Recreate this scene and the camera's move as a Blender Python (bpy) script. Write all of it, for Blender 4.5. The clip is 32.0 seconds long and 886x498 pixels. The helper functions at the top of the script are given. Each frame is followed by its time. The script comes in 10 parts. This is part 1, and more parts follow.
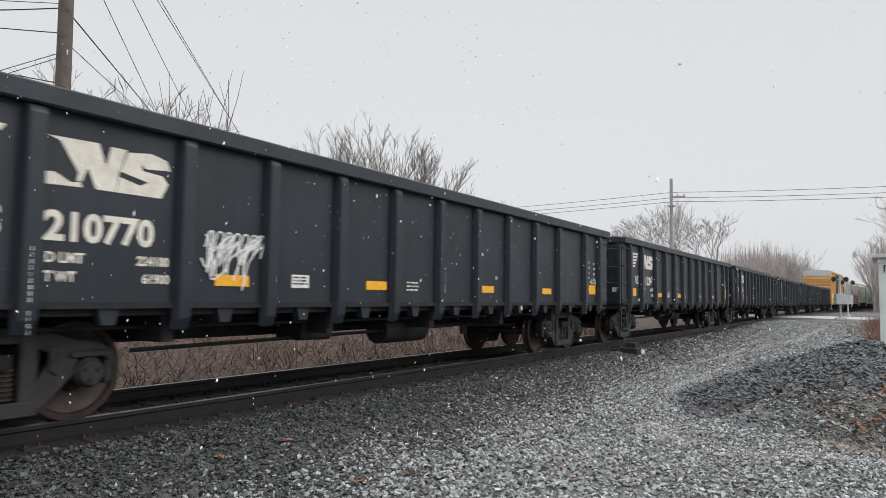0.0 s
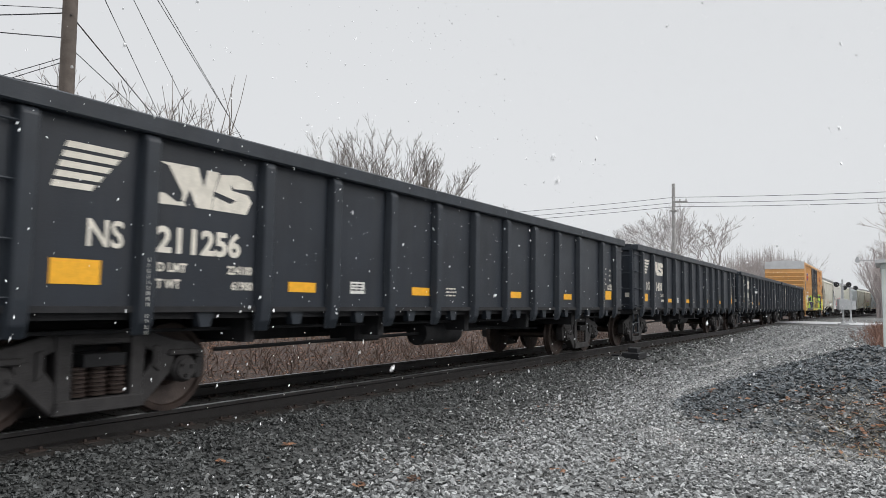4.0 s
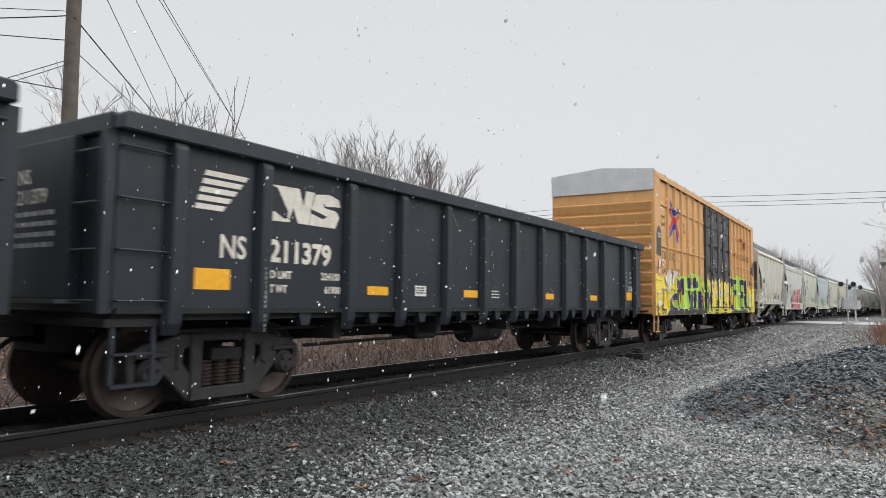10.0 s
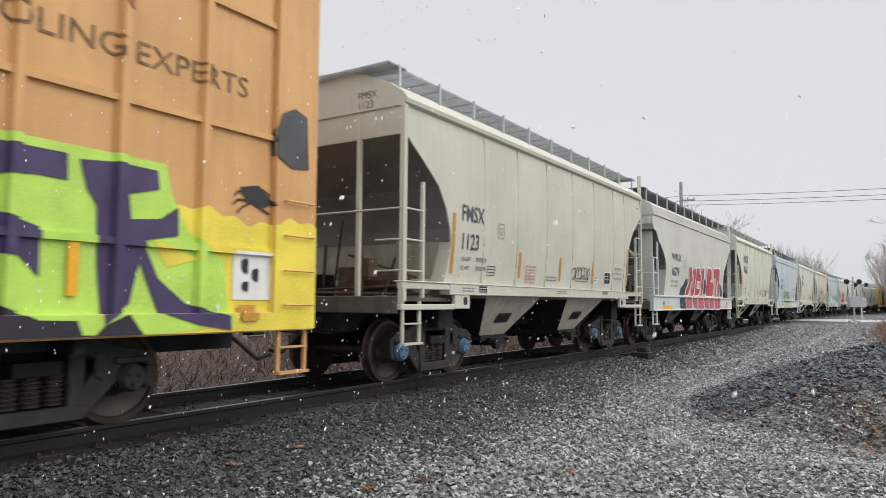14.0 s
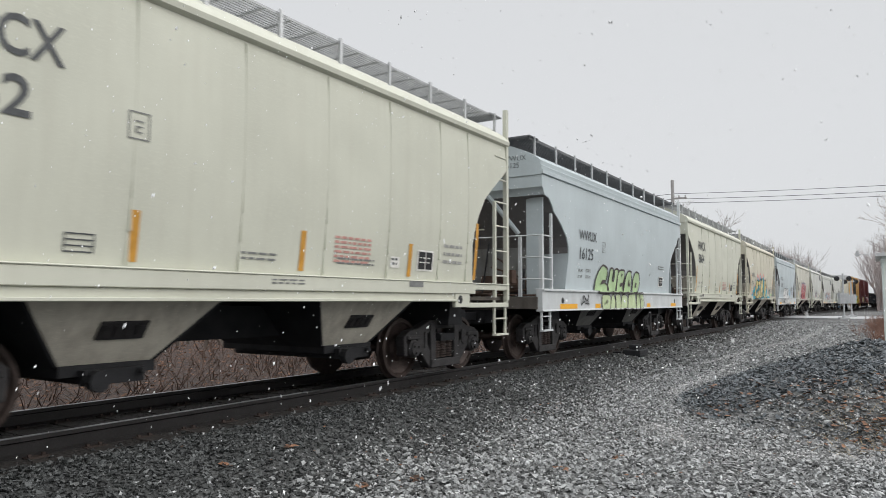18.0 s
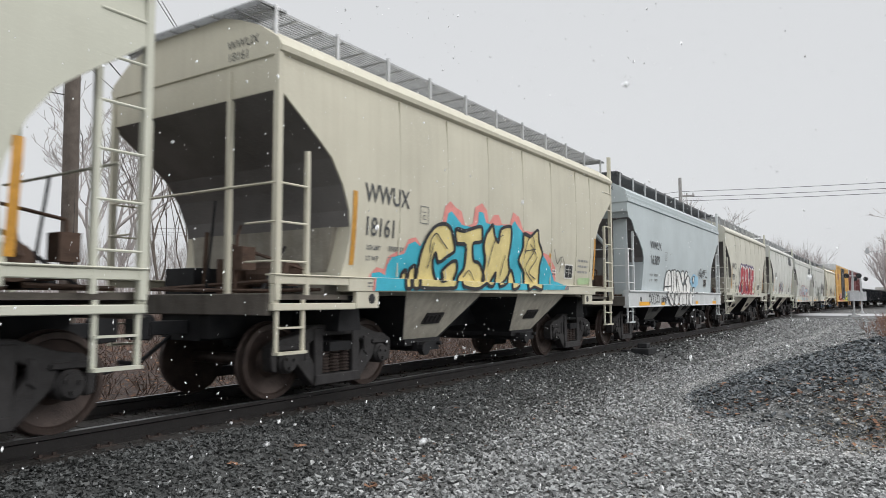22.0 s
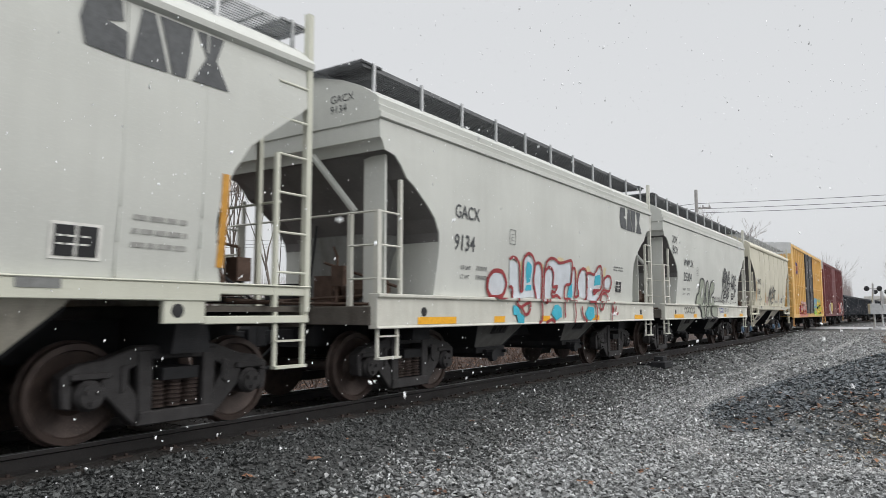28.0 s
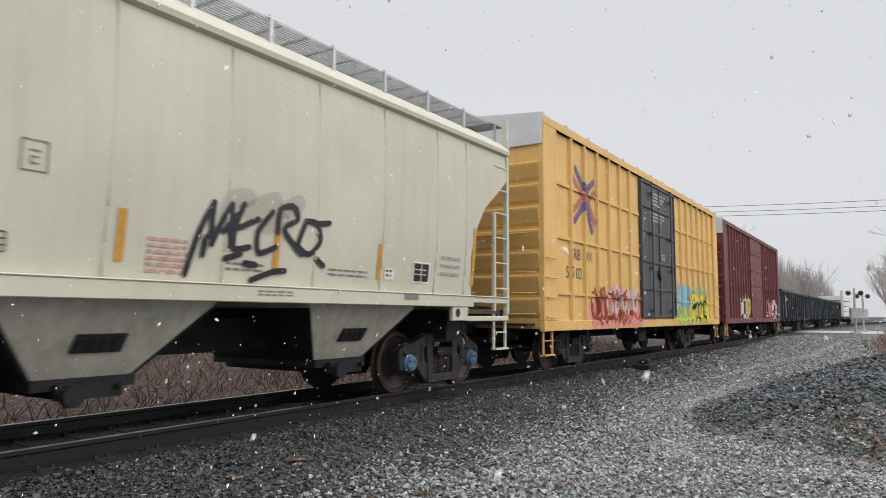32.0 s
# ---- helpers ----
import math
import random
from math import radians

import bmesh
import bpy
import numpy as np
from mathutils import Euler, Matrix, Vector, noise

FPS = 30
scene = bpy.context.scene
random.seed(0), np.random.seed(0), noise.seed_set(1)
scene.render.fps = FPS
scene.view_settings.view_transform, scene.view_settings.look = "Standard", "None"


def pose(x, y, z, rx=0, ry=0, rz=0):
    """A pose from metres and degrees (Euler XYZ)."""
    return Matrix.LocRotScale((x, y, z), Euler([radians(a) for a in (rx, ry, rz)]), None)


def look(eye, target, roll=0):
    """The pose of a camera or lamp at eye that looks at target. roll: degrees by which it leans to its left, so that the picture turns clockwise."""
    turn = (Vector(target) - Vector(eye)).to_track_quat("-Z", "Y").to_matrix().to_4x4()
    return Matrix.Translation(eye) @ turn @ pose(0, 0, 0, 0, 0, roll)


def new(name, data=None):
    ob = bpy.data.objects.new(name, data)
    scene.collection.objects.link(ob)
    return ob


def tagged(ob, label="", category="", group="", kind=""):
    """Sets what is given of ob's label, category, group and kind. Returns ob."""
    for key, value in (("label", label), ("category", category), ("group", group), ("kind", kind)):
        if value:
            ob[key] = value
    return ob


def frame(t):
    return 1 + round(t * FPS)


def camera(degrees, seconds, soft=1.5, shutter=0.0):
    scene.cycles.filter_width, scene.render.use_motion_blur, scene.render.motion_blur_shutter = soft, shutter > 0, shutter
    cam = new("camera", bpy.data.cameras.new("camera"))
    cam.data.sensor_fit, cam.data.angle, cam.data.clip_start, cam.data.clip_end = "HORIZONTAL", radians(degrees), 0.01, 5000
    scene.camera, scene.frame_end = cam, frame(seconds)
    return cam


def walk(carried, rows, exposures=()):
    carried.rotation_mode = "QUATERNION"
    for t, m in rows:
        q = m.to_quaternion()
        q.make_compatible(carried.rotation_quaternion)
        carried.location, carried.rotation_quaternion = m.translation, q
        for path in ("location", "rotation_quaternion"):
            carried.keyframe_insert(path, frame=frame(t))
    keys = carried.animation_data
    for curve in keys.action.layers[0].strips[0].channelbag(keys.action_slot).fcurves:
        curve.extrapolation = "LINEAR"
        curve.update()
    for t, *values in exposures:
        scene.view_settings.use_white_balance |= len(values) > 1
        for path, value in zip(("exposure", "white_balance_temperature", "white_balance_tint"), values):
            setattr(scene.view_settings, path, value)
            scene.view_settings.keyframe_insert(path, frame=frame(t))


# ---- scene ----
# A freight train rolls past a gravel lot in light snow. Track along +Y, rail tops at z = 0.
EYE = (0.0, 0.0, 1.19)
# seconds, yaw, pitch, roll of the hand-held camera
AIM = [
    (0, 32.26, 3.96, -0.81), (0.5, 32.41, 4.00, -0.89), (1, 32.68, 3.89, -1.03), (1.5, 32.75, 3.83, -1.01), (2, 32.73, 3.85, -0.84),
    (2.5, 32.68, 3.89, -0.78), (3, 32.61, 3.98, -0.96), (3.5, 32.51, 4.22, -0.97), (5.5, 32.21, 4.40, -0.98), (6, 32.07, 4.36, -1.04),
    (6.5, 31.95, 4.47, -1.00), (7, 31.92, 4.61, -1.02), (7.5, 32.14, 4.77, -0.95), (8, 32.40, 4.91, -0.89), (8.5, 32.59, 4.80, -0.82),
    (9, 32.60, 4.53, -0.78), (9.5, 32.60, 4.27, -0.87), (10, 32.71, 4.40, -0.76), (10.5, 32.85, 4.48, -0.67), (11, 32.91, 4.28, -0.52),
    (11.5, 32.97, 4.00, -0.39), (12, 33.02, 3.72, -0.23), (12.5, 33.04, 3.86, -0.28), (13, 33.13, 4.12, -0.38), (13.5, 33.12, 4.27, -0.39),
    (14, 33.08, 4.43, -0.37), (14.5, 32.75, 4.51, -0.33), (15, 32.48, 4.49, -0.27), (15.5, 32.46, 4.49, -0.16), (17.5, 32.68, 4.29, -0.12),
    (18, 32.47, 4.32, -0.10), (18.5, 32.40, 4.37, -0.14), (19, 32.50, 4.09, -0.24), (19.5, 32.65, 3.80, -0.09), (20, 32.97, 3.83, 0.04),
    (20.5, 33.19, 4.10, 0.03), (21, 33.41, 4.23, 0.05), (21.5, 33.27, 4.17, 0.05), (22, 33.09, 4.26, 0.17), (22.5, 33.13, 4.15, 0.16),
    (23, 33.25, 4.03, 0.21), (23.5, 33.42, 4.04, 0.14), (24, 33.61, 4.09, -0.05), (24.5, 33.65, 4.28, -0.11), (25, 33.82, 4.58, -0.11),
    (25.5, 34.09, 4.83, -0.11), (27.5, 34.41, 5.25, 0.17), (28, 34.30, 5.29, 0.07), (28.5, 34.25, 5.16, -0.04), (29, 34.01, 4.97, -0.05),
    (29.5, 33.87, 4.83, -0.09), (30, 33.93, 4.77, -0.07), (30.5, 33.80, 4.87, -0.13), (31, 33.36, 5.36, -0.21), (31.5, 33.12, 5.61, -0.14),
    (32, 33.15, 5.41, -0.32),
]

cam = camera(65.7, 32.0, soft=0.65, shutter=0.18)
walk(cam, [(t, pose(*EYE, 90 + p, r, y)) for t, y, p, r in AIM], [(0.0, 0.07, 6500, 10), (13.5, 0.07, 6500, 10), (17.0, 0.03, 6500, 10), (32.0, 0.03, 6500, 10)])

# ---- light: an overcast winter sky ----
world = bpy.data.worlds.new("overcast_sky")
scene.world = world
world.use_nodes = True
wt = world.node_tree
wt.nodes.clear()
sky = wt.nodes.new("ShaderNodeTexSky")
sky.sky_type = "NISHITA"
sky.sun_disc = False
sky.sun_elevation = radians(35)
sky.sun_rotation = radians(150)
sky.dust_density = 4.0
grey = wt.nodes.new("ShaderNodeHueSaturation")
grey.inputs["Saturation"].default_value = 0.10
grey.inputs["Value"].default_value = 0.10
cloud = wt.nodes.new("ShaderNodeMix")
cloud.data_type = "RGBA"
cloud.inputs["Factor"].default_value = 0.85
cloud.inputs["B"].default_value = (0.705, 0.722, 0.742, 1)
wbg = wt.nodes.new("ShaderNodeBackground")
wout = wt.nodes.new("ShaderNodeOutputWorld")
wt.links.new(sky.outputs[0], grey.inputs["Color"])
wt.links.new(grey.outputs[0], cloud.inputs["A"])
# a cloud deck is brightest overhead
wco = wt.nodes.new("ShaderNodeTexCoord")
wse = wt.nodes.new("ShaderNodeSeparateXYZ")
wmr = wt.nodes.new("ShaderNodeMapRange")
wmr.interpolation_type = "SMOOTHSTEP"
wmr.inputs["From Min"].default_value, wmr.inputs["From Max"].default_value = 0.40, 1.0
wmr.inputs["To Min"].default_value, wmr.inputs["To Max"].default_value = 1.06, 3.2
wt.links.new(wco.outputs["Generated"], wse.inputs[0])
wt.links.new(wse.outputs["Z"], wmr.inputs["Value"])
wt.links.new(wmr.outputs[0], wbg.inputs["Strength"])
wt.links.new(cloud.outputs["Result"], wbg.inputs["Color"])
wt.links.new(wbg.outputs[0], wout.inputs["Surface"])
wbg.inputs["Strength"].default_value = 1.0
sun_data = bpy.data.lights.new("veiled_sun", "SUN")
sun_data.energy, sun_data.angle, sun_data.color = 1.3, radians(40), (1.0, 0.97, 0.93)
sun = new("veiled_sun", sun_data)
sun.matrix_world = look((34, 20, 27), (0, 0, 0))


# ---- materials ----
def mat(name, col, rough=0.6, metal=0.0, vary=0.25, scale=6.0, bump=0.15, fine=60.0, streak=0.0, dirt=(0.10, 0.08, 0.065), spec=0.4, rand=0.0):
    """Paint, metal, stone or wood with stains at two scales, optional rain streaks and fine relief."""
    m = bpy.data.materials.new(name)
    m.use_nodes = True
    nt = m.node_tree
    b = nt.nodes["Principled BSDF"]
    b.inputs["Roughness"].default_value = rough
    b.inputs["Metallic"].default_value = metal
    b.inputs["Specular IOR Level"].default_value = spec
    tc = nt.nodes.new("ShaderNodeTexCoord")

    def tex(sc, detail, stretch=None):
        n = nt.nodes.new("ShaderNodeTexNoise")
        n.inputs["Scale"].default_value = sc
        n.inputs["Detail"].default_value = detail
        if stretch:
            mp = nt.nodes.new("ShaderNodeMapping")
            mp.inputs["Scale"].default_value = stretch
            nt.links.new(tc.outputs["Object"], mp.inputs["Vector"])
            nt.links.new(mp.outputs[0], n.inputs["Vector"])
        else:
            nt.links.new(tc.outputs["Object"], n.inputs["Vector"])
        return n

    def ramp(src, a, c):
        r = nt.nodes.new("ShaderNodeMapRange")
        r.inputs["From Min"].default_value = a
        r.inputs["From Max"].default_value = c
        nt.links.new(src, r.inputs["Value"])
        return r.outputs[0]

    def mix(fac, a, c2, mode="MIX"):
        x = nt.nodes.new("ShaderNodeMix")
        x.data_type, x.blend_type = "RGBA", mode
        if isinstance(fac, float):
            x.inputs["Factor"].default_value = fac
        else:
            nt.links.new(fac, x.inputs["Factor"])
        for sock, v in (("A", a), ("B", c2)):
            if isinstance(v, tuple):
                x.inputs[sock].default_value = (*v, 1)
            else:
                nt.links.new(v, x.inputs[sock])
        return x.outputs["Result"]

    n1, n2 = tex(scale, 5), tex(fine, 3)
    dark = tuple(c * (1 - vary) for c in col)
    out = mix(ramp(n1.outputs[0], 0.35, 0.68), col, dark)
    lite = tuple(min(1.0, c * (1 + 0.5 * vary)) for c in col)
    out = mix(ramp(n2.outputs[0], 0.52, 0.75), out, lite)
    if streak > 0:
        n3 = tex(1.0, 4, (7.0, 7.0, 0.55))
        f = nt.nodes.new("ShaderNodeMath")
        f.operation = "MULTIPLY"
        nt.links.new(ramp(n3.outputs[0], 0.45, 0.75), f.inputs[0])
        f.inputs[1].default_value = streak
        out = mix(f.outputs[0], out, dirt)
    if rand > 0:
        oi = nt.nodes.new("ShaderNodeNewGeometry")
        f2 = nt.nodes.new("ShaderNodeMath")
        f2.operation = "MULTIPLY_ADD"
        f2.inputs[1].default_value, f2.inputs[2].default_value = 2 * rand, 1 - rand
        nt.links.new(oi.outputs["Random Per Island"], f2.inputs[0])
        x = nt.nodes.new("ShaderNodeVectorMath")
        x.operation = "SCALE"
        nt.links.new(out, x.inputs[0])
        nt.links.new(f2.outputs[0], x.inputs["Scale"])
        out = x.outputs[0]
    nt.links.new(out, b.inputs["Base Color"])
    rr = nt.nodes.new("ShaderNodeMapRange")
    rr.inputs["To Min"].default_value, rr.inputs["To Max"].default_value = max(0.03, rough - 0.12), min(1, rough + 0.12)
    nt.links.new(n1.outputs[0], rr.inputs["Value"])
    nt.links.new(rr.outputs[0], b.inputs["Roughness"])
    if bump > 0:
        bp = nt.nodes.new("ShaderNodeBump")
        bp.inputs["Strength"].default_value, bp.inputs["Distance"].default_value = bump, 0.01
        nt.links.new(n2.outputs[0], bp.inputs["Height"])
        nt.links.new(bp.outputs[0], b.inputs["Normal"])
    return m


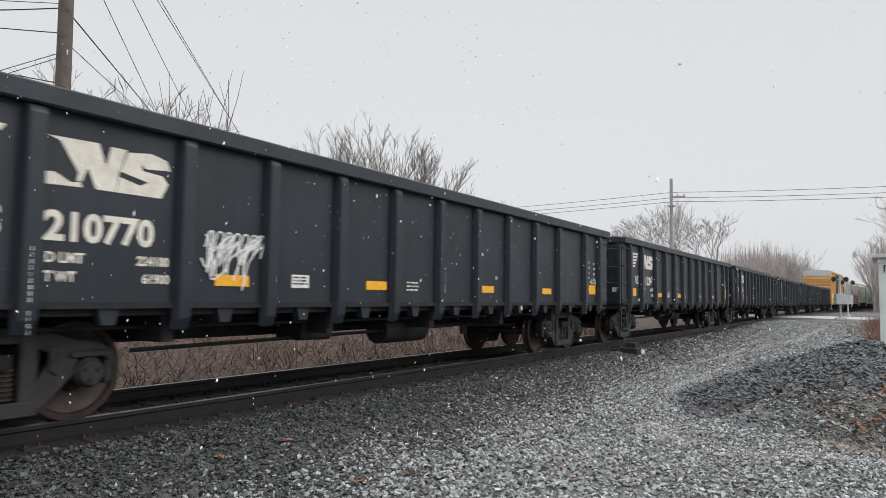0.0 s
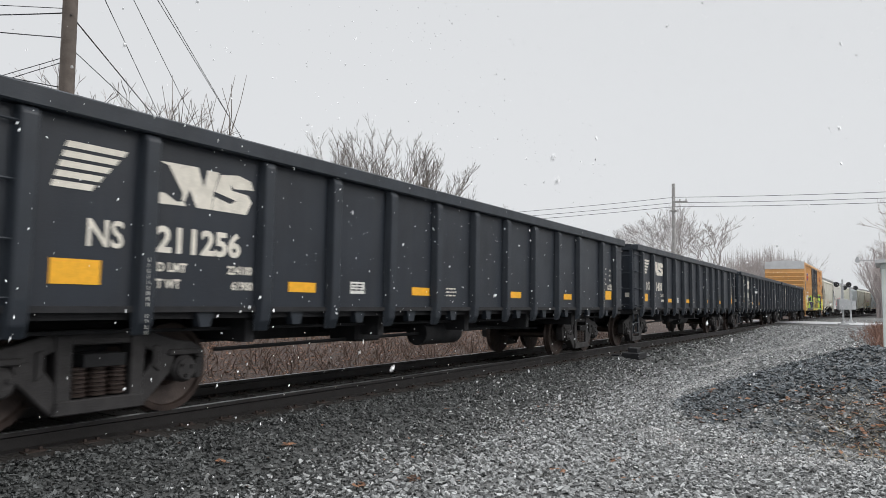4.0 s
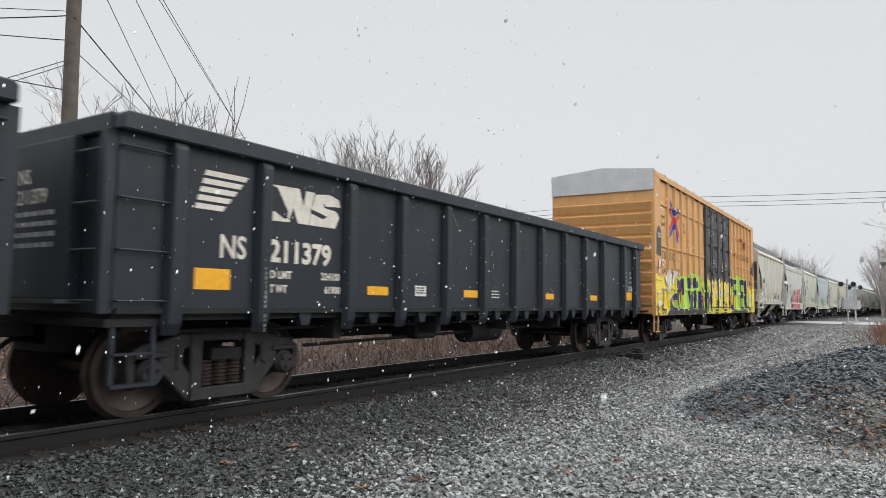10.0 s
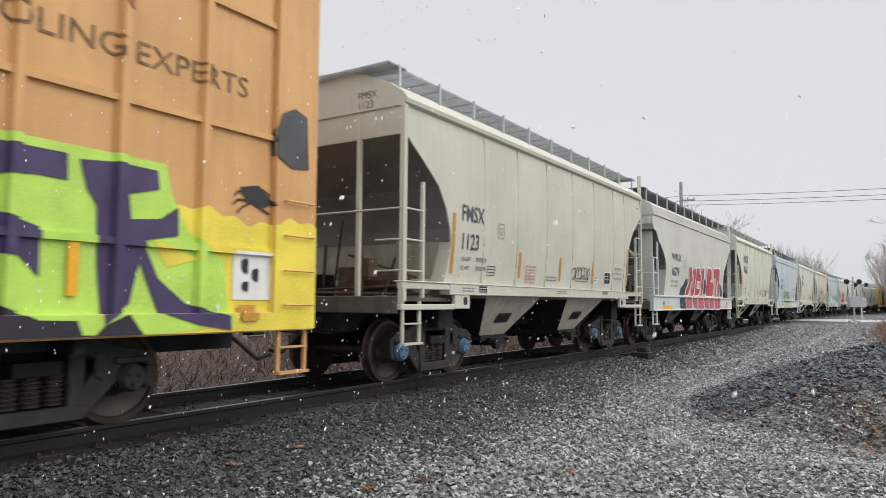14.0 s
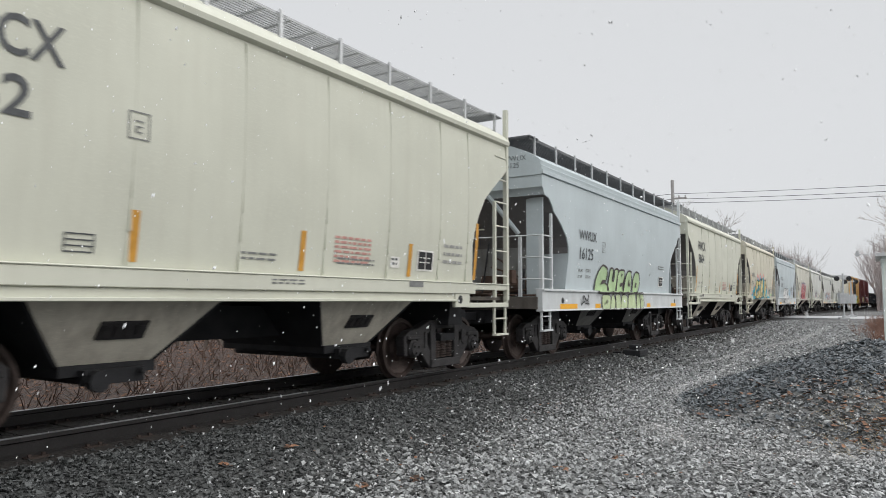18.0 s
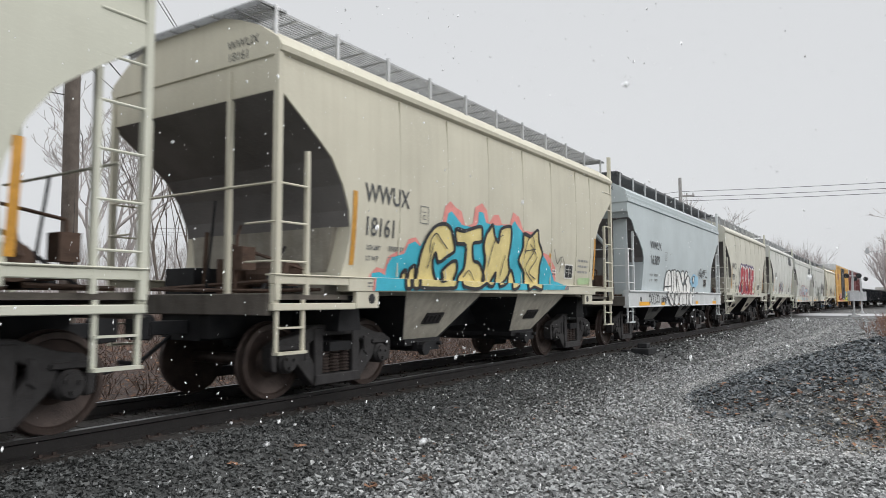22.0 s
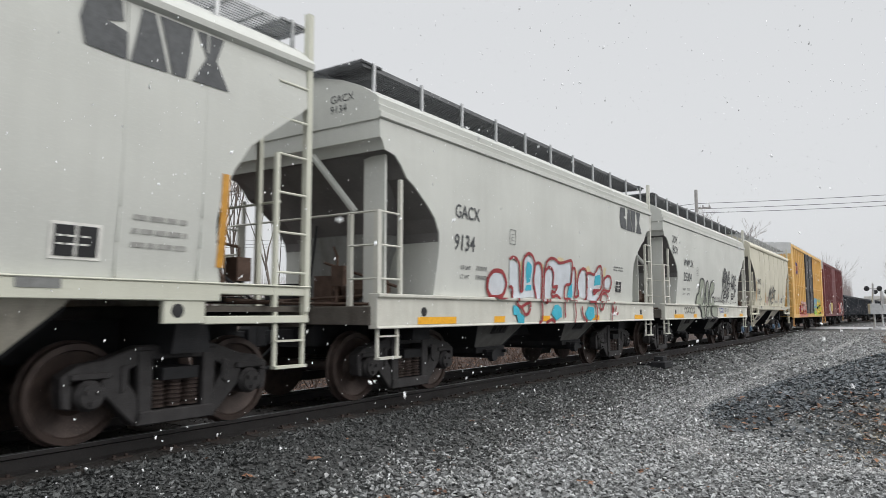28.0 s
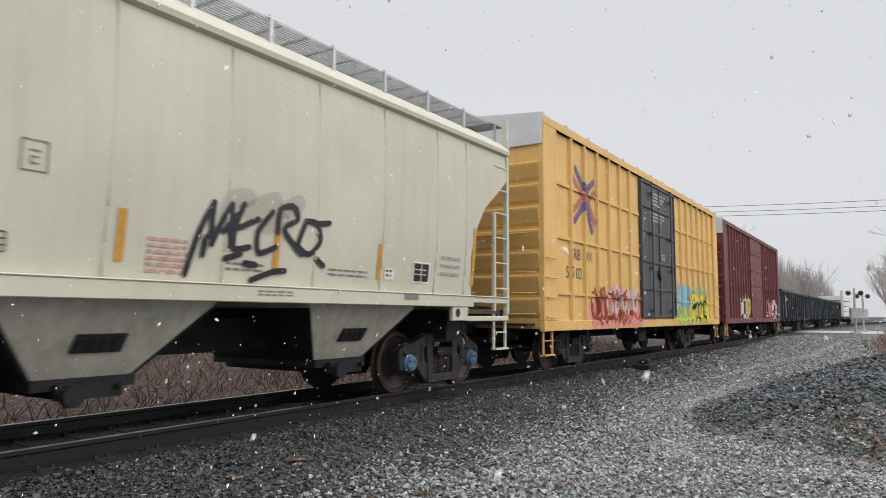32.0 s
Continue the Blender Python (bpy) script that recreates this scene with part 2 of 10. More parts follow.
M = {
    "gon": mat("black_gondola_paint", (0.024, 0.029, 0.038), 0.42, vary=0.28, scale=1.3, streak=0.20, dirt=(0.050, 0.050, 0.052), spec=0.25),
    "gon_post": mat("black_post_paint", (0.026, 0.032, 0.041), 0.42, vary=0.25, scale=3, streak=0.18, dirt=(0.055, 0.055, 0.056), spec=0.25),
    # underframe grime, also used as painted shade on the outlet bay slopes
    "under": mat("grimy_underframe_bay_shade", (0.014, 0.0145, 0.017), 0.75, vary=0.4, scale=4, bump=0.3),
    "truckiron": mat("dusty_cast_iron", (0.032, 0.030, 0.031), 0.62, vary=0.4, scale=9, bump=0.35),
    "wheel": mat("rusty_wheel_steel", (0.062, 0.044, 0.038), 0.55, metal=0.3, vary=0.5, scale=7, bump=0.3),
    "railside": mat("brown_rail_web", (0.022, 0.020, 0.020), 0.45, metal=0.2, vary=0.35, scale=5, bump=0.3),
    "railtop": mat("polished_railhead", (0.22, 0.225, 0.235), 0.35, metal=0.9, vary=0.2),
    "tie": mat("creosoted_timber", (0.035, 0.030, 0.027), 0.85, vary=0.5, scale=8, bump=0.5, rand=0.25),
    "white": mat("worn_white_paint", (0.78, 0.77, 0.73), 0.6, vary=0.22, scale=9, streak=0.15),
    "cream_mark": mat("yellowed_white_marking", (0.72, 0.68, 0.60), 0.6, vary=0.2, scale=7),
    "yellow": mat("reflective_yellow_tape", (0.85, 0.42, 0.02), 0.45, vary=0.15, scale=20),
    "amber_tape": mat("weathered_amber_tape", (0.58, 0.29, 0.045), 0.5, vary=0.3, scale=9),
    "black": mat("black_paint", (0.018, 0.018, 0.020), 0.5, vary=0.2),
    "darktext": mat("dark_grey_lettering", (0.075, 0.08, 0.085), 0.6, vary=0.3, scale=14),
    "paletext": mat("pale_grey_stencil", (0.36, 0.36, 0.34), 0.6, vary=0.3, scale=14),
    "redtext": mat("faded_red_stencil", (0.56, 0.30, 0.26), 0.6, vary=0.3, scale=14),
    "mutedtext": mat("faded_grey_stencil", (0.20, 0.205, 0.20), 0.6, vary=0.3, scale=14),
    "cream": mat("cream_hopper_paint", (0.575, 0.58, 0.495), 0.50, vary=0.10, scale=0.9, streak=0.12, dirt=(0.36, 0.33, 0.27), bump=0.05, spec=0.15),
    "cream2": mat("tan_hopper_paint", (0.575, 0.55, 0.45), 0.52, vary=0.12, scale=0.9, streak=0.16, dirt=(0.34, 0.29, 0.22), bump=0.05, spec=0.15),
    "paleg": mat("pale_grey_hopper_paint", (0.56, 0.57, 0.535), 0.5, vary=0.10, scale=0.9, streak=0.12, dirt=(0.38, 0.38, 0.35), bump=0.05, spec=0.15),
    "grey": mat("blue_grey_hopper_paint", (0.475, 0.53, 0.545), 0.5, vary=0.10, scale=0.9, streak=0.12, dirt=(0.33, 0.36, 0.37), bump=0.05, spec=0.15),
    "warmg": mat("warm_grey_hopper_paint", (0.56, 0.555, 0.51), 0.52, vary=0.10, scale=0.9, streak=0.16, dirt=(0.30, 0.27, 0.23), bump=0.05, spec=0.15),
    "sillc": mat("yellowed_side_sill", (0.60, 0.595, 0.535), 0.6, vary=0.15, scale=2, streak=0.2, dirt=(0.35, 0.32, 0.27), spec=0.2),
    "sillw": mat("whitish_side_sill", (0.585, 0.61, 0.615), 0.5, vary=0.15, scale=2, streak=0.15, dirt=(0.35, 0.33, 0.30)),
    "deckdirt": mat("soot_brown_end_deck", (0.13, 0.115, 0.10), 0.75, vary=0.4, scale=3, streak=0.5, dirt=(0.05, 0.042, 0.036), bump=0.25),
    "f_blue": mat("faded_violet_marking", (0.17, 0.12, 0.24), 0.6, vary=0.4, scale=5),
    "f_red": mat("faded_brick_marking", (0.48, 0.17, 0.12), 0.6, vary=0.4, scale=5),
    # the darkness of the end slopes is put into this colour
    "endshade": mat("dark_slope_sheet", (0.185, 0.178, 0.176), 0.7, vary=0.3, scale=1.5),
    "galv": mat("galvanised_walkway", (0.36, 0.37, 0.38), 0.5, metal=0.5, vary=0.2),
    "orange": mat("orange_boxcar_paint", (0.665, 0.37, 0.145), 0.55, vary=0.16, scale=1.1, streak=0.28, dirt=(0.42, 0.20, 0.08)),
    "amber": mat("faded_yellow_boxcar_paint", (0.72, 0.45, 0.15), 0.55, vary=0.16, scale=1.1, streak=0.28, dirt=(0.52, 0.27, 0.10)),
    "maroon": mat("oxide_red_boxcar_paint", (0.16, 0.042, 0.042), 0.6, vary=0.25, scale=1.1, streak=0.22, dirt=(0.06, 0.03, 0.03)),
    "doorblack": mat("black_plug_door_paint", (0.062, 0.064, 0.070), 0.5, vary=0.25, scale=2, streak=0.3, dirt=(0.09, 0.085, 0.08)),
    "silver": mat("bare_galvanised_roof", (0.60, 0.61, 0.62), 0.4, metal=0.35, vary=0.15, scale=2),
    "g_yellow": mat("sprayed_yellow", (0.86, 0.70, 0.085), 0.55, vary=0.25, scale=1.8),
    "g_lime": mat("sprayed_lime_green", (0.50, 0.74, 0.12), 0.55, vary=0.2, scale=3),
    "g_purple": mat("sprayed_purple", (0.065, 0.045, 0.120), 0.55, vary=0.3, scale=3),
    "g_white": mat("sprayed_white", (0.78, 0.78, 0.76), 0.55, vary=0.15, scale=5),
    "g_black": mat("sprayed_black", (0.022, 0.022, 0.026), 0.5, vary=0.2),
    "g_red": mat("sprayed_red", (0.55, 0.035, 0.055), 0.55, vary=0.2, scale=4),
    "g_maroon": mat("sprayed_dark_red", (0.30, 0.035, 0.04), 0.55, vary=0.25, scale=4),
    "stencil_grey": mat("worn_white_stencil", (0.46, 0.46, 0.46), 0.6, vary=0.4, scale=14),
    "fadered": mat("faded_red_paint", (0.40, 0.10, 0.045), 0.6, vary=0.5, scale=5),
    "fadetext": mat("faded_brown_lettering", (0.24, 0.125, 0.05), 0.6, vary=0.6, scale=8),
    "g_spray": mat("faded_sprayed_black", (0.055, 0.056, 0.062), 0.6, vary=0.5, scale=9),
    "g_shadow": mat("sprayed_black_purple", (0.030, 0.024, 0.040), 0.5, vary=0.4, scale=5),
    "g_amber": mat("sprayed_orange", (0.62, 0.22, 0.03), 0.55, vary=0.3),
    "g_ash": mat("thin_sprayed_grey", (0.22, 0.22, 0.23), 0.6, vary=0.4, scale=12),
    "g_mist": mat("black_overspray", (0.05, 0.05, 0.055), 0.7, vary=0.3),
    "g_halo": mat("sprayed_yellow_haze", (0.66, 0.58, 0.36), 0.6, vary=0.2, scale=3),
    "g_pink": mat("sprayed_salmon", (0.72, 0.27, 0.24), 0.55, vary=0.2, scale=4),
    "g_blue": mat("sprayed_turquoise", (0.045, 0.42, 0.55), 0.55, vary=0.2, scale=4),
    "g_pale": mat("sprayed_pale_yellow", (0.72, 0.60, 0.26), 0.55, vary=0.2, scale=4),
    "g_green": mat("sprayed_pale_green", (0.42, 0.56, 0.32), 0.55, vary=0.2, scale=4),
    "g_olive": mat("sprayed_khaki_grey", (0.27, 0.28, 0.22), 0.55, vary=0.2, scale=4),
    "g_ghost": mat("worn_grey_spray", (0.22, 0.23, 0.25), 0.55, vary=0.3, scale=6),
    "g_sky": mat("sprayed_sky_blue", (0.30, 0.52, 0.68), 0.55, vary=0.2, scale=4),
    "m_blue": mat("deep_blue_marking", (0.05, 0.08, 0.38), 0.55, vary=0.2),
    "m_red": mat("bright_red_marking", (0.62, 0.06, 0.06), 0.55, vary=0.2),
    "bark": mat("grey_brown_bark", (0.145, 0.122, 0.106), 0.9, vary=0.3, scale=3, bump=0.3),
    "twig": mat("weathered_grey_twigs", (0.20, 0.178, 0.162), 0.9, vary=0.3, scale=3, bump=0.2),
    # distance haze is put into these two paler tree colours
    "woods": mat("haze_paled_woods", (0.42, 0.375, 0.365), 0.95, vary=0.2, scale=0.3, bump=0.0),
    "farbark": mat("haze_paled_twigs", (0.36, 0.335, 0.325), 0.95, vary=0.2, scale=1, bump=0.0),
    "brush": mat("russet_brush_stems", (0.26, 0.150, 0.115), 0.9, vary=0.35, scale=4, bump=0.0, rand=0.3),
    "polewood": mat("weathered_pole_timber", (0.135, 0.112, 0.097), 0.85, vary=0.35, scale=5, bump=0.5, streak=0.5, dirt=(0.06, 0.05, 0.045)),
    "greypole": mat("silvered_pole_timber", (0.38, 0.37, 0.36), 0.85, vary=0.25, scale=5, bump=0.4),
    "cable": mat("black_cable", (0.03, 0.03, 0.033), 0.7, vary=0.1, bump=0.0),
    "snow": mat("wet_snowflake", (0.93, 0.94, 0.95), 0.6, vary=0.02, bump=0.0),
    "hut": mat("white_painted_steel", (0.62, 0.68, 0.66), 0.55, vary=0.12, scale=2, streak=0.25, dirt=(0.45, 0.44, 0.40)),
    "alu": mat("dull_aluminium", (0.50, 0.51, 0.52), 0.45, metal=0.5, vary=0.2),
    "asphalt": mat("wet_snow_dusted_road", (0.46, 0.46, 0.47), 0.45, vary=0.3, scale=1.5, bump=0.2),
    "litter": mat("dead_brown_stems", (0.115, 0.075, 0.058), 0.9, vary=0.35, scale=4, bump=0.0, rand=0.4),
    "leaf": mat("fallen_leaf", (0.19, 0.098, 0.058), 0.8, vary=0.6, scale=30, rand=0.75),
    "nearblack": mat("near_black_track_stone", (0.035, 0.032, 0.030), 0.6, vary=0.3, scale=9, bump=0.3, fine=90, rand=0.5),
    "stone": mat("dark_ballast_stone", (0.060, 0.063, 0.062), 0.42, vary=0.3, scale=9, bump=0.3, fine=90, rand=0.75),
    "lotstone": mat("grey_lot_stone", (0.270, 0.276, 0.274), 0.46, vary=0.35, scale=9, bump=0.4, fine=90, rand=0.74),
    "straw": mat("dead_straw", (0.34, 0.25, 0.13), 0.85, vary=0.3, scale=12, rand=0.35),
    "enddirt": mat("dirt_caked_end_paint", (0.34, 0.32, 0.275), 0.7, vary=0.35, scale=2.5, streak=0.5, dirt=(0.13, 0.10, 0.08), bump=0.2),
    "enddirt_b": mat("dirt_caked_grey_paint", (0.27, 0.275, 0.265), 0.7, vary=0.35, scale=2.5, streak=0.5, dirt=(0.11, 0.09, 0.075), bump=0.2),
    "bay_a": mat("dirt_streaked_bay_paint", (0.56, 0.53, 0.45), 0.7, vary=0.3, scale=2.0, streak=0.45, dirt=(0.20, 0.16, 0.13), bump=0.2),
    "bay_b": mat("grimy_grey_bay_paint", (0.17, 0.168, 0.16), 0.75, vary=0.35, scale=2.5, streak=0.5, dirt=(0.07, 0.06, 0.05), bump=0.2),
    "g_frost": mat("sprayed_frosty_white", (0.60, 0.64, 0.68), 0.55, vary=0.15, scale=4),
    # shadow of the type B grating put into its zinc; plain grey on gondola ledges
    "galv_dark": mat("shaded_walkway_dark_zinc", (0.13, 0.135, 0.14), 0.6, metal=0.3, vary=0.25),
    "gear_rust": mat("rust_brown_brake_gear", (0.10, 0.062, 0.045), 0.8, vary=0.4, scale=6, bump=0.3),
    "palestone": mat("snow_wet_gravel", (0.40, 0.40, 0.395), 0.75, vary=0.3, scale=9, bump=0.3, fine=90, rand=0.5),
    "pilestone": mat("blue_black_ballast_stone", (0.088, 0.099, 0.107), 0.45, vary=0.3, scale=9, bump=0.3, fine=90, rand=0.6),
    "rust": mat("rusty_steel", (0.042, 0.029, 0.024), 0.8, vary=0.4, scale=8, bump=0.3),
    "cream1": mat("greyed_cream_hopper_paint", (0.56, 0.55, 0.475), 0.52, vary=0.12, scale=0.9, streak=0.16, dirt=(0.34, 0.30, 0.24), bump=0.05, spec=0.15),
    "g_rose": mat("sprayed_rose_red", (0.52, 0.12, 0.15), 0.55, vary=0.35, scale=3),
    "g_teal": mat("sprayed_dark_teal", (0.020, 0.045, 0.055), 0.55, vary=0.3),
    "g_crimson": mat("sprayed_crimson", (0.50, 0.055, 0.075), 0.55, vary=0.35, scale=3),
    "g_leaf": mat("sprayed_yellow_green", (0.54, 0.64, 0.38), 0.55, vary=0.2, scale=3),
    "g_umber": mat("sprayed_dark_brown", (0.075, 0.062, 0.060), 0.55, vary=0.35, scale=5),
    "g_violet": mat("sprayed_violet", (0.115, 0.085, 0.17), 0.55, vary=0.35, scale=4),
    "g_navy": mat("sprayed_plum", (0.15, 0.055, 0.11), 0.55, vary=0.4, scale=4),
    "g_khaki": mat("sprayed_khaki", (0.30, 0.325, 0.265), 0.55, vary=0.22, scale=3),
    "g_blush": mat("sprayed_pale_pink", (0.66, 0.47, 0.45), 0.55, vary=0.25, scale=4),
    "g_rust": mat("sprayed_rust_red", (0.50, 0.13, 0.045), 0.55, vary=0.35, scale=4),
    "cap_blue": mat("blue_bearing_cap", (0.10, 0.19, 0.30), 0.5, vary=0.3),
}


# ---- mesh tools ----
MESHES = {}


def box(bm, x0, x1, y0, y1, z0, z1):
    v = [bm.verts.new((x, y, z)) for x in (x0, x1) for y in (y0, y1) for z in (z0, z1)]
    for f in ((0, 1, 3, 2), (4, 6, 7, 5), (0, 4, 5, 1), (2, 3, 7, 6), (0, 2, 6, 4), (1, 5, 7, 3)):
        bm.faces.new([v[i] for i in f])


def tube(bm, a, b, r, seg=6, r2=None, caps=True):
    a, b = Vector(a), Vector(b)
    q = (b - a).to_track_quat("Z", "Y").to_matrix()
    r2 = r if r2 is None else r2
    ring = [[bm.verts.new(p + q @ Vector((math.cos(2 * math.pi * i / seg) * s, math.sin(2 * math.pi * i / seg) * s, 0))) for i in range(seg)] for p, s in ((a, r), (b, r2))]
    for i in range(seg):
        j = (i + 1) % seg
        bm.faces.new((ring[0][i], ring[0][j], ring[1][j], ring[1][i]))
    if caps:
        bm.faces.new(ring[0][::-1])
        bm.faces.new(ring[1])


def prism(bm, pts, x0, x1):
    """A (y, z) outline pushed from x0 to x1."""
    a = [bm.verts.new((x0, y, z)) for y, z in pts]
    b = [bm.verts.new((x1, y, z)) for y, z in pts]
    n = len(pts)
    bm.faces.new(a[::-1])
    bm.faces.new(b)
    for i in range(n):
        j = (i + 1) % n
        bm.faces.new((a[i], a[j], b[j], b[i]))


def loft(bm, rings, close=True):
    """Skin between rings of equal length, capped at both ends."""
    vs = [[bm.verts.new(p) for p in r] for r in rings]
    n = len(vs[0])
    for a, b in zip(vs, vs[1:]):
        for i in range(n if close else n - 1):
            j = (i + 1) % n
            bm.faces.new((a[i], a[j], b[j], b[i]))
    bm.faces.new(vs[0][::-1])
    bm.faces.new(vs[-1])


def turned(bm, prof, seg=28):
    """A solid of revolution round X from (x, radius) points."""
    rings = [[(x, math.cos(2 * math.pi * i / seg) * r, math.sin(2 * math.pi * i / seg) * r) for i in range(seg)] for x, r in prof]
    loft(bm, rings)


def shape(key, fill, material, smooth=False, bevel=0.0):
    """A mesh built once for each key."""
    if key not in MESHES:
        bm = bmesh.new()
        fill(bm)
        bmesh.ops.recalc_face_normals(bm, faces=bm.faces)
        if bevel:
            bmesh.ops.bevel(bm, geom=bm.edges[:], offset=bevel, segments=1, affect="EDGES", clamp_overlap=True)
        me = bpy.data.meshes.new(str(key))
        bm.to_mesh(me)
        bm.free()
        me.materials.append(M[material])
        if smooth:
            me.shade_smooth()
            me.set_sharp_from_angle(angle=radians(35))
        MESHES[key] = me
    return MESHES[key]


def part(name, me, parent=None, at=(0, 0, 0), label="", turn=None):
    ob = new(name, me)
    ob.parent = parent
    ob.location = at
    if turn:
        ob.rotation_euler = [radians(a) for a in turn]
    if label:
        ob["label"] = label
    return ob


def thing(name, label, category, group="", at=(0, 0, 0), kind=""):
    ob = new(name)
    ob.location = at
    return tagged(ob, label, category, group, kind)


def mesh_from(name, verts, faces, material):
    me = bpy.data.meshes.new(name)
    me.from_pydata(verts, [], faces)
    me.materials.append(M[material])
    me.update()
    return me


M["g_mist"].node_tree.nodes["Principled BSDF"].inputs["Alpha"].default_value = 0.15

# ---- painted marks on car sides ----


def lettering(s, size, material, bold=0.0, shear=0.0, wide=1.0, space=1.0, line=1.0, cut=0):
    """Flat lettering as a mesh in (y, z), lower left at the origin."""
    cu = bpy.data.curves.new("lettering", "FONT")
    cu.body, cu.size, cu.offset, cu.shear, cu.space_character, cu.space_line = s, size, bold, shear, space, line
    cu.resolution_u = 3
    ob = bpy.data.objects.new("lettering", cu)
    scene.collection.objects.link(ob)
    me = bpy.data.meshes.new_from_object(ob.evaluated_get(bpy.context.evaluated_depsgraph_get()))
    bpy.data.objects.remove(ob)
    bpy.data.curves.remove(cu)
    if cut:
        bm = bmesh.new()
        bm.from_mesh(me)
        lo, hi = min(v.co.y for v in bm.verts), max(v.co.y for v in bm.verts)
        for i in range(1, cut):
            bmesh.ops.bisect_plane(bm, geom=bm.verts[:] + bm.edges[:] + bm.faces[:], plane_co=(0, lo + (hi - lo) * i / cut, 0), plane_no=(0, 1, 0))
        bm.to_mesh(me)
        bm.free()
    for v in me.vertices:
        v.co = (0, v.co.x * wide, v.co.y)
    me.materials.clear()
    me.materials.append(M[material])
    return me


RIBBED = {}


def conform(me, y, z, ribs, levels, low, length):
    """Fold a flat painted mesh over a boxcar's ribs, rails, sill and corner panels."""
    bm = bmesh.new()
    bm.from_mesh(me)
    ys, zs = [v.co.y + y for v in bm.verts], [v.co.z + z for v in bm.verts]
    cuts = [(1, r + k) for r in ribs for k in (-0.062, -0.036, 0.036, 0.062)] + [(1, 0.615), (1, 0.625), (1, length - 0.625), (1, length - 0.615)]
    cuts += [(2, q + k) for q in levels for k in (-0.036, -0.032, 0.032, 0.036)] + [(2, low + 0.195), (2, low + 0.205)]
    for ax, c in cuts:
        span = ys if ax == 1 else zs
        if min(span) < c < max(span):
            co = (0, c - y, 0) if ax == 1 else (0, 0, c - z)
            bmesh.ops.bisect_plane(bm, geom=bm.verts[:] + bm.edges[:] + bm.faces[:], plane_co=co, plane_no=(0, ax == 1, ax == 2))
    for v in bm.verts:
        yy, zz, d = v.co.y + y, v.co.z + z, 0.0
        if yy < 0.62 or yy > length - 0.62 or zz < low + 0.2:
            d = 0.076
        for r in ribs:
            k = abs(yy - r)
            if k < 0.0625:
                d = max(d, 0.0715 if k < 0.0365 else 0.0715 * (0.0625 - k) / 0.026)
        for q in levels:
            if abs(zz - q) < 0.0335:
                d = max(d, 0.041)
        v.co.x += d
    bm.to_mesh(me)
    bm.free()


def paint(name, me, parent, y, z, x=1.6, prof=None, lift=0.006, label=""):
    """Lay a (y, z) mesh on a side whose outer face is at x, or follows prof(z) or a ribbed wall."""
    if not prof and parent.name in RIBBED:
        ribs, levels, low, length, d0, d1 = RIBBED[parent.name]
        mid = y + sum(v.co.y for v in me.vertices) / len(me.vertices)
        if not d0 < mid < d1:
            conform(me, y, z, ribs, levels, low, length)
            lift += max(0.0, x - 1.61)
            x = 1.536
    for v in me.vertices:
        zz = v.co.z + z
        v.co.x += (prof(zz) if prof else 0.0) + lift
    ob = part(name, me, parent, (0 if prof else x, y, z), label)
    if name == "stencil" or me.name.startswith("strokes"):
        ob["kind"] = "stuff"
    return ob


def patch(pts, material, cut=0):
    """A flat painted outline of (y, z) points."""
    bm = bmesh.new()
    vs = [bm.verts.new((0, y, z)) for y, z in pts]
    bm.faces.new(vs)
    bm.normal_update()
    bmesh.ops.triangulate(bm, faces=bm.faces, ngon_method="EAR_CLIP")
    if cut:
        lo, hi = min(p[1] for p in pts), max(p[1] for p in pts)
        for i in range(1, cut):
            bmesh.ops.bisect_plane(bm, geom=bm.verts[:] + bm.edges[:] + bm.faces[:], plane_co=(0, 0, lo + (hi - lo) * i / cut), plane_no=(0, 0, 1))
    bmesh.ops.recalc_face_normals(bm, faces=bm.faces)
    me = bpy.data.meshes.new("patch")
    bm.to_mesh(me)
    bm.free()
    me.materials.append(M[material])
    return me


def plate(w, h, material, cut=0):
    return patch([(0, 0), (w, 0), (w, h), (0, h)], material, cut)


def bars(rows, w, h, gap, material, seed=1):
    """Small unreadable stencil lines."""
    rng = random.Random(seed)
    verts, faces = [], []
    for i in range(rows):
        z, y = -i * (h + gap), 0.0
        while y < w - 0.02:
            n = rng.uniform(0.05, 0.16) * min(1.0, w / 0.4)
            n = min(n, w - y)
            k = len(verts)
            verts += [(0, y, z), (0, y + n, z), (0, y + n, z + h), (0, y, z + h)]
            faces.append((k, k + 1, k + 2, k + 3))
            y += n + 0.025
    return mesh_from("stencil", verts, faces, material)


def blob(w, h, material, seed, lumps=11, cut=0):
    """A cloudy sprayed outline."""
    rng = random.Random(seed)
    n = lumps * 5
    pts = []
    for i in range(n):
        a = 2 * math.pi * i / n
        r = 1 + 0.16 * math.sin(a * lumps / 2.0 + rng.uniform(0, 0.6)) + rng.uniform(-0.03, 0.03)
        c, s = math.cos(a), math.sin(a)
        k = (abs(c) ** 3 + abs(s) ** 3) ** (-1 / 3)
        pts.append((w / 2 * (1 + c * k * r * 0.9), h / 2 * (1 + s * k * r * 0.9)))
    return patch(pts, material, cut)


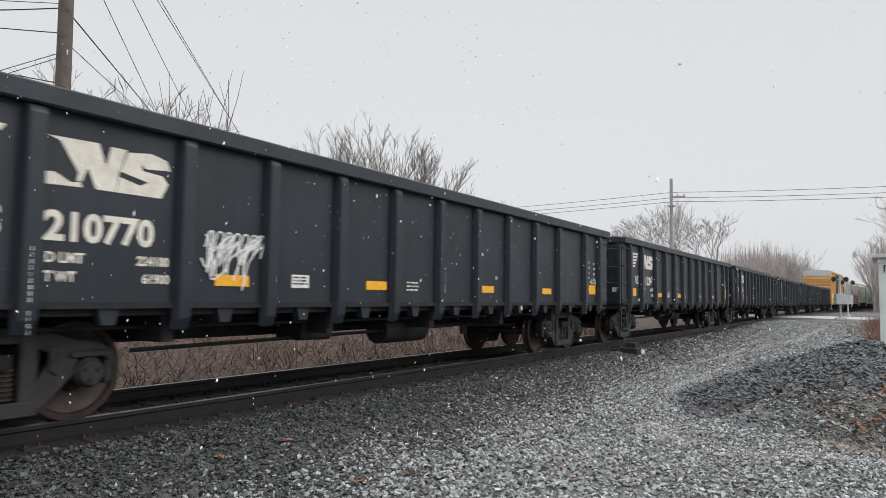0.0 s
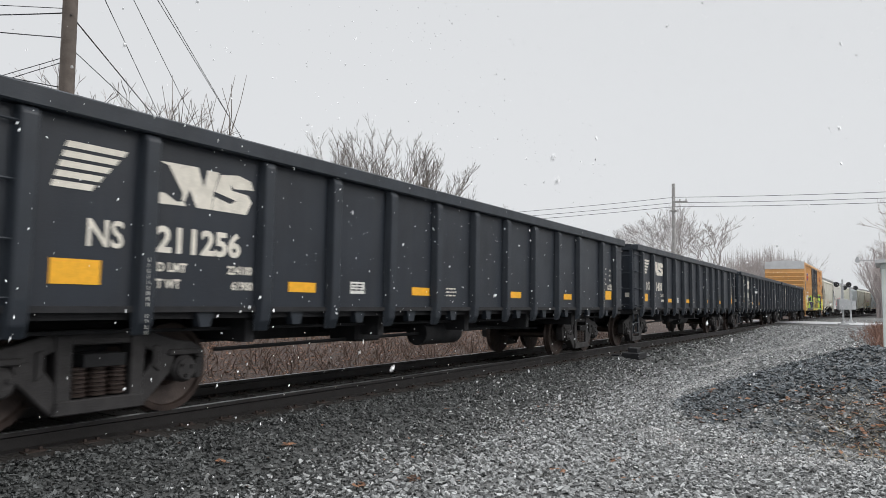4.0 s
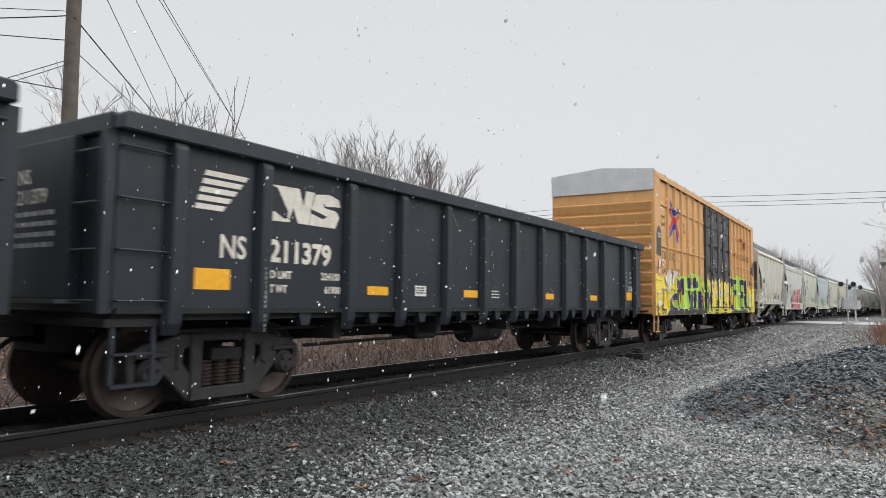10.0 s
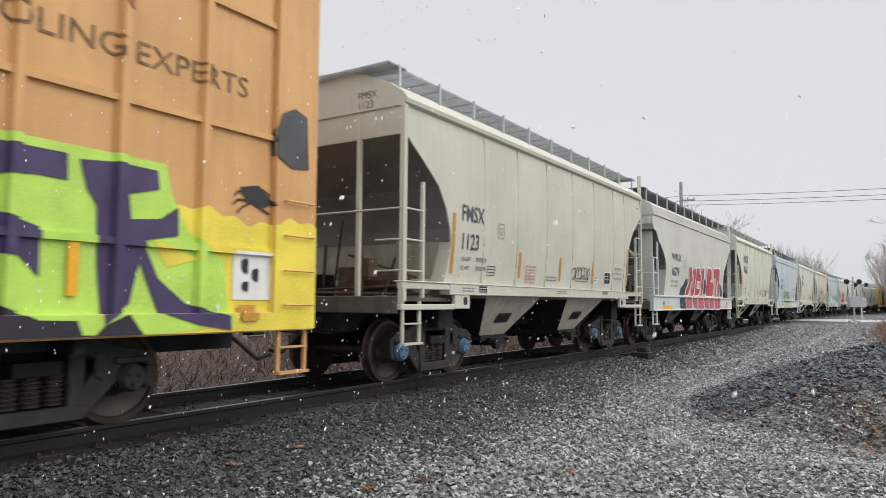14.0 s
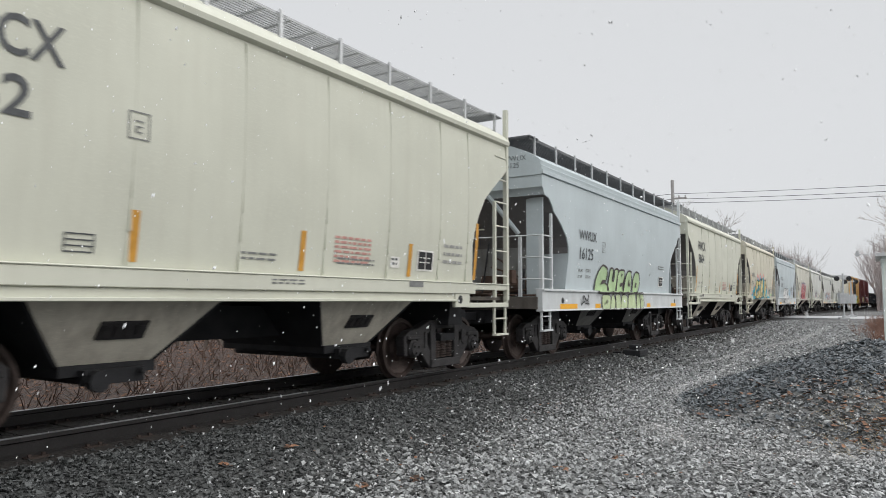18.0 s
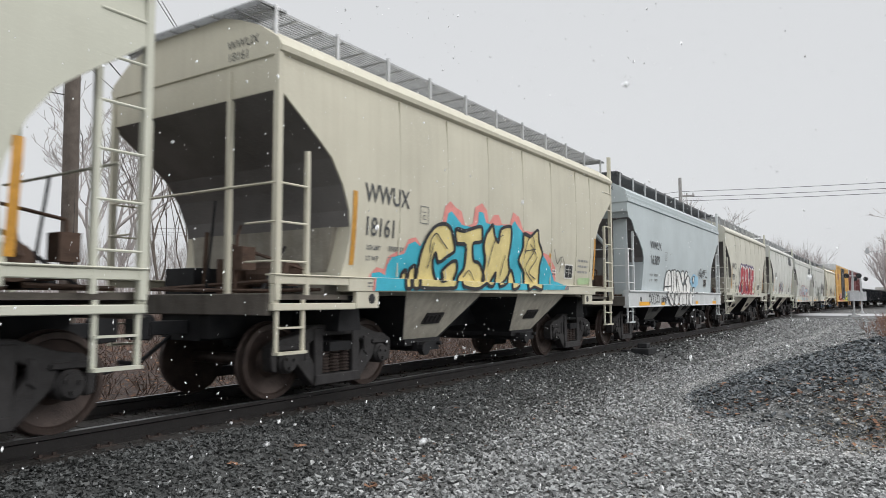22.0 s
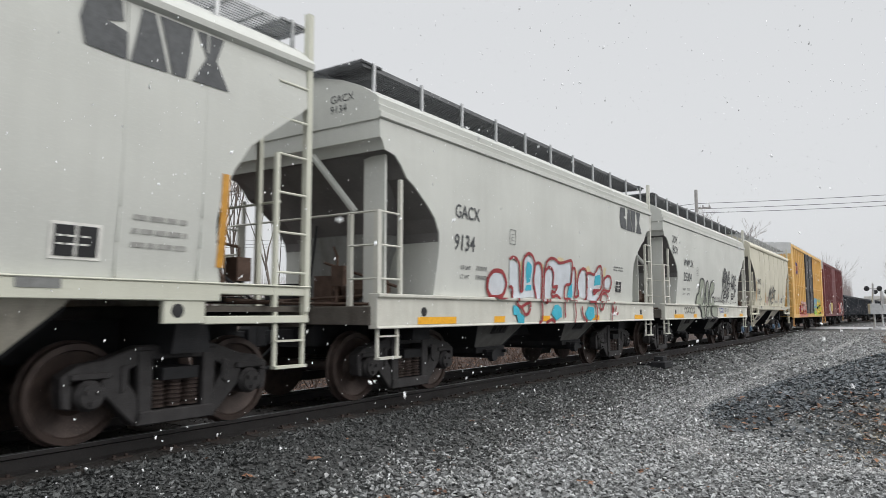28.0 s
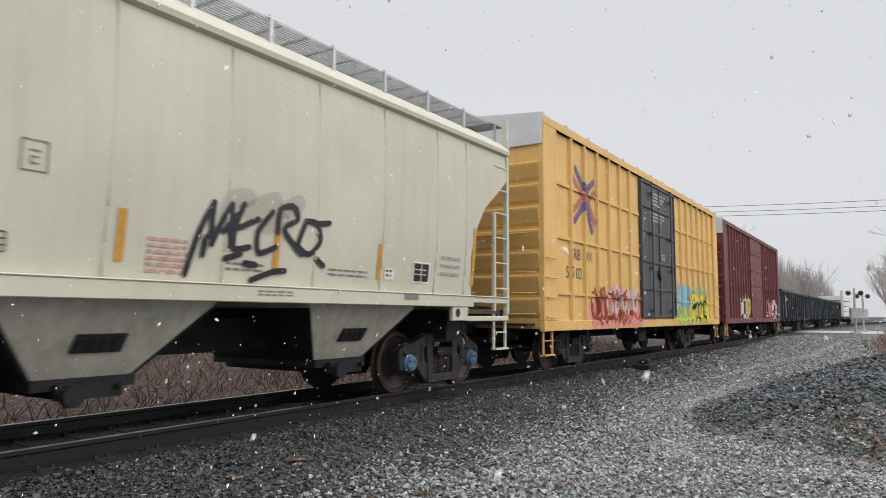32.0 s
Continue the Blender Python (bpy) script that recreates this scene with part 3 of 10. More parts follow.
def ribbon(lines, width, material):
    """Sprayed strokes: polylines in (y, z) with even width."""
    verts, faces = [], []
    for ln in lines:
        for (y0, z0), (y1, z1) in zip(ln, ln[1:]):
            d = math.hypot(y1 - y0, z1 - z0) or 1e-6
            ny, nz = -(z1 - z0) / d * width / 2, (y1 - y0) / d * width / 2
            ey, ez = (y1 - y0) / d * width / 2, (z1 - z0) / d * width / 2
            k = len(verts)
            o = 0.0003 * (len(faces) % 25)
            verts += [(o, y0 - ny - ey, z0 - nz - ez), (o, y1 - ny + ey, z1 - nz + ez), (o, y1 + ny + ey, z1 + nz + ez), (o, y0 + ny - ey, z0 + nz - ez)]
            faces.append((k, k + 1, k + 2, k + 3))
    return mesh_from("strokes", verts, faces, material)


def scrawl(w, h, seed, n=7):
    """Looping pen strokes inside w by h."""
    rng = random.Random(seed)
    lines = []
    for i in range(n):
        cx = w * (i + 0.5) / n
        a0 = rng.uniform(0, 6.28)
        pts = []
        for k in range(9):
            a = a0 + k * rng.uniform(0.5, 0.85)
            pts.append((cx + math.cos(a) * w / n * 0.55, h * (0.5 + 0.5 * math.sin(a) * rng.uniform(0.6, 1.0))))
        lines.append(pts)
    return lines


GLYPHS = {
    "A": [[(0, 0), (0.45, 1), (0.6, 1), (1, 0)], [(0.2, 0.38), (0.8, 0.38)]],
    "B": [[(0.05, 0), (0.05, 1), (0.75, 0.95), (0.8, 0.62), (0.15, 0.52), (0.95, 0.4), (0.9, 0.05), (0.05, 0)]],
    "C": [[(0.95, 0.85), (0.5, 1), (0.08, 0.65), (0.08, 0.3), (0.45, 0), (0.95, 0.14)]],
    "D": [[(0.05, 0), (0.05, 1), (0.7, 0.9), (1, 0.5), (0.7, 0.1), (0.05, 0)]],
    "E": [[(0.95, 1), (0.05, 0.95), (0.05, 0), (0.95, 0.02)], [(0.05, 0.5), (0.75, 0.52)]],
    "G": [[(0.95, 0.85), (0.5, 1), (0.08, 0.65), (0.08, 0.3), (0.45, 0), (0.95, 0.12), (0.95, 0.45), (0.6, 0.45)]],
    "H": [[(0.05, 0), (0.05, 1)], [(0.95, 0), (0.95, 1)], [(0.05, 0.5), (0.95, 0.55)]],
    "I": [[(0.5, 0), (0.5, 1)], [(0.1, 1), (0.9, 0.97)], [(0.1, 0), (0.9, 0.02)]],
    "J": [[(0.85, 1), (0.8, 0.2), (0.4, 0), (0.08, 0.22)], [(0.45, 1), (1.0, 0.98)]],
    "K": [[(0.05, 0), (0.05, 1)], [(0.95, 1), (0.15, 0.5), (0.95, 0)]],
    "L": [[(0.1, 1), (0.05, 0.02), (0.95, 0.05)]],
    "M": [[(0, 0), (0.12, 1), (0.5, 0.4), (0.88, 1), (1, 0)]],
    "N": [[(0.02, 0), (0.08, 1), (0.9, 0.05), (0.98, 1)]],
    "O": [[(0.5, 1), (0.05, 0.7), (0.05, 0.3), (0.5, 0), (0.95, 0.3), (0.95, 0.7), (0.5, 1)]],
    "P": [[(0.05, 0), (0.05, 1), (0.8, 0.95), (0.9, 0.6), (0.15, 0.5)]],
    "R": [[(0.05, 0), (0.05, 1), (0.8, 0.95), (0.9, 0.62), (0.15, 0.5), (0.95, 0)]],
    "S": [[(0.92, 0.88), (0.45, 1), (0.08, 0.75), (0.9, 0.35), (0.6, 0.0), (0.05, 0.12)]],
    "T": [[(0, 0.97), (1, 1)], [(0.5, 1), (0.48, 0)]],
    "U": [[(0.05, 1), (0.08, 0.25), (0.5, 0), (0.92, 0.25), (0.95, 1)]],
    "V": [[(0.0, 1), (0.45, 0), (1.0, 0.95)]],
    "Y": [[(0, 1), (0.5, 0.5), (1, 1)], [(0.5, 0.5), (0.45, 0)]],
}


def word_lines(word, w, h, seed, fat=0.8, wild=0.06):
    """Hand-drawn capitals as polylines filling w by h."""
    rg = random.Random(seed)
    step, out = w / len(word), []
    for i, ch in enumerate(word):
        lift, tall, lean = rg.uniform(0, 0.08) * h, rg.uniform(0.88, 1.0), rg.uniform(-0.12, 0.16)
        for ln in GLYPHS[ch]:
            out.append([(i * step + step * fat * (a + lean * (b - 0.5)) + rg.uniform(-wild, wild) * step, lift + b * h * tall * 0.94 + rg.uniform(-wild, wild) * h * 0.5) for a, b in ln])
    return out


def eased(ln):
    """A hand-drawn curve through the points of a polyline."""
    if len(ln) < 3:
        return ln
    out = [ln[0]]
    pts = [ln[0]] + list(ln) + [ln[-1]]
    for i in range(1, len(pts) - 2):
        a, b, c, d = pts[i - 1:i + 3]
        for k in (1, 2, 3, 4):
            t = k / 4
            w = (-0.4 * t + 0.8 * t * t - 0.4 * t ** 3, 1 - 2.6 * t * t + 1.6 * t ** 3, 0.4 * t + 2.2 * t * t - 1.6 * t ** 3, -0.4 * t * t + 0.4 * t ** 3)
            out.append(tuple(w[0] * a[j] + w[1] * b[j] + w[2] * c[j] + w[3] * d[j] for j in (0, 1)))
    return out


def rounded(lines, width, material):
    """Fat sprayed strokes: one strip a line with round ends, cut short enough to follow a curved side."""
    verts, faces = [], []
    for row, ln in enumerate(lines):
        ln = eased(ln)
        pts = [ln[0]]
        for a, b in zip(ln, ln[1:]):
            n = max(1, int(math.hypot(b[0] - a[0], b[1] - a[1]) / 0.12))
            pts += [(a[0] + (b[0] - a[0]) * k / n, a[1] + (b[1] - a[1]) * k / n) for k in range(1, n + 1)]
        k0, last = len(verts), len(pts) - 1
        for i, (y, z) in enumerate(pts):
            a, b = pts[max(0, i - 1)], pts[min(last, i + 1)]
            d = math.hypot(b[0] - a[0], b[1] - a[1]) or 1e-6
            ny, nz = -(b[1] - a[1]) / d * width / 2, (b[0] - a[0]) / d * width / 2
            o = 0.0007 * row + 0.0001 * i
            verts += [(o, y - ny, z - nz), (o, y, z), (o, y + ny, z + nz)]
            if i:
                k = k0 + 3 * i
                faces += [(k - 3, k, k + 1, k - 2), (k - 2, k + 1, k + 2, k - 1)]
        for i, turn in ((0, 1), (last, -1)):
            a = verts[k0 + 3 * i]
            m, c = verts[k0 + 3 * i + 1], verts[k0 + 3 * i + 2]
            start = math.atan2((c if turn > 0 else a)[2] - m[2], (c if turn > 0 else a)[1] - m[1])
            k = len(verts)
            verts += [(m[0], m[1] + math.cos(start + q) * width / 2, m[2] + math.sin(start + q) * width / 2) for q in (0.785, 1.571, 2.356)]
            first, end = (k0 + 3 * i + 2, k0 + 3 * i) if turn > 0 else (k0 + 3 * i, k0 + 3 * i + 2)
            faces.append((k0 + 3 * i + 1, first, k, k + 1, k + 2, end))
    return mesh_from("strokes", verts, faces, material)


def spray_word(parent, word, y, z, w, h, width, layers, seed, prof=None, x=1.6, lift=0.010, fat=0.8, wild=0.06, label="sprayed graffiti letters"):
    """Layers of (extra width, material), from the outermost in."""
    lines = word_lines(word, w, h, seed, fat, wild)
    for k, (extra, m) in enumerate(layers):
        paint("graffiti", rounded(lines, width + extra, m), parent, y, z, x, prof, lift + 0.009 * k, label)


LEVELS = {"A": (1.478, 1.484, 1.7, 1.95, 2.2, 2.5), "B": (1.378, 1.384, 1.431, 1.437, 1.7, 2.03, 2.3)}


def on_side(kind):
    """The outer face of a covered hopper, sill and all."""
    if kind == "A":
        return lambda z: 1.602 if z < 1.481 else HOP["A"]["prof"](z)
    return lambda z: 1.602 if z < 1.381 else (1.643 if z < 1.434 else HOP["B"]["prof"](z))


def split_at(me, levels):
    bm = bmesh.new()
    bm.from_mesh(me)
    lo, hi = min(v.co.z for v in bm.verts), max(v.co.z for v in bm.verts)
    for q in levels:
        if lo < q < hi:
            bmesh.ops.bisect_plane(bm, geom=bm.verts[:] + bm.edges[:] + bm.faces[:], plane_co=(0, 0, q), plane_no=(0, 0, 1))
    bm.to_mesh(me)
    bm.free()
    return me


def mural(car, kind, outline, fill, edge=None, width=0.05, lift=0.01, label=""):
    """One sprayed letter: a filled outline of (y, z) points and its edge line."""
    me = patch(outline, fill)
    line = rounded([outline + outline[:2]], width, edge) if edge else None
    for mesh, up in ((me, 0.0), (line, 0.007)):
        if mesh and kind:
            paint("graffiti", split_at(mesh, LEVELS[kind]), car, 0, 0, 0, on_side(kind), lift + up, label)
        elif mesh:
            paint("graffiti", mesh, car, 0, 0, 1.61, lift=lift + up, label=label)


def strokes(car, kind, lines, width, material, lift, label):
    paint("graffiti", split_at(rounded(lines, width, material), LEVELS[kind]), car, 0, 0, 0, on_side(kind), lift, label)


# ---- running gear shared by all cars ----
WHEEL_R = 0.457
WHEELSETS = []


def fill_wheel(bm):
    for s in (1, -1):
        prof = [(0.66, 0.10), (0.665, 0.40), (0.68, 0.485), (0.705, 0.485), (0.722, 0.462), (0.80, 0.455), (0.805, 0.40), (0.775, 0.385), (0.76, 0.33), (0.735, 0.20), (0.775, 0.15), (0.83, 0.14), (0.835, 0.05)]
        turned(bm, [(s * x, r) for x, r in prof], 32)
    tube(bm, (-0.98, 0, 0), (0.98, 0, 0), 0.075, 12)


def fill_cap(bm):
    turned(bm, [(0.86, 0.14), (1.05, 0.14), (1.08, 0.11), (1.10, 0.11), (1.10, 0.03)], 16)
    for i in range(3):
        a = 2.1 * i + 0.4
        box(bm, 1.09, 1.125, math.cos(a) * 0.065 - 0.018, math.cos(a) * 0.065 + 0.018, math.sin(a) * 0.065 - 0.018, math.sin(a) * 0.065 + 0.018)


def fill_frame(bm):
    """Cast side frame of a three-piece truck, wheel base 1.78 m."""
    b, x0, x1 = 0.889, 0.88, 1.04
    prism(bm, [(-b - 0.25, 0.50), (-b - 0.10, 0.62), (-b + 0.10, 0.62), (-b + 0.26, 0.60), (-0.34, 0.74), (0.34, 0.74), (b - 0.26, 0.60), (b - 0.10, 0.62), (b + 0.10, 0.62), (b + 0.25, 0.50),
               (b + 0.25, 0.64), (b + 0.10, 0.73), (b - 0.12, 0.76), (0.42, 0.88), (-0.42, 0.88), (-b + 0.12, 0.76), (-b - 0.10, 0.73), (-b - 0.25, 0.64)], x0, x1)
    for s in (1, -1):
        prism(bm, [(s * (b - 0.30), 0.64), (s * (b - 0.10), 0.60), (s * (b - 0.14), 0.44), (s * 0.44, 0.13), (s * 0.29, 0.14), (s * 0.29, 0.32), (s * 0.40, 0.38)], x0, x1)
        prism(bm, [(s * 0.28, 0.16), (s * 0.42, 0.20), (s * 0.44, 0.84), (s * 0.28, 0.84)], x0 - 0.02, x1 + 0.02)
        prism(bm, [(s * (b + 0.15), 0.34), (s * (b + 0.23), 0.36), (s * (b + 0.25), 0.56), (s * (b + 0.15), 0.56)], x0, x1)
        box(bm, x0 - 0.01, x1 + 0.03, s * b - 0.18, s * b + 0.18, 0.595, 0.66)
        prism(bm, [(s * 0.52, 0.50), (s * 0.60, 0.44), (s * 0.60, 0.70), (s * 0.52, 0.72)], x1 - 0.005, x1 + 0.02)
    prism(bm, [(-0.44, 0.13), (0.44, 0.13), (0.41, 0.26), (-0.41, 0.26)], x0 - 0.03, x1 + 0.04)


def fill_spring(bm):
    prof = []
    for i in range(7):
        z = 0.27 + i * 0.040
        prof += [(z, 0.07), (z + 0.008, 0.088), (z + 0.024, 0.088), (z + 0.032, 0.07)]
    loft(bm, [[(math.cos(0.628 * k) * r, math.sin(0.628 * k) * r, z) for k in range(10)] for z, r in prof])


def fill_bolster(bm):
    box(bm, -1.10, 1.10, -0.20, 0.20, 0.545, 0.66)
    box(bm, -0.75, 0.75, -0.22, 0.22, 0.60, 0.76)
    box(bm, -0.5, 0.5, -0.55, -0.45, 0.40, 0.52)
    box(bm, -0.5, 0.5, 0.45, 0.55, 0.40, 0.52)


def truck(car, y, cap="truckiron"):
    """A two-axle truck under a car, centred at y."""
    tr = part("truck", shape("bolster", fill_bolster, "under"), car, (0, y, 0), "two-axle cast-steel truck")
    for s in (0, 180):
        part("side_frame", shape("side_frame", fill_frame, "truckiron", bevel=0.012), tr, turn=(0, 0, s))
        for dy in (-0.19, 0.0, 0.19):
            part("spring", shape("spring", fill_spring, "wheel"), tr, (0.96 if s == 0 else -0.96, dy, 0))
    for dy in (-0.889, 0.889):
        w = part("wheelset", shape("wheelset", fill_wheel, "wheel", smooth=True), tr, (0, dy, WHEEL_R), "rusty steel wheelset on an axle")
        WHEELSETS.append(w)
        for s in (0, 180):
            part("bearing_cap", shape("cap" + cap, fill_cap, cap, smooth=True), tr, (0, dy, WHEEL_R), turn=(0, 0, s))
    return tr


def fill_coupler(bm):
    box(bm, -0.09, 0.09, -0.45, 0.35, 0.80, 0.96)
    prism(bm, [(-0.62, 0.76), (-0.42, 0.74), (-0.36, 0.80), (-0.36, 0.98), (-0.42, 1.04), (-0.62, 1.02)], -0.15, 0.06)
    box(bm, 0.04, 0.16, -0.66, -0.50, 0.76, 1.02)
    box(bm, -0.3, 0.3, 0.1, 0.35, 0.72, 1.02)
    tube(bm, (-0.25, 0.1, 0.80), (-0.3, -0.35, 0.45), 0.03, 6)
    tube(bm, (-0.3, -0.35, 0.45), (-0.28, -0.6, 0.5), 0.03, 6)


def couplers(car, length):
    part("coupler", shape("coupler", fill_coupler, "under", bevel=0.01), car)
    part("coupler", shape("coupler", fill_coupler, "under", bevel=0.01), car, (0, length, 0), turn=(0, 0, 180))


def rungs(name, car, x, y0, y1, zs, material, r=0.012, stand=0.05):
    """Ladder rungs with bent feet, each one a part."""
    for z in zs:
        def fill(bm):
            tube(bm, (stand, 0, 0), (stand, y1 - y0, 0), r, 6)
            tube(bm, (0, 0.012, 0), (stand, 0.012, 0), r, 6)
            tube(bm, (0, y1 - y0 - 0.012, 0), (stand, y1 - y0 - 0.012, 0), r, 6)
        part(name, shape(("rung", round(y1 - y0, 2), material, r, stand), fill, material), car, (x, y0, z))


TRACK_X = -7.12
CARS = []


def car_at(name, c, label, category, group):
    """A car whose front end is c metres back along the train."""
    ob = thing(name, label, category, group, (TRACK_X, c, 0))
    CARS.append((ob, c))
    return ob


# ---- gondolas ----
def rod(r, a, b):
    def fill(bm):
        tube(bm, a, b, r, 6)
    return fill


GON_L = 15.28
POSTS = [0.60, 1.68, 3.10, 4.20, 5.35, 6.50, 7.64, 8.78, 9.93, 11.08, 12.23, 13.73, 14.68]


def gon_sheet(bm):
    box(bm, 1.485, 1.50, 0.02, GON_L - 0.02, 1.08, 2.70)


def gon_chord(bm):
    prism(bm, [(-0.02, 2.66), (GON_L + 0.02, 2.66), (GON_L + 0.02, 2.80), (GON_L - 0.03, 2.83), (0.03, 2.83), (-0.02, 2.80)], 1.45, 1.615)


def gon_sill(bm):
    box(bm, 1.44, 1.53, 0.05, GON_L - 0.05, 1.045, 1.10)


def gon_post(bm):
    w = 0.10
    loft(bm, [[(1.50, -w, z), (1.50, w, z), (x, 0.07, z), (x, -0.07, z)] for z, x in ((0.84, 1.53), (0.95, 1.585), (1.15, 1.60), (2.60, 1.60), (2.66, 1.57))])


def gon_stub(bm):
    prism(bm, [(-0.10, 1.045), (0.10, 1.045), (0.06, 0.90), (-0.06, 0.90)], 1.40, 1.50)


def gon_end(bm):
    box(bm, -1.485, 1.485, 0.03, 0.06, 1.05, 2.66)


def gon_end_panel(bm):
    """The bowed-out middle of the end, between two ladder recesses."""
    box(bm, -0.97, 0.97, -0.09, 0.03, 1.17, 2.66)


def gon_end_ledge(bm):
    box(bm, -1.0, 1.0, -0.20, 0.03, 1.13, 1.17)


def gon_end_chord(bm):
    box(bm, -1.45, 1.45, -0.04, 0.10, 2.66, 2.83)


def gon_end_post(bm):
    box(bm, -0.045, 0.045, -0.09, 0.03, 1.05, 2.66)


def gon_floor(bm):
    box(bm, -1.44, 1.44, 0.06, GON_L - 0.06, 0.98, 1.06)
    box(bm, -0.33, 0.33, 0.10, GON_L - 0.10, 0.66, 0.98)
    box(bm, -1.48, 1.48, -0.02, 0.55, 0.93, 1.0)
    box(bm, -1.48, 1.48, GON_L - 0.55, GON_L + 0.02, 0.93, 1.0)


def gon_bearer(bm):
    prism(bm, [(-0.06, 0.98), (-0.06, 0.72), (0.06, 0.72), (0.06, 0.98)], -1.40, 1.40)


def gon_rod(bm):
    tube(bm, (0.9, 3.0, 0.62), (0.9, 9.3, 0.70), 0.025, 6)
    tube(bm, (0.55, 6.0, 0.75), (0.55, 12.2, 0.62), 0.025, 6)
    tube(bm, (1.15, 0.6, 0.86), (1.15, GON_L - 0.6, 0.86), 0.02, 6)


def gon_tank(bm):
    tube(bm, (0.85, 7.0, 0.68), (0.85, 8.1, 0.68), 0.20, 14)


def gon_valve(bm):
    box(bm, 0.60, 1.10, 5.2, 5.75, 0.62, 0.98)


def grab_stair(bm):
    for y in (0.06, 0.46):
        box(bm, 1.44, 1.475, y - 0.02, y + 0.02, 0.42, 1.0)
    box(bm, 1.43, 1.52, 0.04, 0.48, 0.40, 0.43)
    box(bm, 1.43, 1.50, 0.06, 0.46, 0.68, 0.70)


def chassis_brake(bm):
    turned(bm, [(0.0, 0.26), (0.03, 0.28), (0.06, 0.26), (0.06, 0.22), (0.02, 0.22), (0.0, 0.05)], 18)


def horse_mark(car, y, z):
    """Cream slanted block mark of the owner, as plain shapes."""
    pts = [[(-0.04, 0.40), (0.40, 0.41), (0.47, 0.22), (0.51, 0.40), (0.66, 0.40), (0.59, 0.19), (0.575, 0.01), (0.39, 0.01), (0.31, 0.18), (0.26, 0.06), (0.22, 0.06), (0.23, 0.13), (0.07, 0.37)],
           [(-0.04, 0.0), (-0.04, 0.10), (0.03, 0.11), (0.17, 0.04), (0.25, 0.055), (0.27, 0.01)],
           [(0.60, 0.20), (0.67, 0.38), (0.90, 0.41), (1.07, 0.37), (1.11, 0.28), (0.85, 0.26), (0.80, 0.30), (0.82, 0.24), (1.03, 0.22), (1.09, 0.15), (1.02, 0.01), (0.578, 0.01), (0.60, 0.15), (0.80, 0.10), (0.88, 0.14)]]
    for poly in pts:
        paint("owner_mark", patch(poly, "cream_mark"), car, y, z, 1.50, label="cream block-shaped owner mark")


def flag_mark(car, y, z):
    for i in range(5):
        zz = 0.34 - i * 0.085
        pts = [(0.10 * (4 - i) / 4.0, 0), (0.62 - 0.07 * i, 0), (0.66 - 0.07 * i, 0.055), (0.02 + 0.10 * (4 - i) / 4.0, 0.055)]
        paint("flag_stripe", patch(pts, "cream_mark"), car, y, z + zz, 1.50)


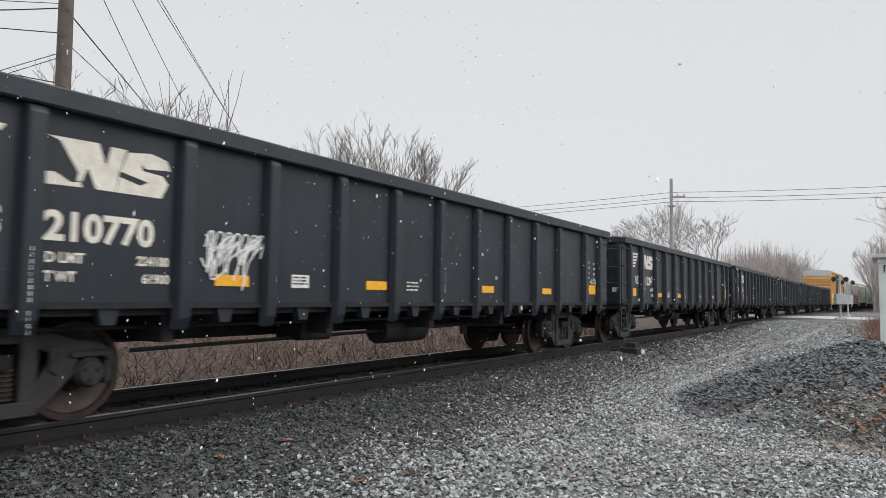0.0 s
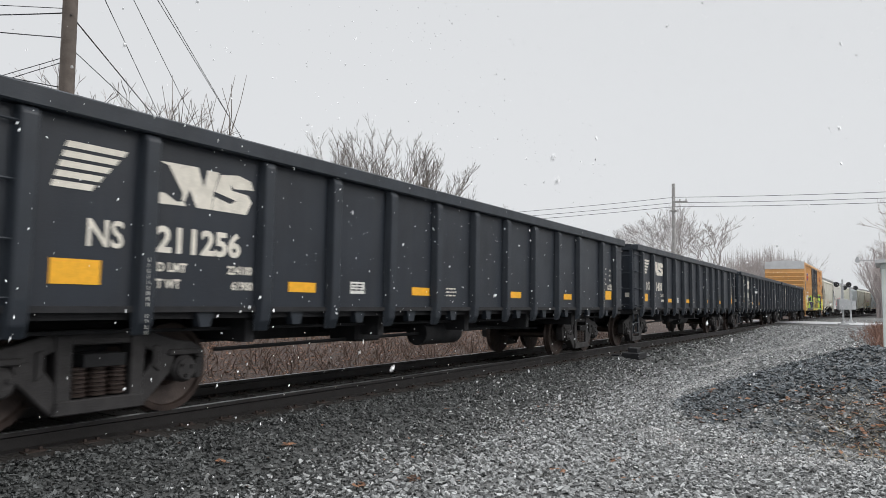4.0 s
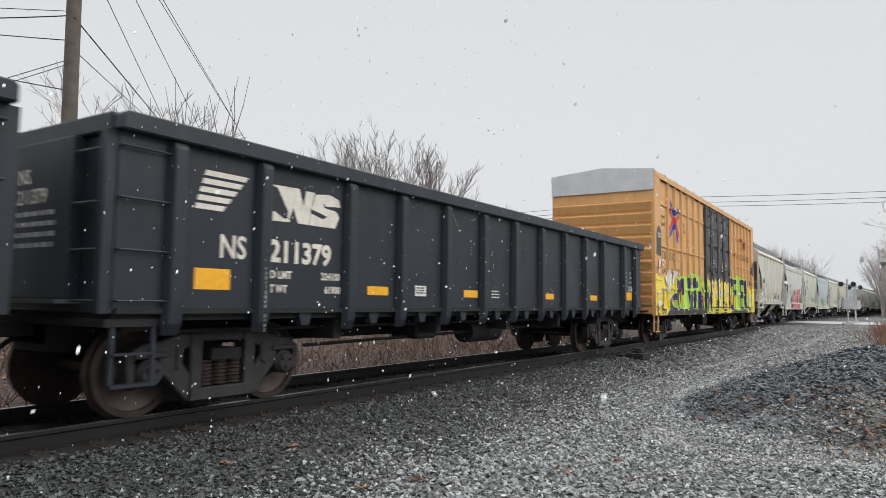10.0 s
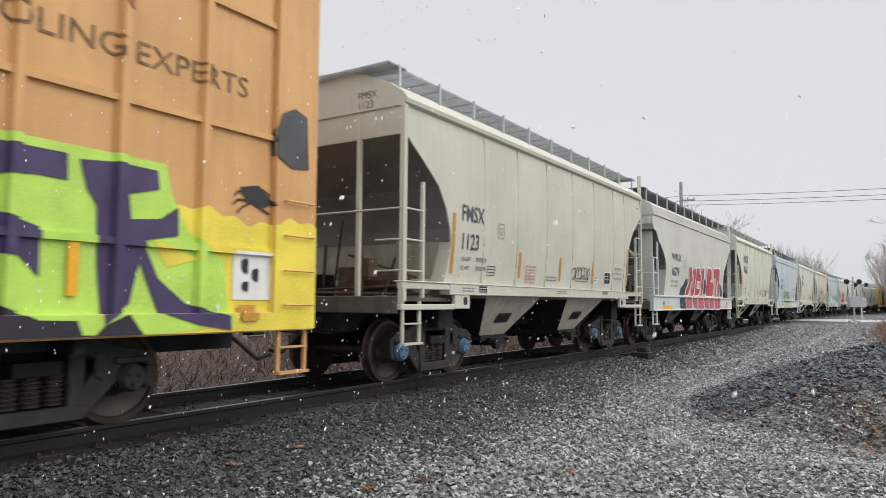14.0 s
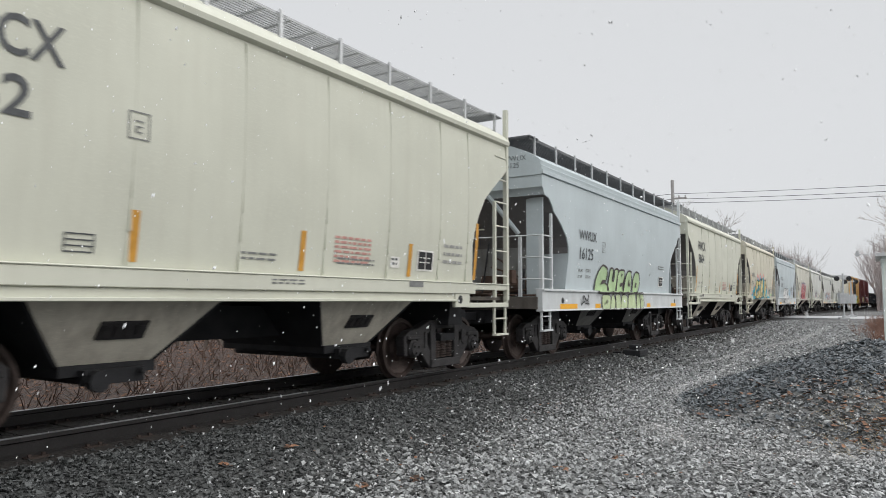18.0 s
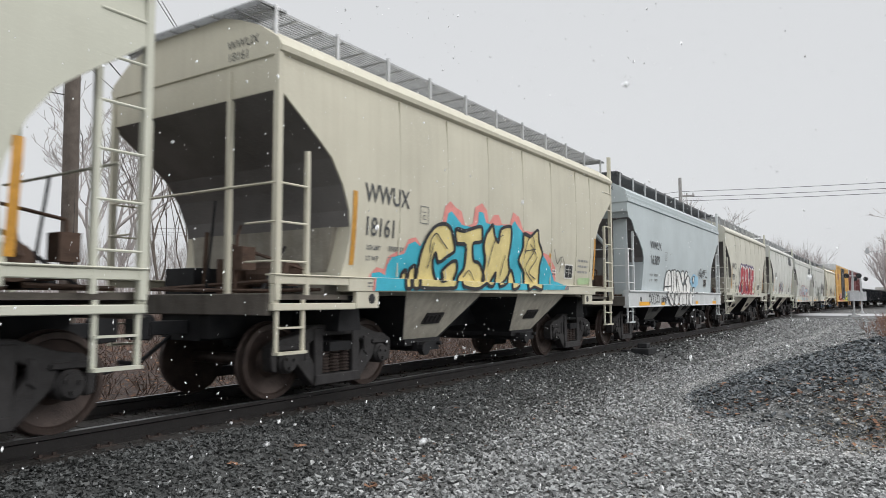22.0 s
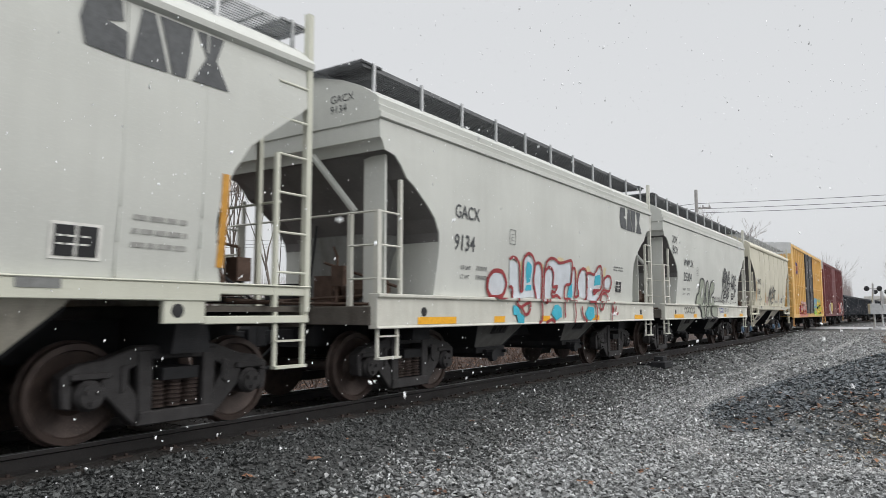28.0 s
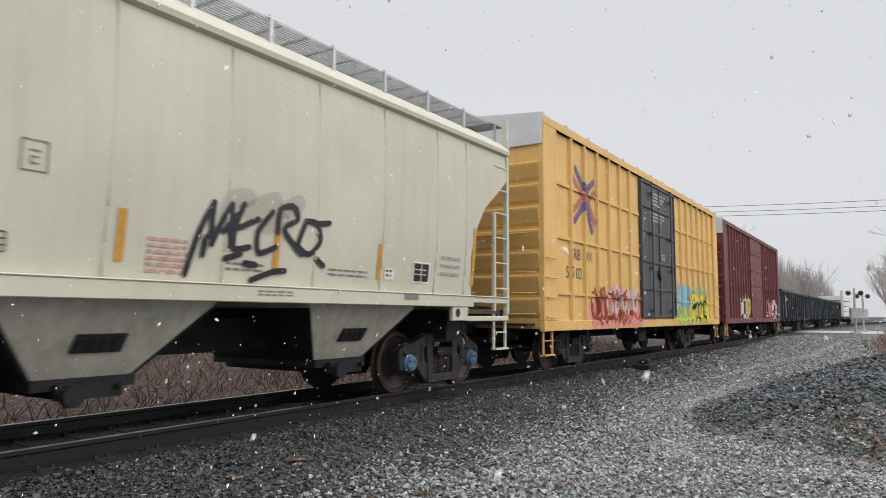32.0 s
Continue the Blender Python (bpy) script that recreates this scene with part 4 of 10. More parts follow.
def gondola(c, number, tag=None, label="black steel coal gondola with cream lettering and vertical side posts"):
    g = car_at("gondola", c, label, "gondola", "black gondolas of the train")
    for s in (0, 1):
        t = (0, 0, 180) if s else None
        at = (0, GON_L, 0) if s else (0, 0, 0)
        part("side_panel", shape("gsheet", gon_sheet, "gon"), g, at, turn=t)
        part("top_chord", shape("gchord", gon_chord, "gon_post", bevel=0.015), g, at, turn=t)
        part("side_sill", shape("gsill", gon_sill, "under"), g, at, turn=t)
        part("end_wall", shape("gend", gon_end, "gon", bevel=0.008), g, at, turn=t)
        part("step", shape("gstep", grab_stair, "gon_post"), g, at, turn=t)
        part("end_chord", shape("gechord", gon_end_chord, "gon_post", bevel=0.012), g, at, turn=t)
        part("end_panel", shape("gepanel", gon_end_panel, "gon", bevel=0.01), g, at, turn=t)
        part("end_ledge", shape("geledge", gon_end_ledge, "galv_dark"), g, at, turn=t, label="worn grey crossover ledge")
        for x in (-1.44, 1.44):
            part("end_post", shape("gepost", gon_end_post, "gon_post"), g, (-x if s else x, at[1], 0), turn=t)
        for x in (0.98, -1.40):
            for z in (1.16, 1.61, 2.03, 2.50):
                part("end_rung", shape("gerung", rod(0.013, (0, 0, 0), (0.42, 0, 0)), "gon_post"), g, (-x if s else x, at[1] + (0.07 if s else -0.07), z), turn=t)
        for y in POSTS:
            yy = GON_L - y if s else y
            part("post", shape("gpost", gon_post, "gon_post", bevel=0.01), g, (0, yy, 0), turn=t)
        for y0, y1 in zip(POSTS[1:], POSTS[2:]):
            yy = (y0 + y1) / 2
            part("sill_stub", shape("gstub", gon_stub, "gon_post"), g, (0, GON_L - yy if s else yy, 0), turn=t)
    part("underframe", shape("gfloor", gon_floor, "under"), g)
    for y in (3.05, 5.35, 7.64, 9.93, 12.23):
        part("cross_bearer", shape("gbearer", gon_bearer, "under"), g, (0, y, 0))
    part("brake_rod", shape("grod", gon_rod, "under"), g)
    part("air_reservoir", shape("gtank", gon_tank, "under", smooth=True), g)
    part("brake_valve", shape("gvalve", gon_valve, "under", bevel=0.03), g)
    part("brake_wheel", shape("bwheel", chassis_brake, "under"), g, (-0.55, -0.06, 2.0), turn=(0, 0, -90))
    couplers(g, GON_L)
    truck(g, 1.62)
    truck(g, GON_L - 1.62)
    rungs("grab_iron", g, 1.50, 0.03, 0.52, (1.16, 1.61, 2.07, 2.53), "gon_post")
    rungs("grab_iron", g, 1.50, GON_L - 0.52, GON_L - 0.03, (1.16, 1.61, 2.07, 2.53), "gon_post")
    # lettering of the near side
    flag_mark(g, 0.82, 2.07)
    horse_mark(g, 1.83, 2.05)
    paint("reporting_mark", lettering("NS", 0.33, "cream_mark", bold=0.006, wide=0.86), g, 1.13, 1.61, 1.50)
    paint("car_number", lettering(number, 0.33, "cream_mark", bold=0.012, wide=1.0), g, 1.80, 1.61, 1.50)
    paint("reflector", plate(0.43, 0.21, "yellow"), g, 0.85, 1.28, 1.50, label="yellow reflective panel")
    for y, w in ((3.50, 0.44), (5.92, 0.44), (9.02, 0.42), (11.48, 0.44)):
        paint("reflector", plate(w, 0.115, "yellow"), g, y, 1.265, 1.50, label="yellow reflective strip")
    paint("reflector", plate(0.43, 0.21, "yellow"), g, 14.08, 1.29, 1.50, label="yellow reflective panel")
    for word, yy, zz, ww in (("D LMT", 1.82, 1.425, 0.94), ("T WT", 1.82, 1.27, 0.86), ("224100", 2.63, 1.43, 0.92), ("61900", 2.69, 1.27, 0.95)):
        paint("weight_mark", lettering(word, 0.118, "cream_mark", bold=0.004, wide=ww), g, yy, zz, 1.50)
    paint("stencil", bars(3, 0.30, 0.022, 0.03, "cream_mark", 8), g, 6.83, 1.37, 1.50)
    paint("stencil", bars(9, 0.035, 0.035, 0.015, "white", 4), g, 1.67, 1.50, 1.60)
    paint("stencil", bars(4, 0.035, 0.035, 0.015, "white", 4), g, 1.67, 1.0, 1.60)
    paint("stencil", bars(8, 0.03, 0.035, 0.015, "white", 4), g, 7.85, 1.60, 1.50)
    paint("stencil", bars(9, 0.035, 0.035, 0.015, "white", 4), g, 13.71, 1.50, 1.60)
    paint("stencil", bars(4, 0.10, 0.045, 0.075, "cream_mark", 9), g, 14.06, 2.0, 1.50)
    paint("stencil", bars(4, 0.14, 0.045, 0.075, "cream_mark", 10), g, 14.36, 1.98, 1.50)
    paint("class_mark", lettering("G122", 0.15, "cream_mark", bold=0.004), g, 14.22, 1.53, 1.50)
    paint("notice", plate(0.28, 0.15, "white"), g, 4.57, 1.265, 1.50, label="small white notice panel")
    paint("stencil", bars(3, 0.24, 0.018, 0.018, "black", 2), g, 4.59, 1.375, 1.50, lift=0.009)
    for text, z in (("NS", 2.27), (number, 2.07)):
        part("end_lettering", lettering(text, 0.20, "cream_mark", bold=0.003, wide=0.9), g).matrix_basis = pose(0.02, -0.096, z, 0, 0, -90)
    tagged(part("stencil", bars(4, 0.72, 0.045, 0.055, "stencil_grey", 12), g), kind="stuff").matrix_basis = pose(0.02, -0.096, 1.95, 0, 0, -90)
    part("end_notice", plate(0.17, 0.12, "cream_mark"), g, label="small cream notice in the ladder recess").matrix_basis = pose(1.24, 0.024, 1.38, 0, 0, -90)
    if tag:
        tag(g)
    return g


def tag_grass(g):
    rng = random.Random(4)
    lines = []
    for i in range(22):
        y0, z0 = 0.06 + 0.54 * rng.random(), rng.uniform(0.12, 0.30)
        y1, z1 = y0 + rng.uniform(-0.12, 0.30), rng.uniform(0.44, 0.58)
        lines.append([(y0, z0), (y0 + (y1 - y0) * 0.2, z0 + (z1 - z0) * 0.5), (y1, z1)])
    for i in range(7):
        y0 = 0.04 + 0.11 * i
        lines.append([(y0, 0.42), (y0 + 0.05, 0.57), (y0 + 0.11, 0.55), (y0 + 0.06, 0.34)])
    lines += [[(0.0, 0.30), (0.06, 0.22), (0.14, 0.34)], [(0.10, 0.40), (0.13, 0.10), (0.30, 0.20)], [(0.52, 0.0), (0.60, 0.28), (0.74, 0.44), (0.92, 0.50)], [(0.40, 0.10), (0.52, 0.36), (0.72, 0.52), (0.75, 0.44)]]
    paint("graffiti", rounded(lines, 0.017, "g_white"), g, 3.31, 1.23, 1.50, label="white sprayed grass-like scrawl")


def tag_fish(g):
    body = [(0.5 + 0.42 * math.cos(a) - 0.16, 0.26 + 0.13 * math.sin(a)) for a in [math.pi * 0.1 + 0.3 * k for k in range(20)]]
    lines = [body, [(0.08 + 0.07 * math.cos(a), 0.26 + 0.07 * math.sin(a)) for a in [0.55 * k for k in range(13)]], [(0.66, 0.28), (0.88, 0.45), (0.80, 0.26), (0.90, 0.04), (0.66, 0.18)], [(0.36, 0.40), (0.46, 0.52), (0.50, 0.38)], [(0.25, 0.25), (0.66, 0.22)]]
    lines += [[(0.30 + 0.05 * k, 0.10), (0.38 + 0.05 * k, 0.16)] for k in range(7)]
    paint("graffiti", ribbon([[(a * 0.68, b) for a, b in ln] for ln in lines], 0.010, "g_ghost"), g, 5.56, 1.42, 1.50, label="faint sprayed fish outline")
    paint("graffiti", ribbon([[(0, 0), (0.55, 0.0)]], 0.022, "g_ghost"), g, 5.58, 1.40, 1.50, label="faint sprayed line")


GONS = [("210770", tag_grass), ("211224", tag_fish), ("211256", None), ("211418", None),
        ("210828", None), ("211379", None)]
for i, (num, tg) in enumerate(GONS):
    g = gondola((0.08, 16.58, 33.05, 49.46, 65.95, 82.12)[i], num, tg)
    if i == 4:
        paint("graffiti", ribbon([[(0.08, 0.02), (0.0, 0.55), (0.2, 0.64), (0.5, 0.65), (0.8, 0.52), (0.72, 0.48), (0.3, 0.56), (0.04, 0.5)], [(0.72, 0.5), (0.70, 0.05)], [(0.0, 0.0), (0.2, 0.02)], [(0.62, 0.03), (0.82, 0.05)], [(0.25, 0.05), (0.28, 0.35), (0.36, 0.45), (0.42, 0.3), (0.42, 0.05)], [(0.1, 0.5), (0.14, 0.1)]], 0.03, "g_white"), g, 3.32, 1.10, 1.50, label="white sprayed lettering")
        paint("graffiti", rounded(word_lines("RRLB", 0.82, 0.46, 33, 0.95, 0.12), 0.035, "g_white"), g, 12.55, 1.42, 1.50, label="white sprayed signature")

# ---- boxcars ----
def box_roof(L, H):
    def fill(bm):
        loft(bm, [[(-1.6, y, H - 0.22), (-1.6, y, H - 0.04), (0, y, H + 0.10), (1.6, y, H - 0.04), (1.6, y, H - 0.22)] for y in (0.0, L)])
        n = int(L / 1.2)
        for i in range(n + 1):
            y = L * i / n
            y = min(max(y, 0.04), L - 0.04)
            loft(bm, [[(-1.61, yy, H - 0.05), (-1.61, yy, H), (0, yy, H + 0.14), (1.61, yy, H), (1.61, yy, H - 0.05)] for yy in (y - 0.03, y + 0.03)])
    return fill


def boxcar(c, L, H, paintname, door, ribs, levels, label, low=0.87, end_ribs=9, silver_top=True, group="boxcars of the train", flush_rib=0.06):
    """A boxcar with outside posts; door = list of (y0, y1) plug doors."""
    b = car_at("boxcar", c, label, "boxcar", group)
    key = (L, H, paintname)

    def f_side(bm):
        box(bm, 1.50, 1.535, 0.02, L - 0.02, low + 0.10, H - 0.20)

    def f_sill(bm):
        box(bm, 1.50, 1.61, 0.0, L, low, low + 0.20)

    def f_plate(bm):
        box(bm, 1.50, 1.61, 0.0, L, H - 0.22, H - 0.05)

    def f_corner(bm):
        box(bm, 1.50, 1.61, 0.0, 0.62, low + 0.20, H - 0.22)

    def f_post(bm):
        loft(bm, [[(1.53, -0.06, z), (1.53, 0.06, z), (1.605, 0.035, z), (1.605, -0.035, z)] for z in (low + 0.2, H - 0.22)])

    def f_end(bm):
        box(bm, -1.58, 1.58, 0.03, 0.08, low + 0.05, H - 0.20)

    def f_endrib(bm):
        h = (H - low - 1.15) / end_ribs
        prism(bm, [(0.03, 0), (-0.01, 0.15 * h), (-0.075, 0.72 * h), (-0.075, 0.80 * h), (0.03, 0.9 * h)], -1.52, 1.52)

    def f_endtop(bm):
        loft(bm, [[(-1.59, y, H - 0.62), (-1.59, y, H - 0.06), (0, y, H + 0.08), (1.59, y, H - 0.06), (1.59, y, H - 0.62)] for y in (-0.02, 0.03)])

    def f_floor(bm):
        box(bm, -1.5, 1.5, 0.08, L - 0.08, low + 0.04, low + 0.2)

    def f_spine(bm):
        box(bm, -0.35, 0.35, 0.1, L - 0.1, 0.62, low + 0.038)

    def f_cross(bm):
        box(bm, -1.45, 1.45, -0.05, 0.05, 0.74, low + 0.038)

    def f_tank(bm):
        box(bm, 0.7, 1.2, 0, 0.7, 0.45, 0.85)

    for s in (0, 1):
        t = (0, 0, 180) if s else None
        at = (0, L, 0) if s else (0, 0, 0)
        part("side_wall", shape(("bside", key), f_side, paintname), b, at, turn=t)
        part("side_sill", shape(("bsill", key), f_sill, paintname, bevel=0.01), b, at, turn=t)
        part("top_plate", shape(("bplate", key), f_plate, paintname, bevel=0.01), b, at, turn=t)
        part("end_wall", shape(("bend", key), f_end, paintname), b, at, turn=t)
        for i in range(end_ribs):
            part("end_rib", shape(("bendrib", key), f_endrib, paintname), b, (0, at[1], low + 0.25 + (H - low - 1.15) * i / end_ribs), turn=t)
        part("end_cap", shape(("bcap", key, silver_top), f_endtop, "silver" if silver_top else paintname), b, at, turn=t)
        part("corner_panel", shape(("bcor", key), f_corner, paintname, bevel=0.008), b, at, turn=t)
        for y in ribs:
            part("rib", shape(("brib", key), f_post, paintname), b, (0, L - y if s else y, 0), turn=t)
    part("corner_panel", shape(("bcor", key), f_corner, paintname, bevel=0.008), b, (0, L - 0.62, 0))
    part("roof", shape(("broof", key), box_roof(L, H), "silver"), b)
    part("underframe", shape(("bfloor", key), f_floor, "under"), b)
    part("center_sill", shape(("bspine", key), f_spine, "under"), b)
    for i in range(7):
        part("crossbearer", shape(("bcross", key), f_cross, "under"), b, (0, 2.6 + (L - 5.2) * i / 6, 0))
    part("brake_tank", shape(("btank", key), f_tank, "under", bevel=0.03), b, (0, L * 0.45, 0))
    # horizontal rails between the ribs
    spans = []
    edges = [0.62] + [d for dd in door for d in dd] + [L - 0.62]
    for y0, y1 in zip(edges[::2], edges[1::2]):
        spans.append((y0, y1))
    for z in levels:
        for y0, y1 in spans:
            def f_rail(bm, w=y1 - y0):
                prism(bm, [(0, -0.03), (w, -0.03), (w, 0.03), (0, 0.03)], 1.53, 1.575)
            part("rail", shape(("brail", key, round(y1 - y0, 2)), f_rail, paintname), b, (0, y0, z))
    couplers(b, L)
    truck(b, 2.75)
    truck(b, L - 2.75)
    for y in (0.06, L - 0.50):
        rungs("grab_iron", b, 1.61, y, y + 0.42, (1.15, 1.52, 1.9, 2.28), paintname)
        part("step", shape("bstep", grab_stair, paintname), b, (0.08, y - 0.04, 0))
    # ladder, grab bar and crossover platform of the leading end
    for z in (1.2, 1.6, 2.0, 2.4):
        part("end_rung", shape(("bendrung", paintname), rod(0.014, (0, 0, 0), (0.5, 0, 0)), paintname), b, (0.98, -0.13, z))
    part("end_bar", shape(("bendbar", paintname), rod(0.016, (-1.3, 0, 0), (1.3, 0, 0)), paintname), b, (0, -0.14, 2.75))

    def f_cross(bm):
        box(bm, -1.4, 1.4, -0.32, 0.02, 0.98, 1.02)
    part("crossover_platform", shape("bcross", f_cross, "under"), b)
    return b


def plug_door(b, y0, y1, z0, z1, x=1.545, bars_y=(0.24, 0.80)):
    w, h = y1 - y0, z1 - z0

    def f_leaf(bm):
        box(bm, 0, 0.05, 0.02, w - 0.02, 0, h)

    def f_cross(bm):
        box(bm, 0.05, 0.085, 0.02, w - 0.02, 0, 0.07)

    def f_stile(bm):
        box(bm, 0.05, 0.08, 0, 0.07, 0, h)

    def f_bar(bm):
        tube(bm, (0.13, 0, -0.05), (0.13, 0, h + 0.02), 0.022, 8)
        for z in (0.15, h * 0.35, h * 0.6, h * 0.9):
            box(bm, 0.08, 0.16, -0.05, 0.05, z, z + 0.10)

    d = part("door", shape(("pdoor", round(w, 2), round(h, 2)), f_leaf, "doorblack", bevel=0.006), b, (x, y0, z0), "black plug door with locking bars")
    for z in (0.0, h * 0.2, h * 0.4, h * 0.62, h * 0.8, h - 0.07):
        part("door_rail", shape(("pcross", round(w, 2)), f_cross, "doorblack", bevel=0.006), d, (0, 0, z))
    for y in (0.03, w * 0.5, w - 0.10):
        part("door_stile", shape(("pstile", round(h, 2)), f_stile, "doorblack", bevel=0.006), d, (0, y, 0))
    for k in bars_y:
        part("lock_bar", shape(("pbar", round(h, 2)), f_bar, "doorblack"), d, (0, w * k, 0))

    def f_gear(bm):
        turned(bm, [(0.08, 0.16), (0.12, 0.16), (0.12, 0.05)], 14)
        box(bm, 0.09, 0.14, -0.22, 0.22, -0.025, 0.025)
    part("door_gear", shape("pgear", f_gear, "doorblack"), d, (0, w * 0.5, h * 0.33))
    for k, (ya, wa) in enumerate(((0.60, 0.80), (0.62, 0.90), (0.66, 0.72), (0.74, 0.40), (0.60, 0.86), (0.60, 0.92), (0.60, 0.90), (0.64, 0.66))):
        paint("stencil", bars(1, wa * w / 2.28, 0.052, 0, "stencil_grey", 70 + k), d, ya * w / 2.28, 3.46 - 0.098 * k - 0.08 * (k > 3), 0.055)
    for k in range(3):
        paint("stencil", bars(1, 0.26 - 0.07 * k, 0.035, 0, "stencil_grey", 80 + k), d, 0.12 + 0.03 * k, 2.26 - 0.08 * k, 0.055)
    paint("stencil", bars(3, 0.42, 0.030, 0.025, "stencil_grey", 84), d, w * 0.56, 1.78, 0.055)
    return d


L1 = 17.62
ribs1 = [0.66 + 0.86 * i for i in range(1, 7)] + [L1 - 0.66 - 0.86 * i for i in range(1, 7)]
tbox = boxcar(98.50, L1, 5.14, "orange", [(6.62, 11.30)], ribs1, (1.70, 2.95, 4.20), "orange high-cube boxcar with black double doors and yellow graffiti")
RIBBED[tbox.name] = (ribs1, (1.70, 2.95, 4.20), 0.87, L1, 6.62, 11.30)
plug_door(tbox, 6.66, 8.93, 1.12, 4.86)
plug_door(tbox, 8.97, 11.26, 1.12, 4.86)


def x_mark(b, y, z, s, x, red="m_red", blue="m_blue"):
    strokes = ((red, [(0.02, 0.82), (0.46, 0.51), (0.0, 0.24)]), (blue, [(0.15, 0.99), (0.60, 0.60), (0.56, 0.44), (0.08, 0.08)]), (blue, [(0.97, 0.88), (0.66, 0.70)]), (red, [(1.0, 0.68), (0.70, 0.52), (1.0, 0.16)]), (blue, [(0.66, 0.36), (0.90, -0.02)]))
    for k, (m, ln) in enumerate(strokes):
        paint("x_mark", ribbon([[(p * s, q * s) for p, q in ln]], 0.125 * s, m), b, y, z, x, lift=0.006 + 0.002 * k, label="blue and red crossed-stripe mark")


# yellow sprayed base of the orange boxcar, on sheet, ribs and sill
GX = 1.613
for y0, y1 in ((0.0, 6.60), (11.32, L1)):
    w = y1 - y0
    rng = random.Random(int(y1 * 10))
    pts = [(0, 0.0), (w, 0.0)] + [(w - w * i / 90, 1.20 - 0.02 * abs(w / 2 - i * w / 90) + 0.05 * math.sin(i * 0.37) + 0.03 * math.sin(i * 1.3 + w)) for i in range(91)]
    paint("graffiti", patch(pts, "g_yellow"), tbox, y0, 0.885, 1.60, lift=0.004, label="yellow sprayed background")
for y0 in (6.70, 9.01):
    paint("graffiti", patch([(0, 0), (2.2, 0)] + [(2.2 - 0.044 * i, 0.99 + 0.05 * math.sin(i * 0.43 + y0) + 0.025 * math.sin(i * 1.1)) for i in range(51)], "g_yellow"), tbox, y0, 1.13, 1.636, label="yellow sprayed door base")
paint("graffiti", plate(4.6, 0.185, "g_yellow"), tbox, 6.65, 0.878, GX, label="yellow sprayed background")
mural(tbox, None, [(1.22, 0.89), (1.55, 1.13), (1.79, 1.29), (1.91, 1.46), (2.47, 1.6), (2.53, 1.9), (2.68, 2.1), (2.97, 2.05), (3.32, 2.17), (3.67, 2.31), (3.62, 2.12), (3.85, 2.13), (4.28, 2.12), (4.52, 2.3), (5.01, 2.26), (5.05, 2.11), (5.51, 2.21), (6.02, 2.24), (6.18, 1.87), (6.61, 1.72), (6.67, 0.89)], "g_lime", None, 0, 0.008, "lime sprayed edge of wild letters")
mural(tbox, None, [(4.02, 2.16), (4.15, 2.21), (4.26, 2.15), (4.36, 2.22), (4.68, 2.36), (4.65, 2.25), (4.69, 2.1), (4.82, 2.2), (4.97, 2.29), (5.19, 2.26), (5.35, 2.1), (5.7, 2.24), (5.92, 2.27), (6.16, 2.16), (6.26, 1.95), (6.49, 1.77), (6.74, 2.06), (6.83, 1.66), (7.01, 1.46), (7.27, 1.36), (7.44, 0.89), (6.99, 0.89), (4.07, 0.97)], "g_lime", None, 0, 0.009, "lime sprayed edge of wild letters")
mural(tbox, None, [(1.22, 0.89), (1.55, 1.06), (2.34, 0.9), (3.13, 0.89), (3.14, 0.89)], "g_shadow", None, 0, 0.013, "black-green sprayed shadow")
mural(tbox, None, [(4.07, 1.09), (4.17, 1.07), (4.81, 0.95), (5.91, 0.95), (7.29, 0.89), (7.14, 0.89), (4.08, 0.89)], "g_shadow", None, 0, 0.014, "black-green sprayed shadow")
mural(tbox, None, [(1.5, 0.98), (1.82, 1.19), (1.88, 1.38), (2.39, 1.56), (2.51, 1.53), (2.4, 1.36), (2.12, 1.3), (2.09, 1.19), (2.34, 0.99), (2.8, 0.96), (3.04, 0.89), (2.96, 0.89), (1.34, 0.89)], "g_purple", None, 0, 0.018, "purple wild-style letter")
mural(tbox, None, [(2.64, 1.79), (2.69, 2.04), (3.02, 1.96), (3.33, 2.11), (3.53, 2.24), (3.46, 2.01), (3.28, 1.9), (3.39, 1.77), (3.34, 1.56), (3.2, 1.51), (3.01, 1.64), (2.88, 1.43), (2.96, 1.07), (2.71, 1.25), (2.58, 1.6)], "g_purple", None, 0, 0.018, "purple wild-style letter")
mural(tbox, None, [(4.02, 2.11), (4.15, 2.11), (4.25, 2.03), (4.29, 1.85), (4.24, 1.76), (4.04, 1.74)], "g_purple", None, 0, 0.018, "purple wild-style letter")
mural(tbox, None, [(4.39, 2.14), (4.57, 2.25), (4.6, 2.19), (4.4, 2.08)], "g_purple", None, 0, 0.018, "purple wild-style letter")
mural(tbox, None, [(4.41, 2.07), (4.64, 2.12), (4.63, 1.93), (4.56, 1.75), (4.43, 1.75)], "g_purple", None, 0, 0.018, "purple wild-style letter")
mural(tbox, None, [(4.04, 1.68), (4.24, 1.67), (4.47, 1.52), (4.7, 1.65), (4.95, 1.71), (4.98, 1.39), (4.95, 1.1), (4.61, 1.03), (4.53, 0.92), (4.28, 0.89), (4.07, 0.97)], "g_purple", None, 0, 0.018, "purple wild-style letter")
mural(tbox, None, [(4.78, 1.95), (4.87, 2.12), (4.97, 2.17), (5.02, 2), (5.21, 1.96), (5.49, 2.07), (5.63, 1.91), (5.61, 1.8), (4.85, 1.79)], "g_purple", None, 0, 0.018, "purple wild-style letter")
mural(tbox, None, [(5.01, 1.52), (5.39, 1.57), (5.38, 1.36), (5.24, 1.22), (5.06, 1.39)], "g_purple", None, 0, 0.018, "purple wild-style letter")
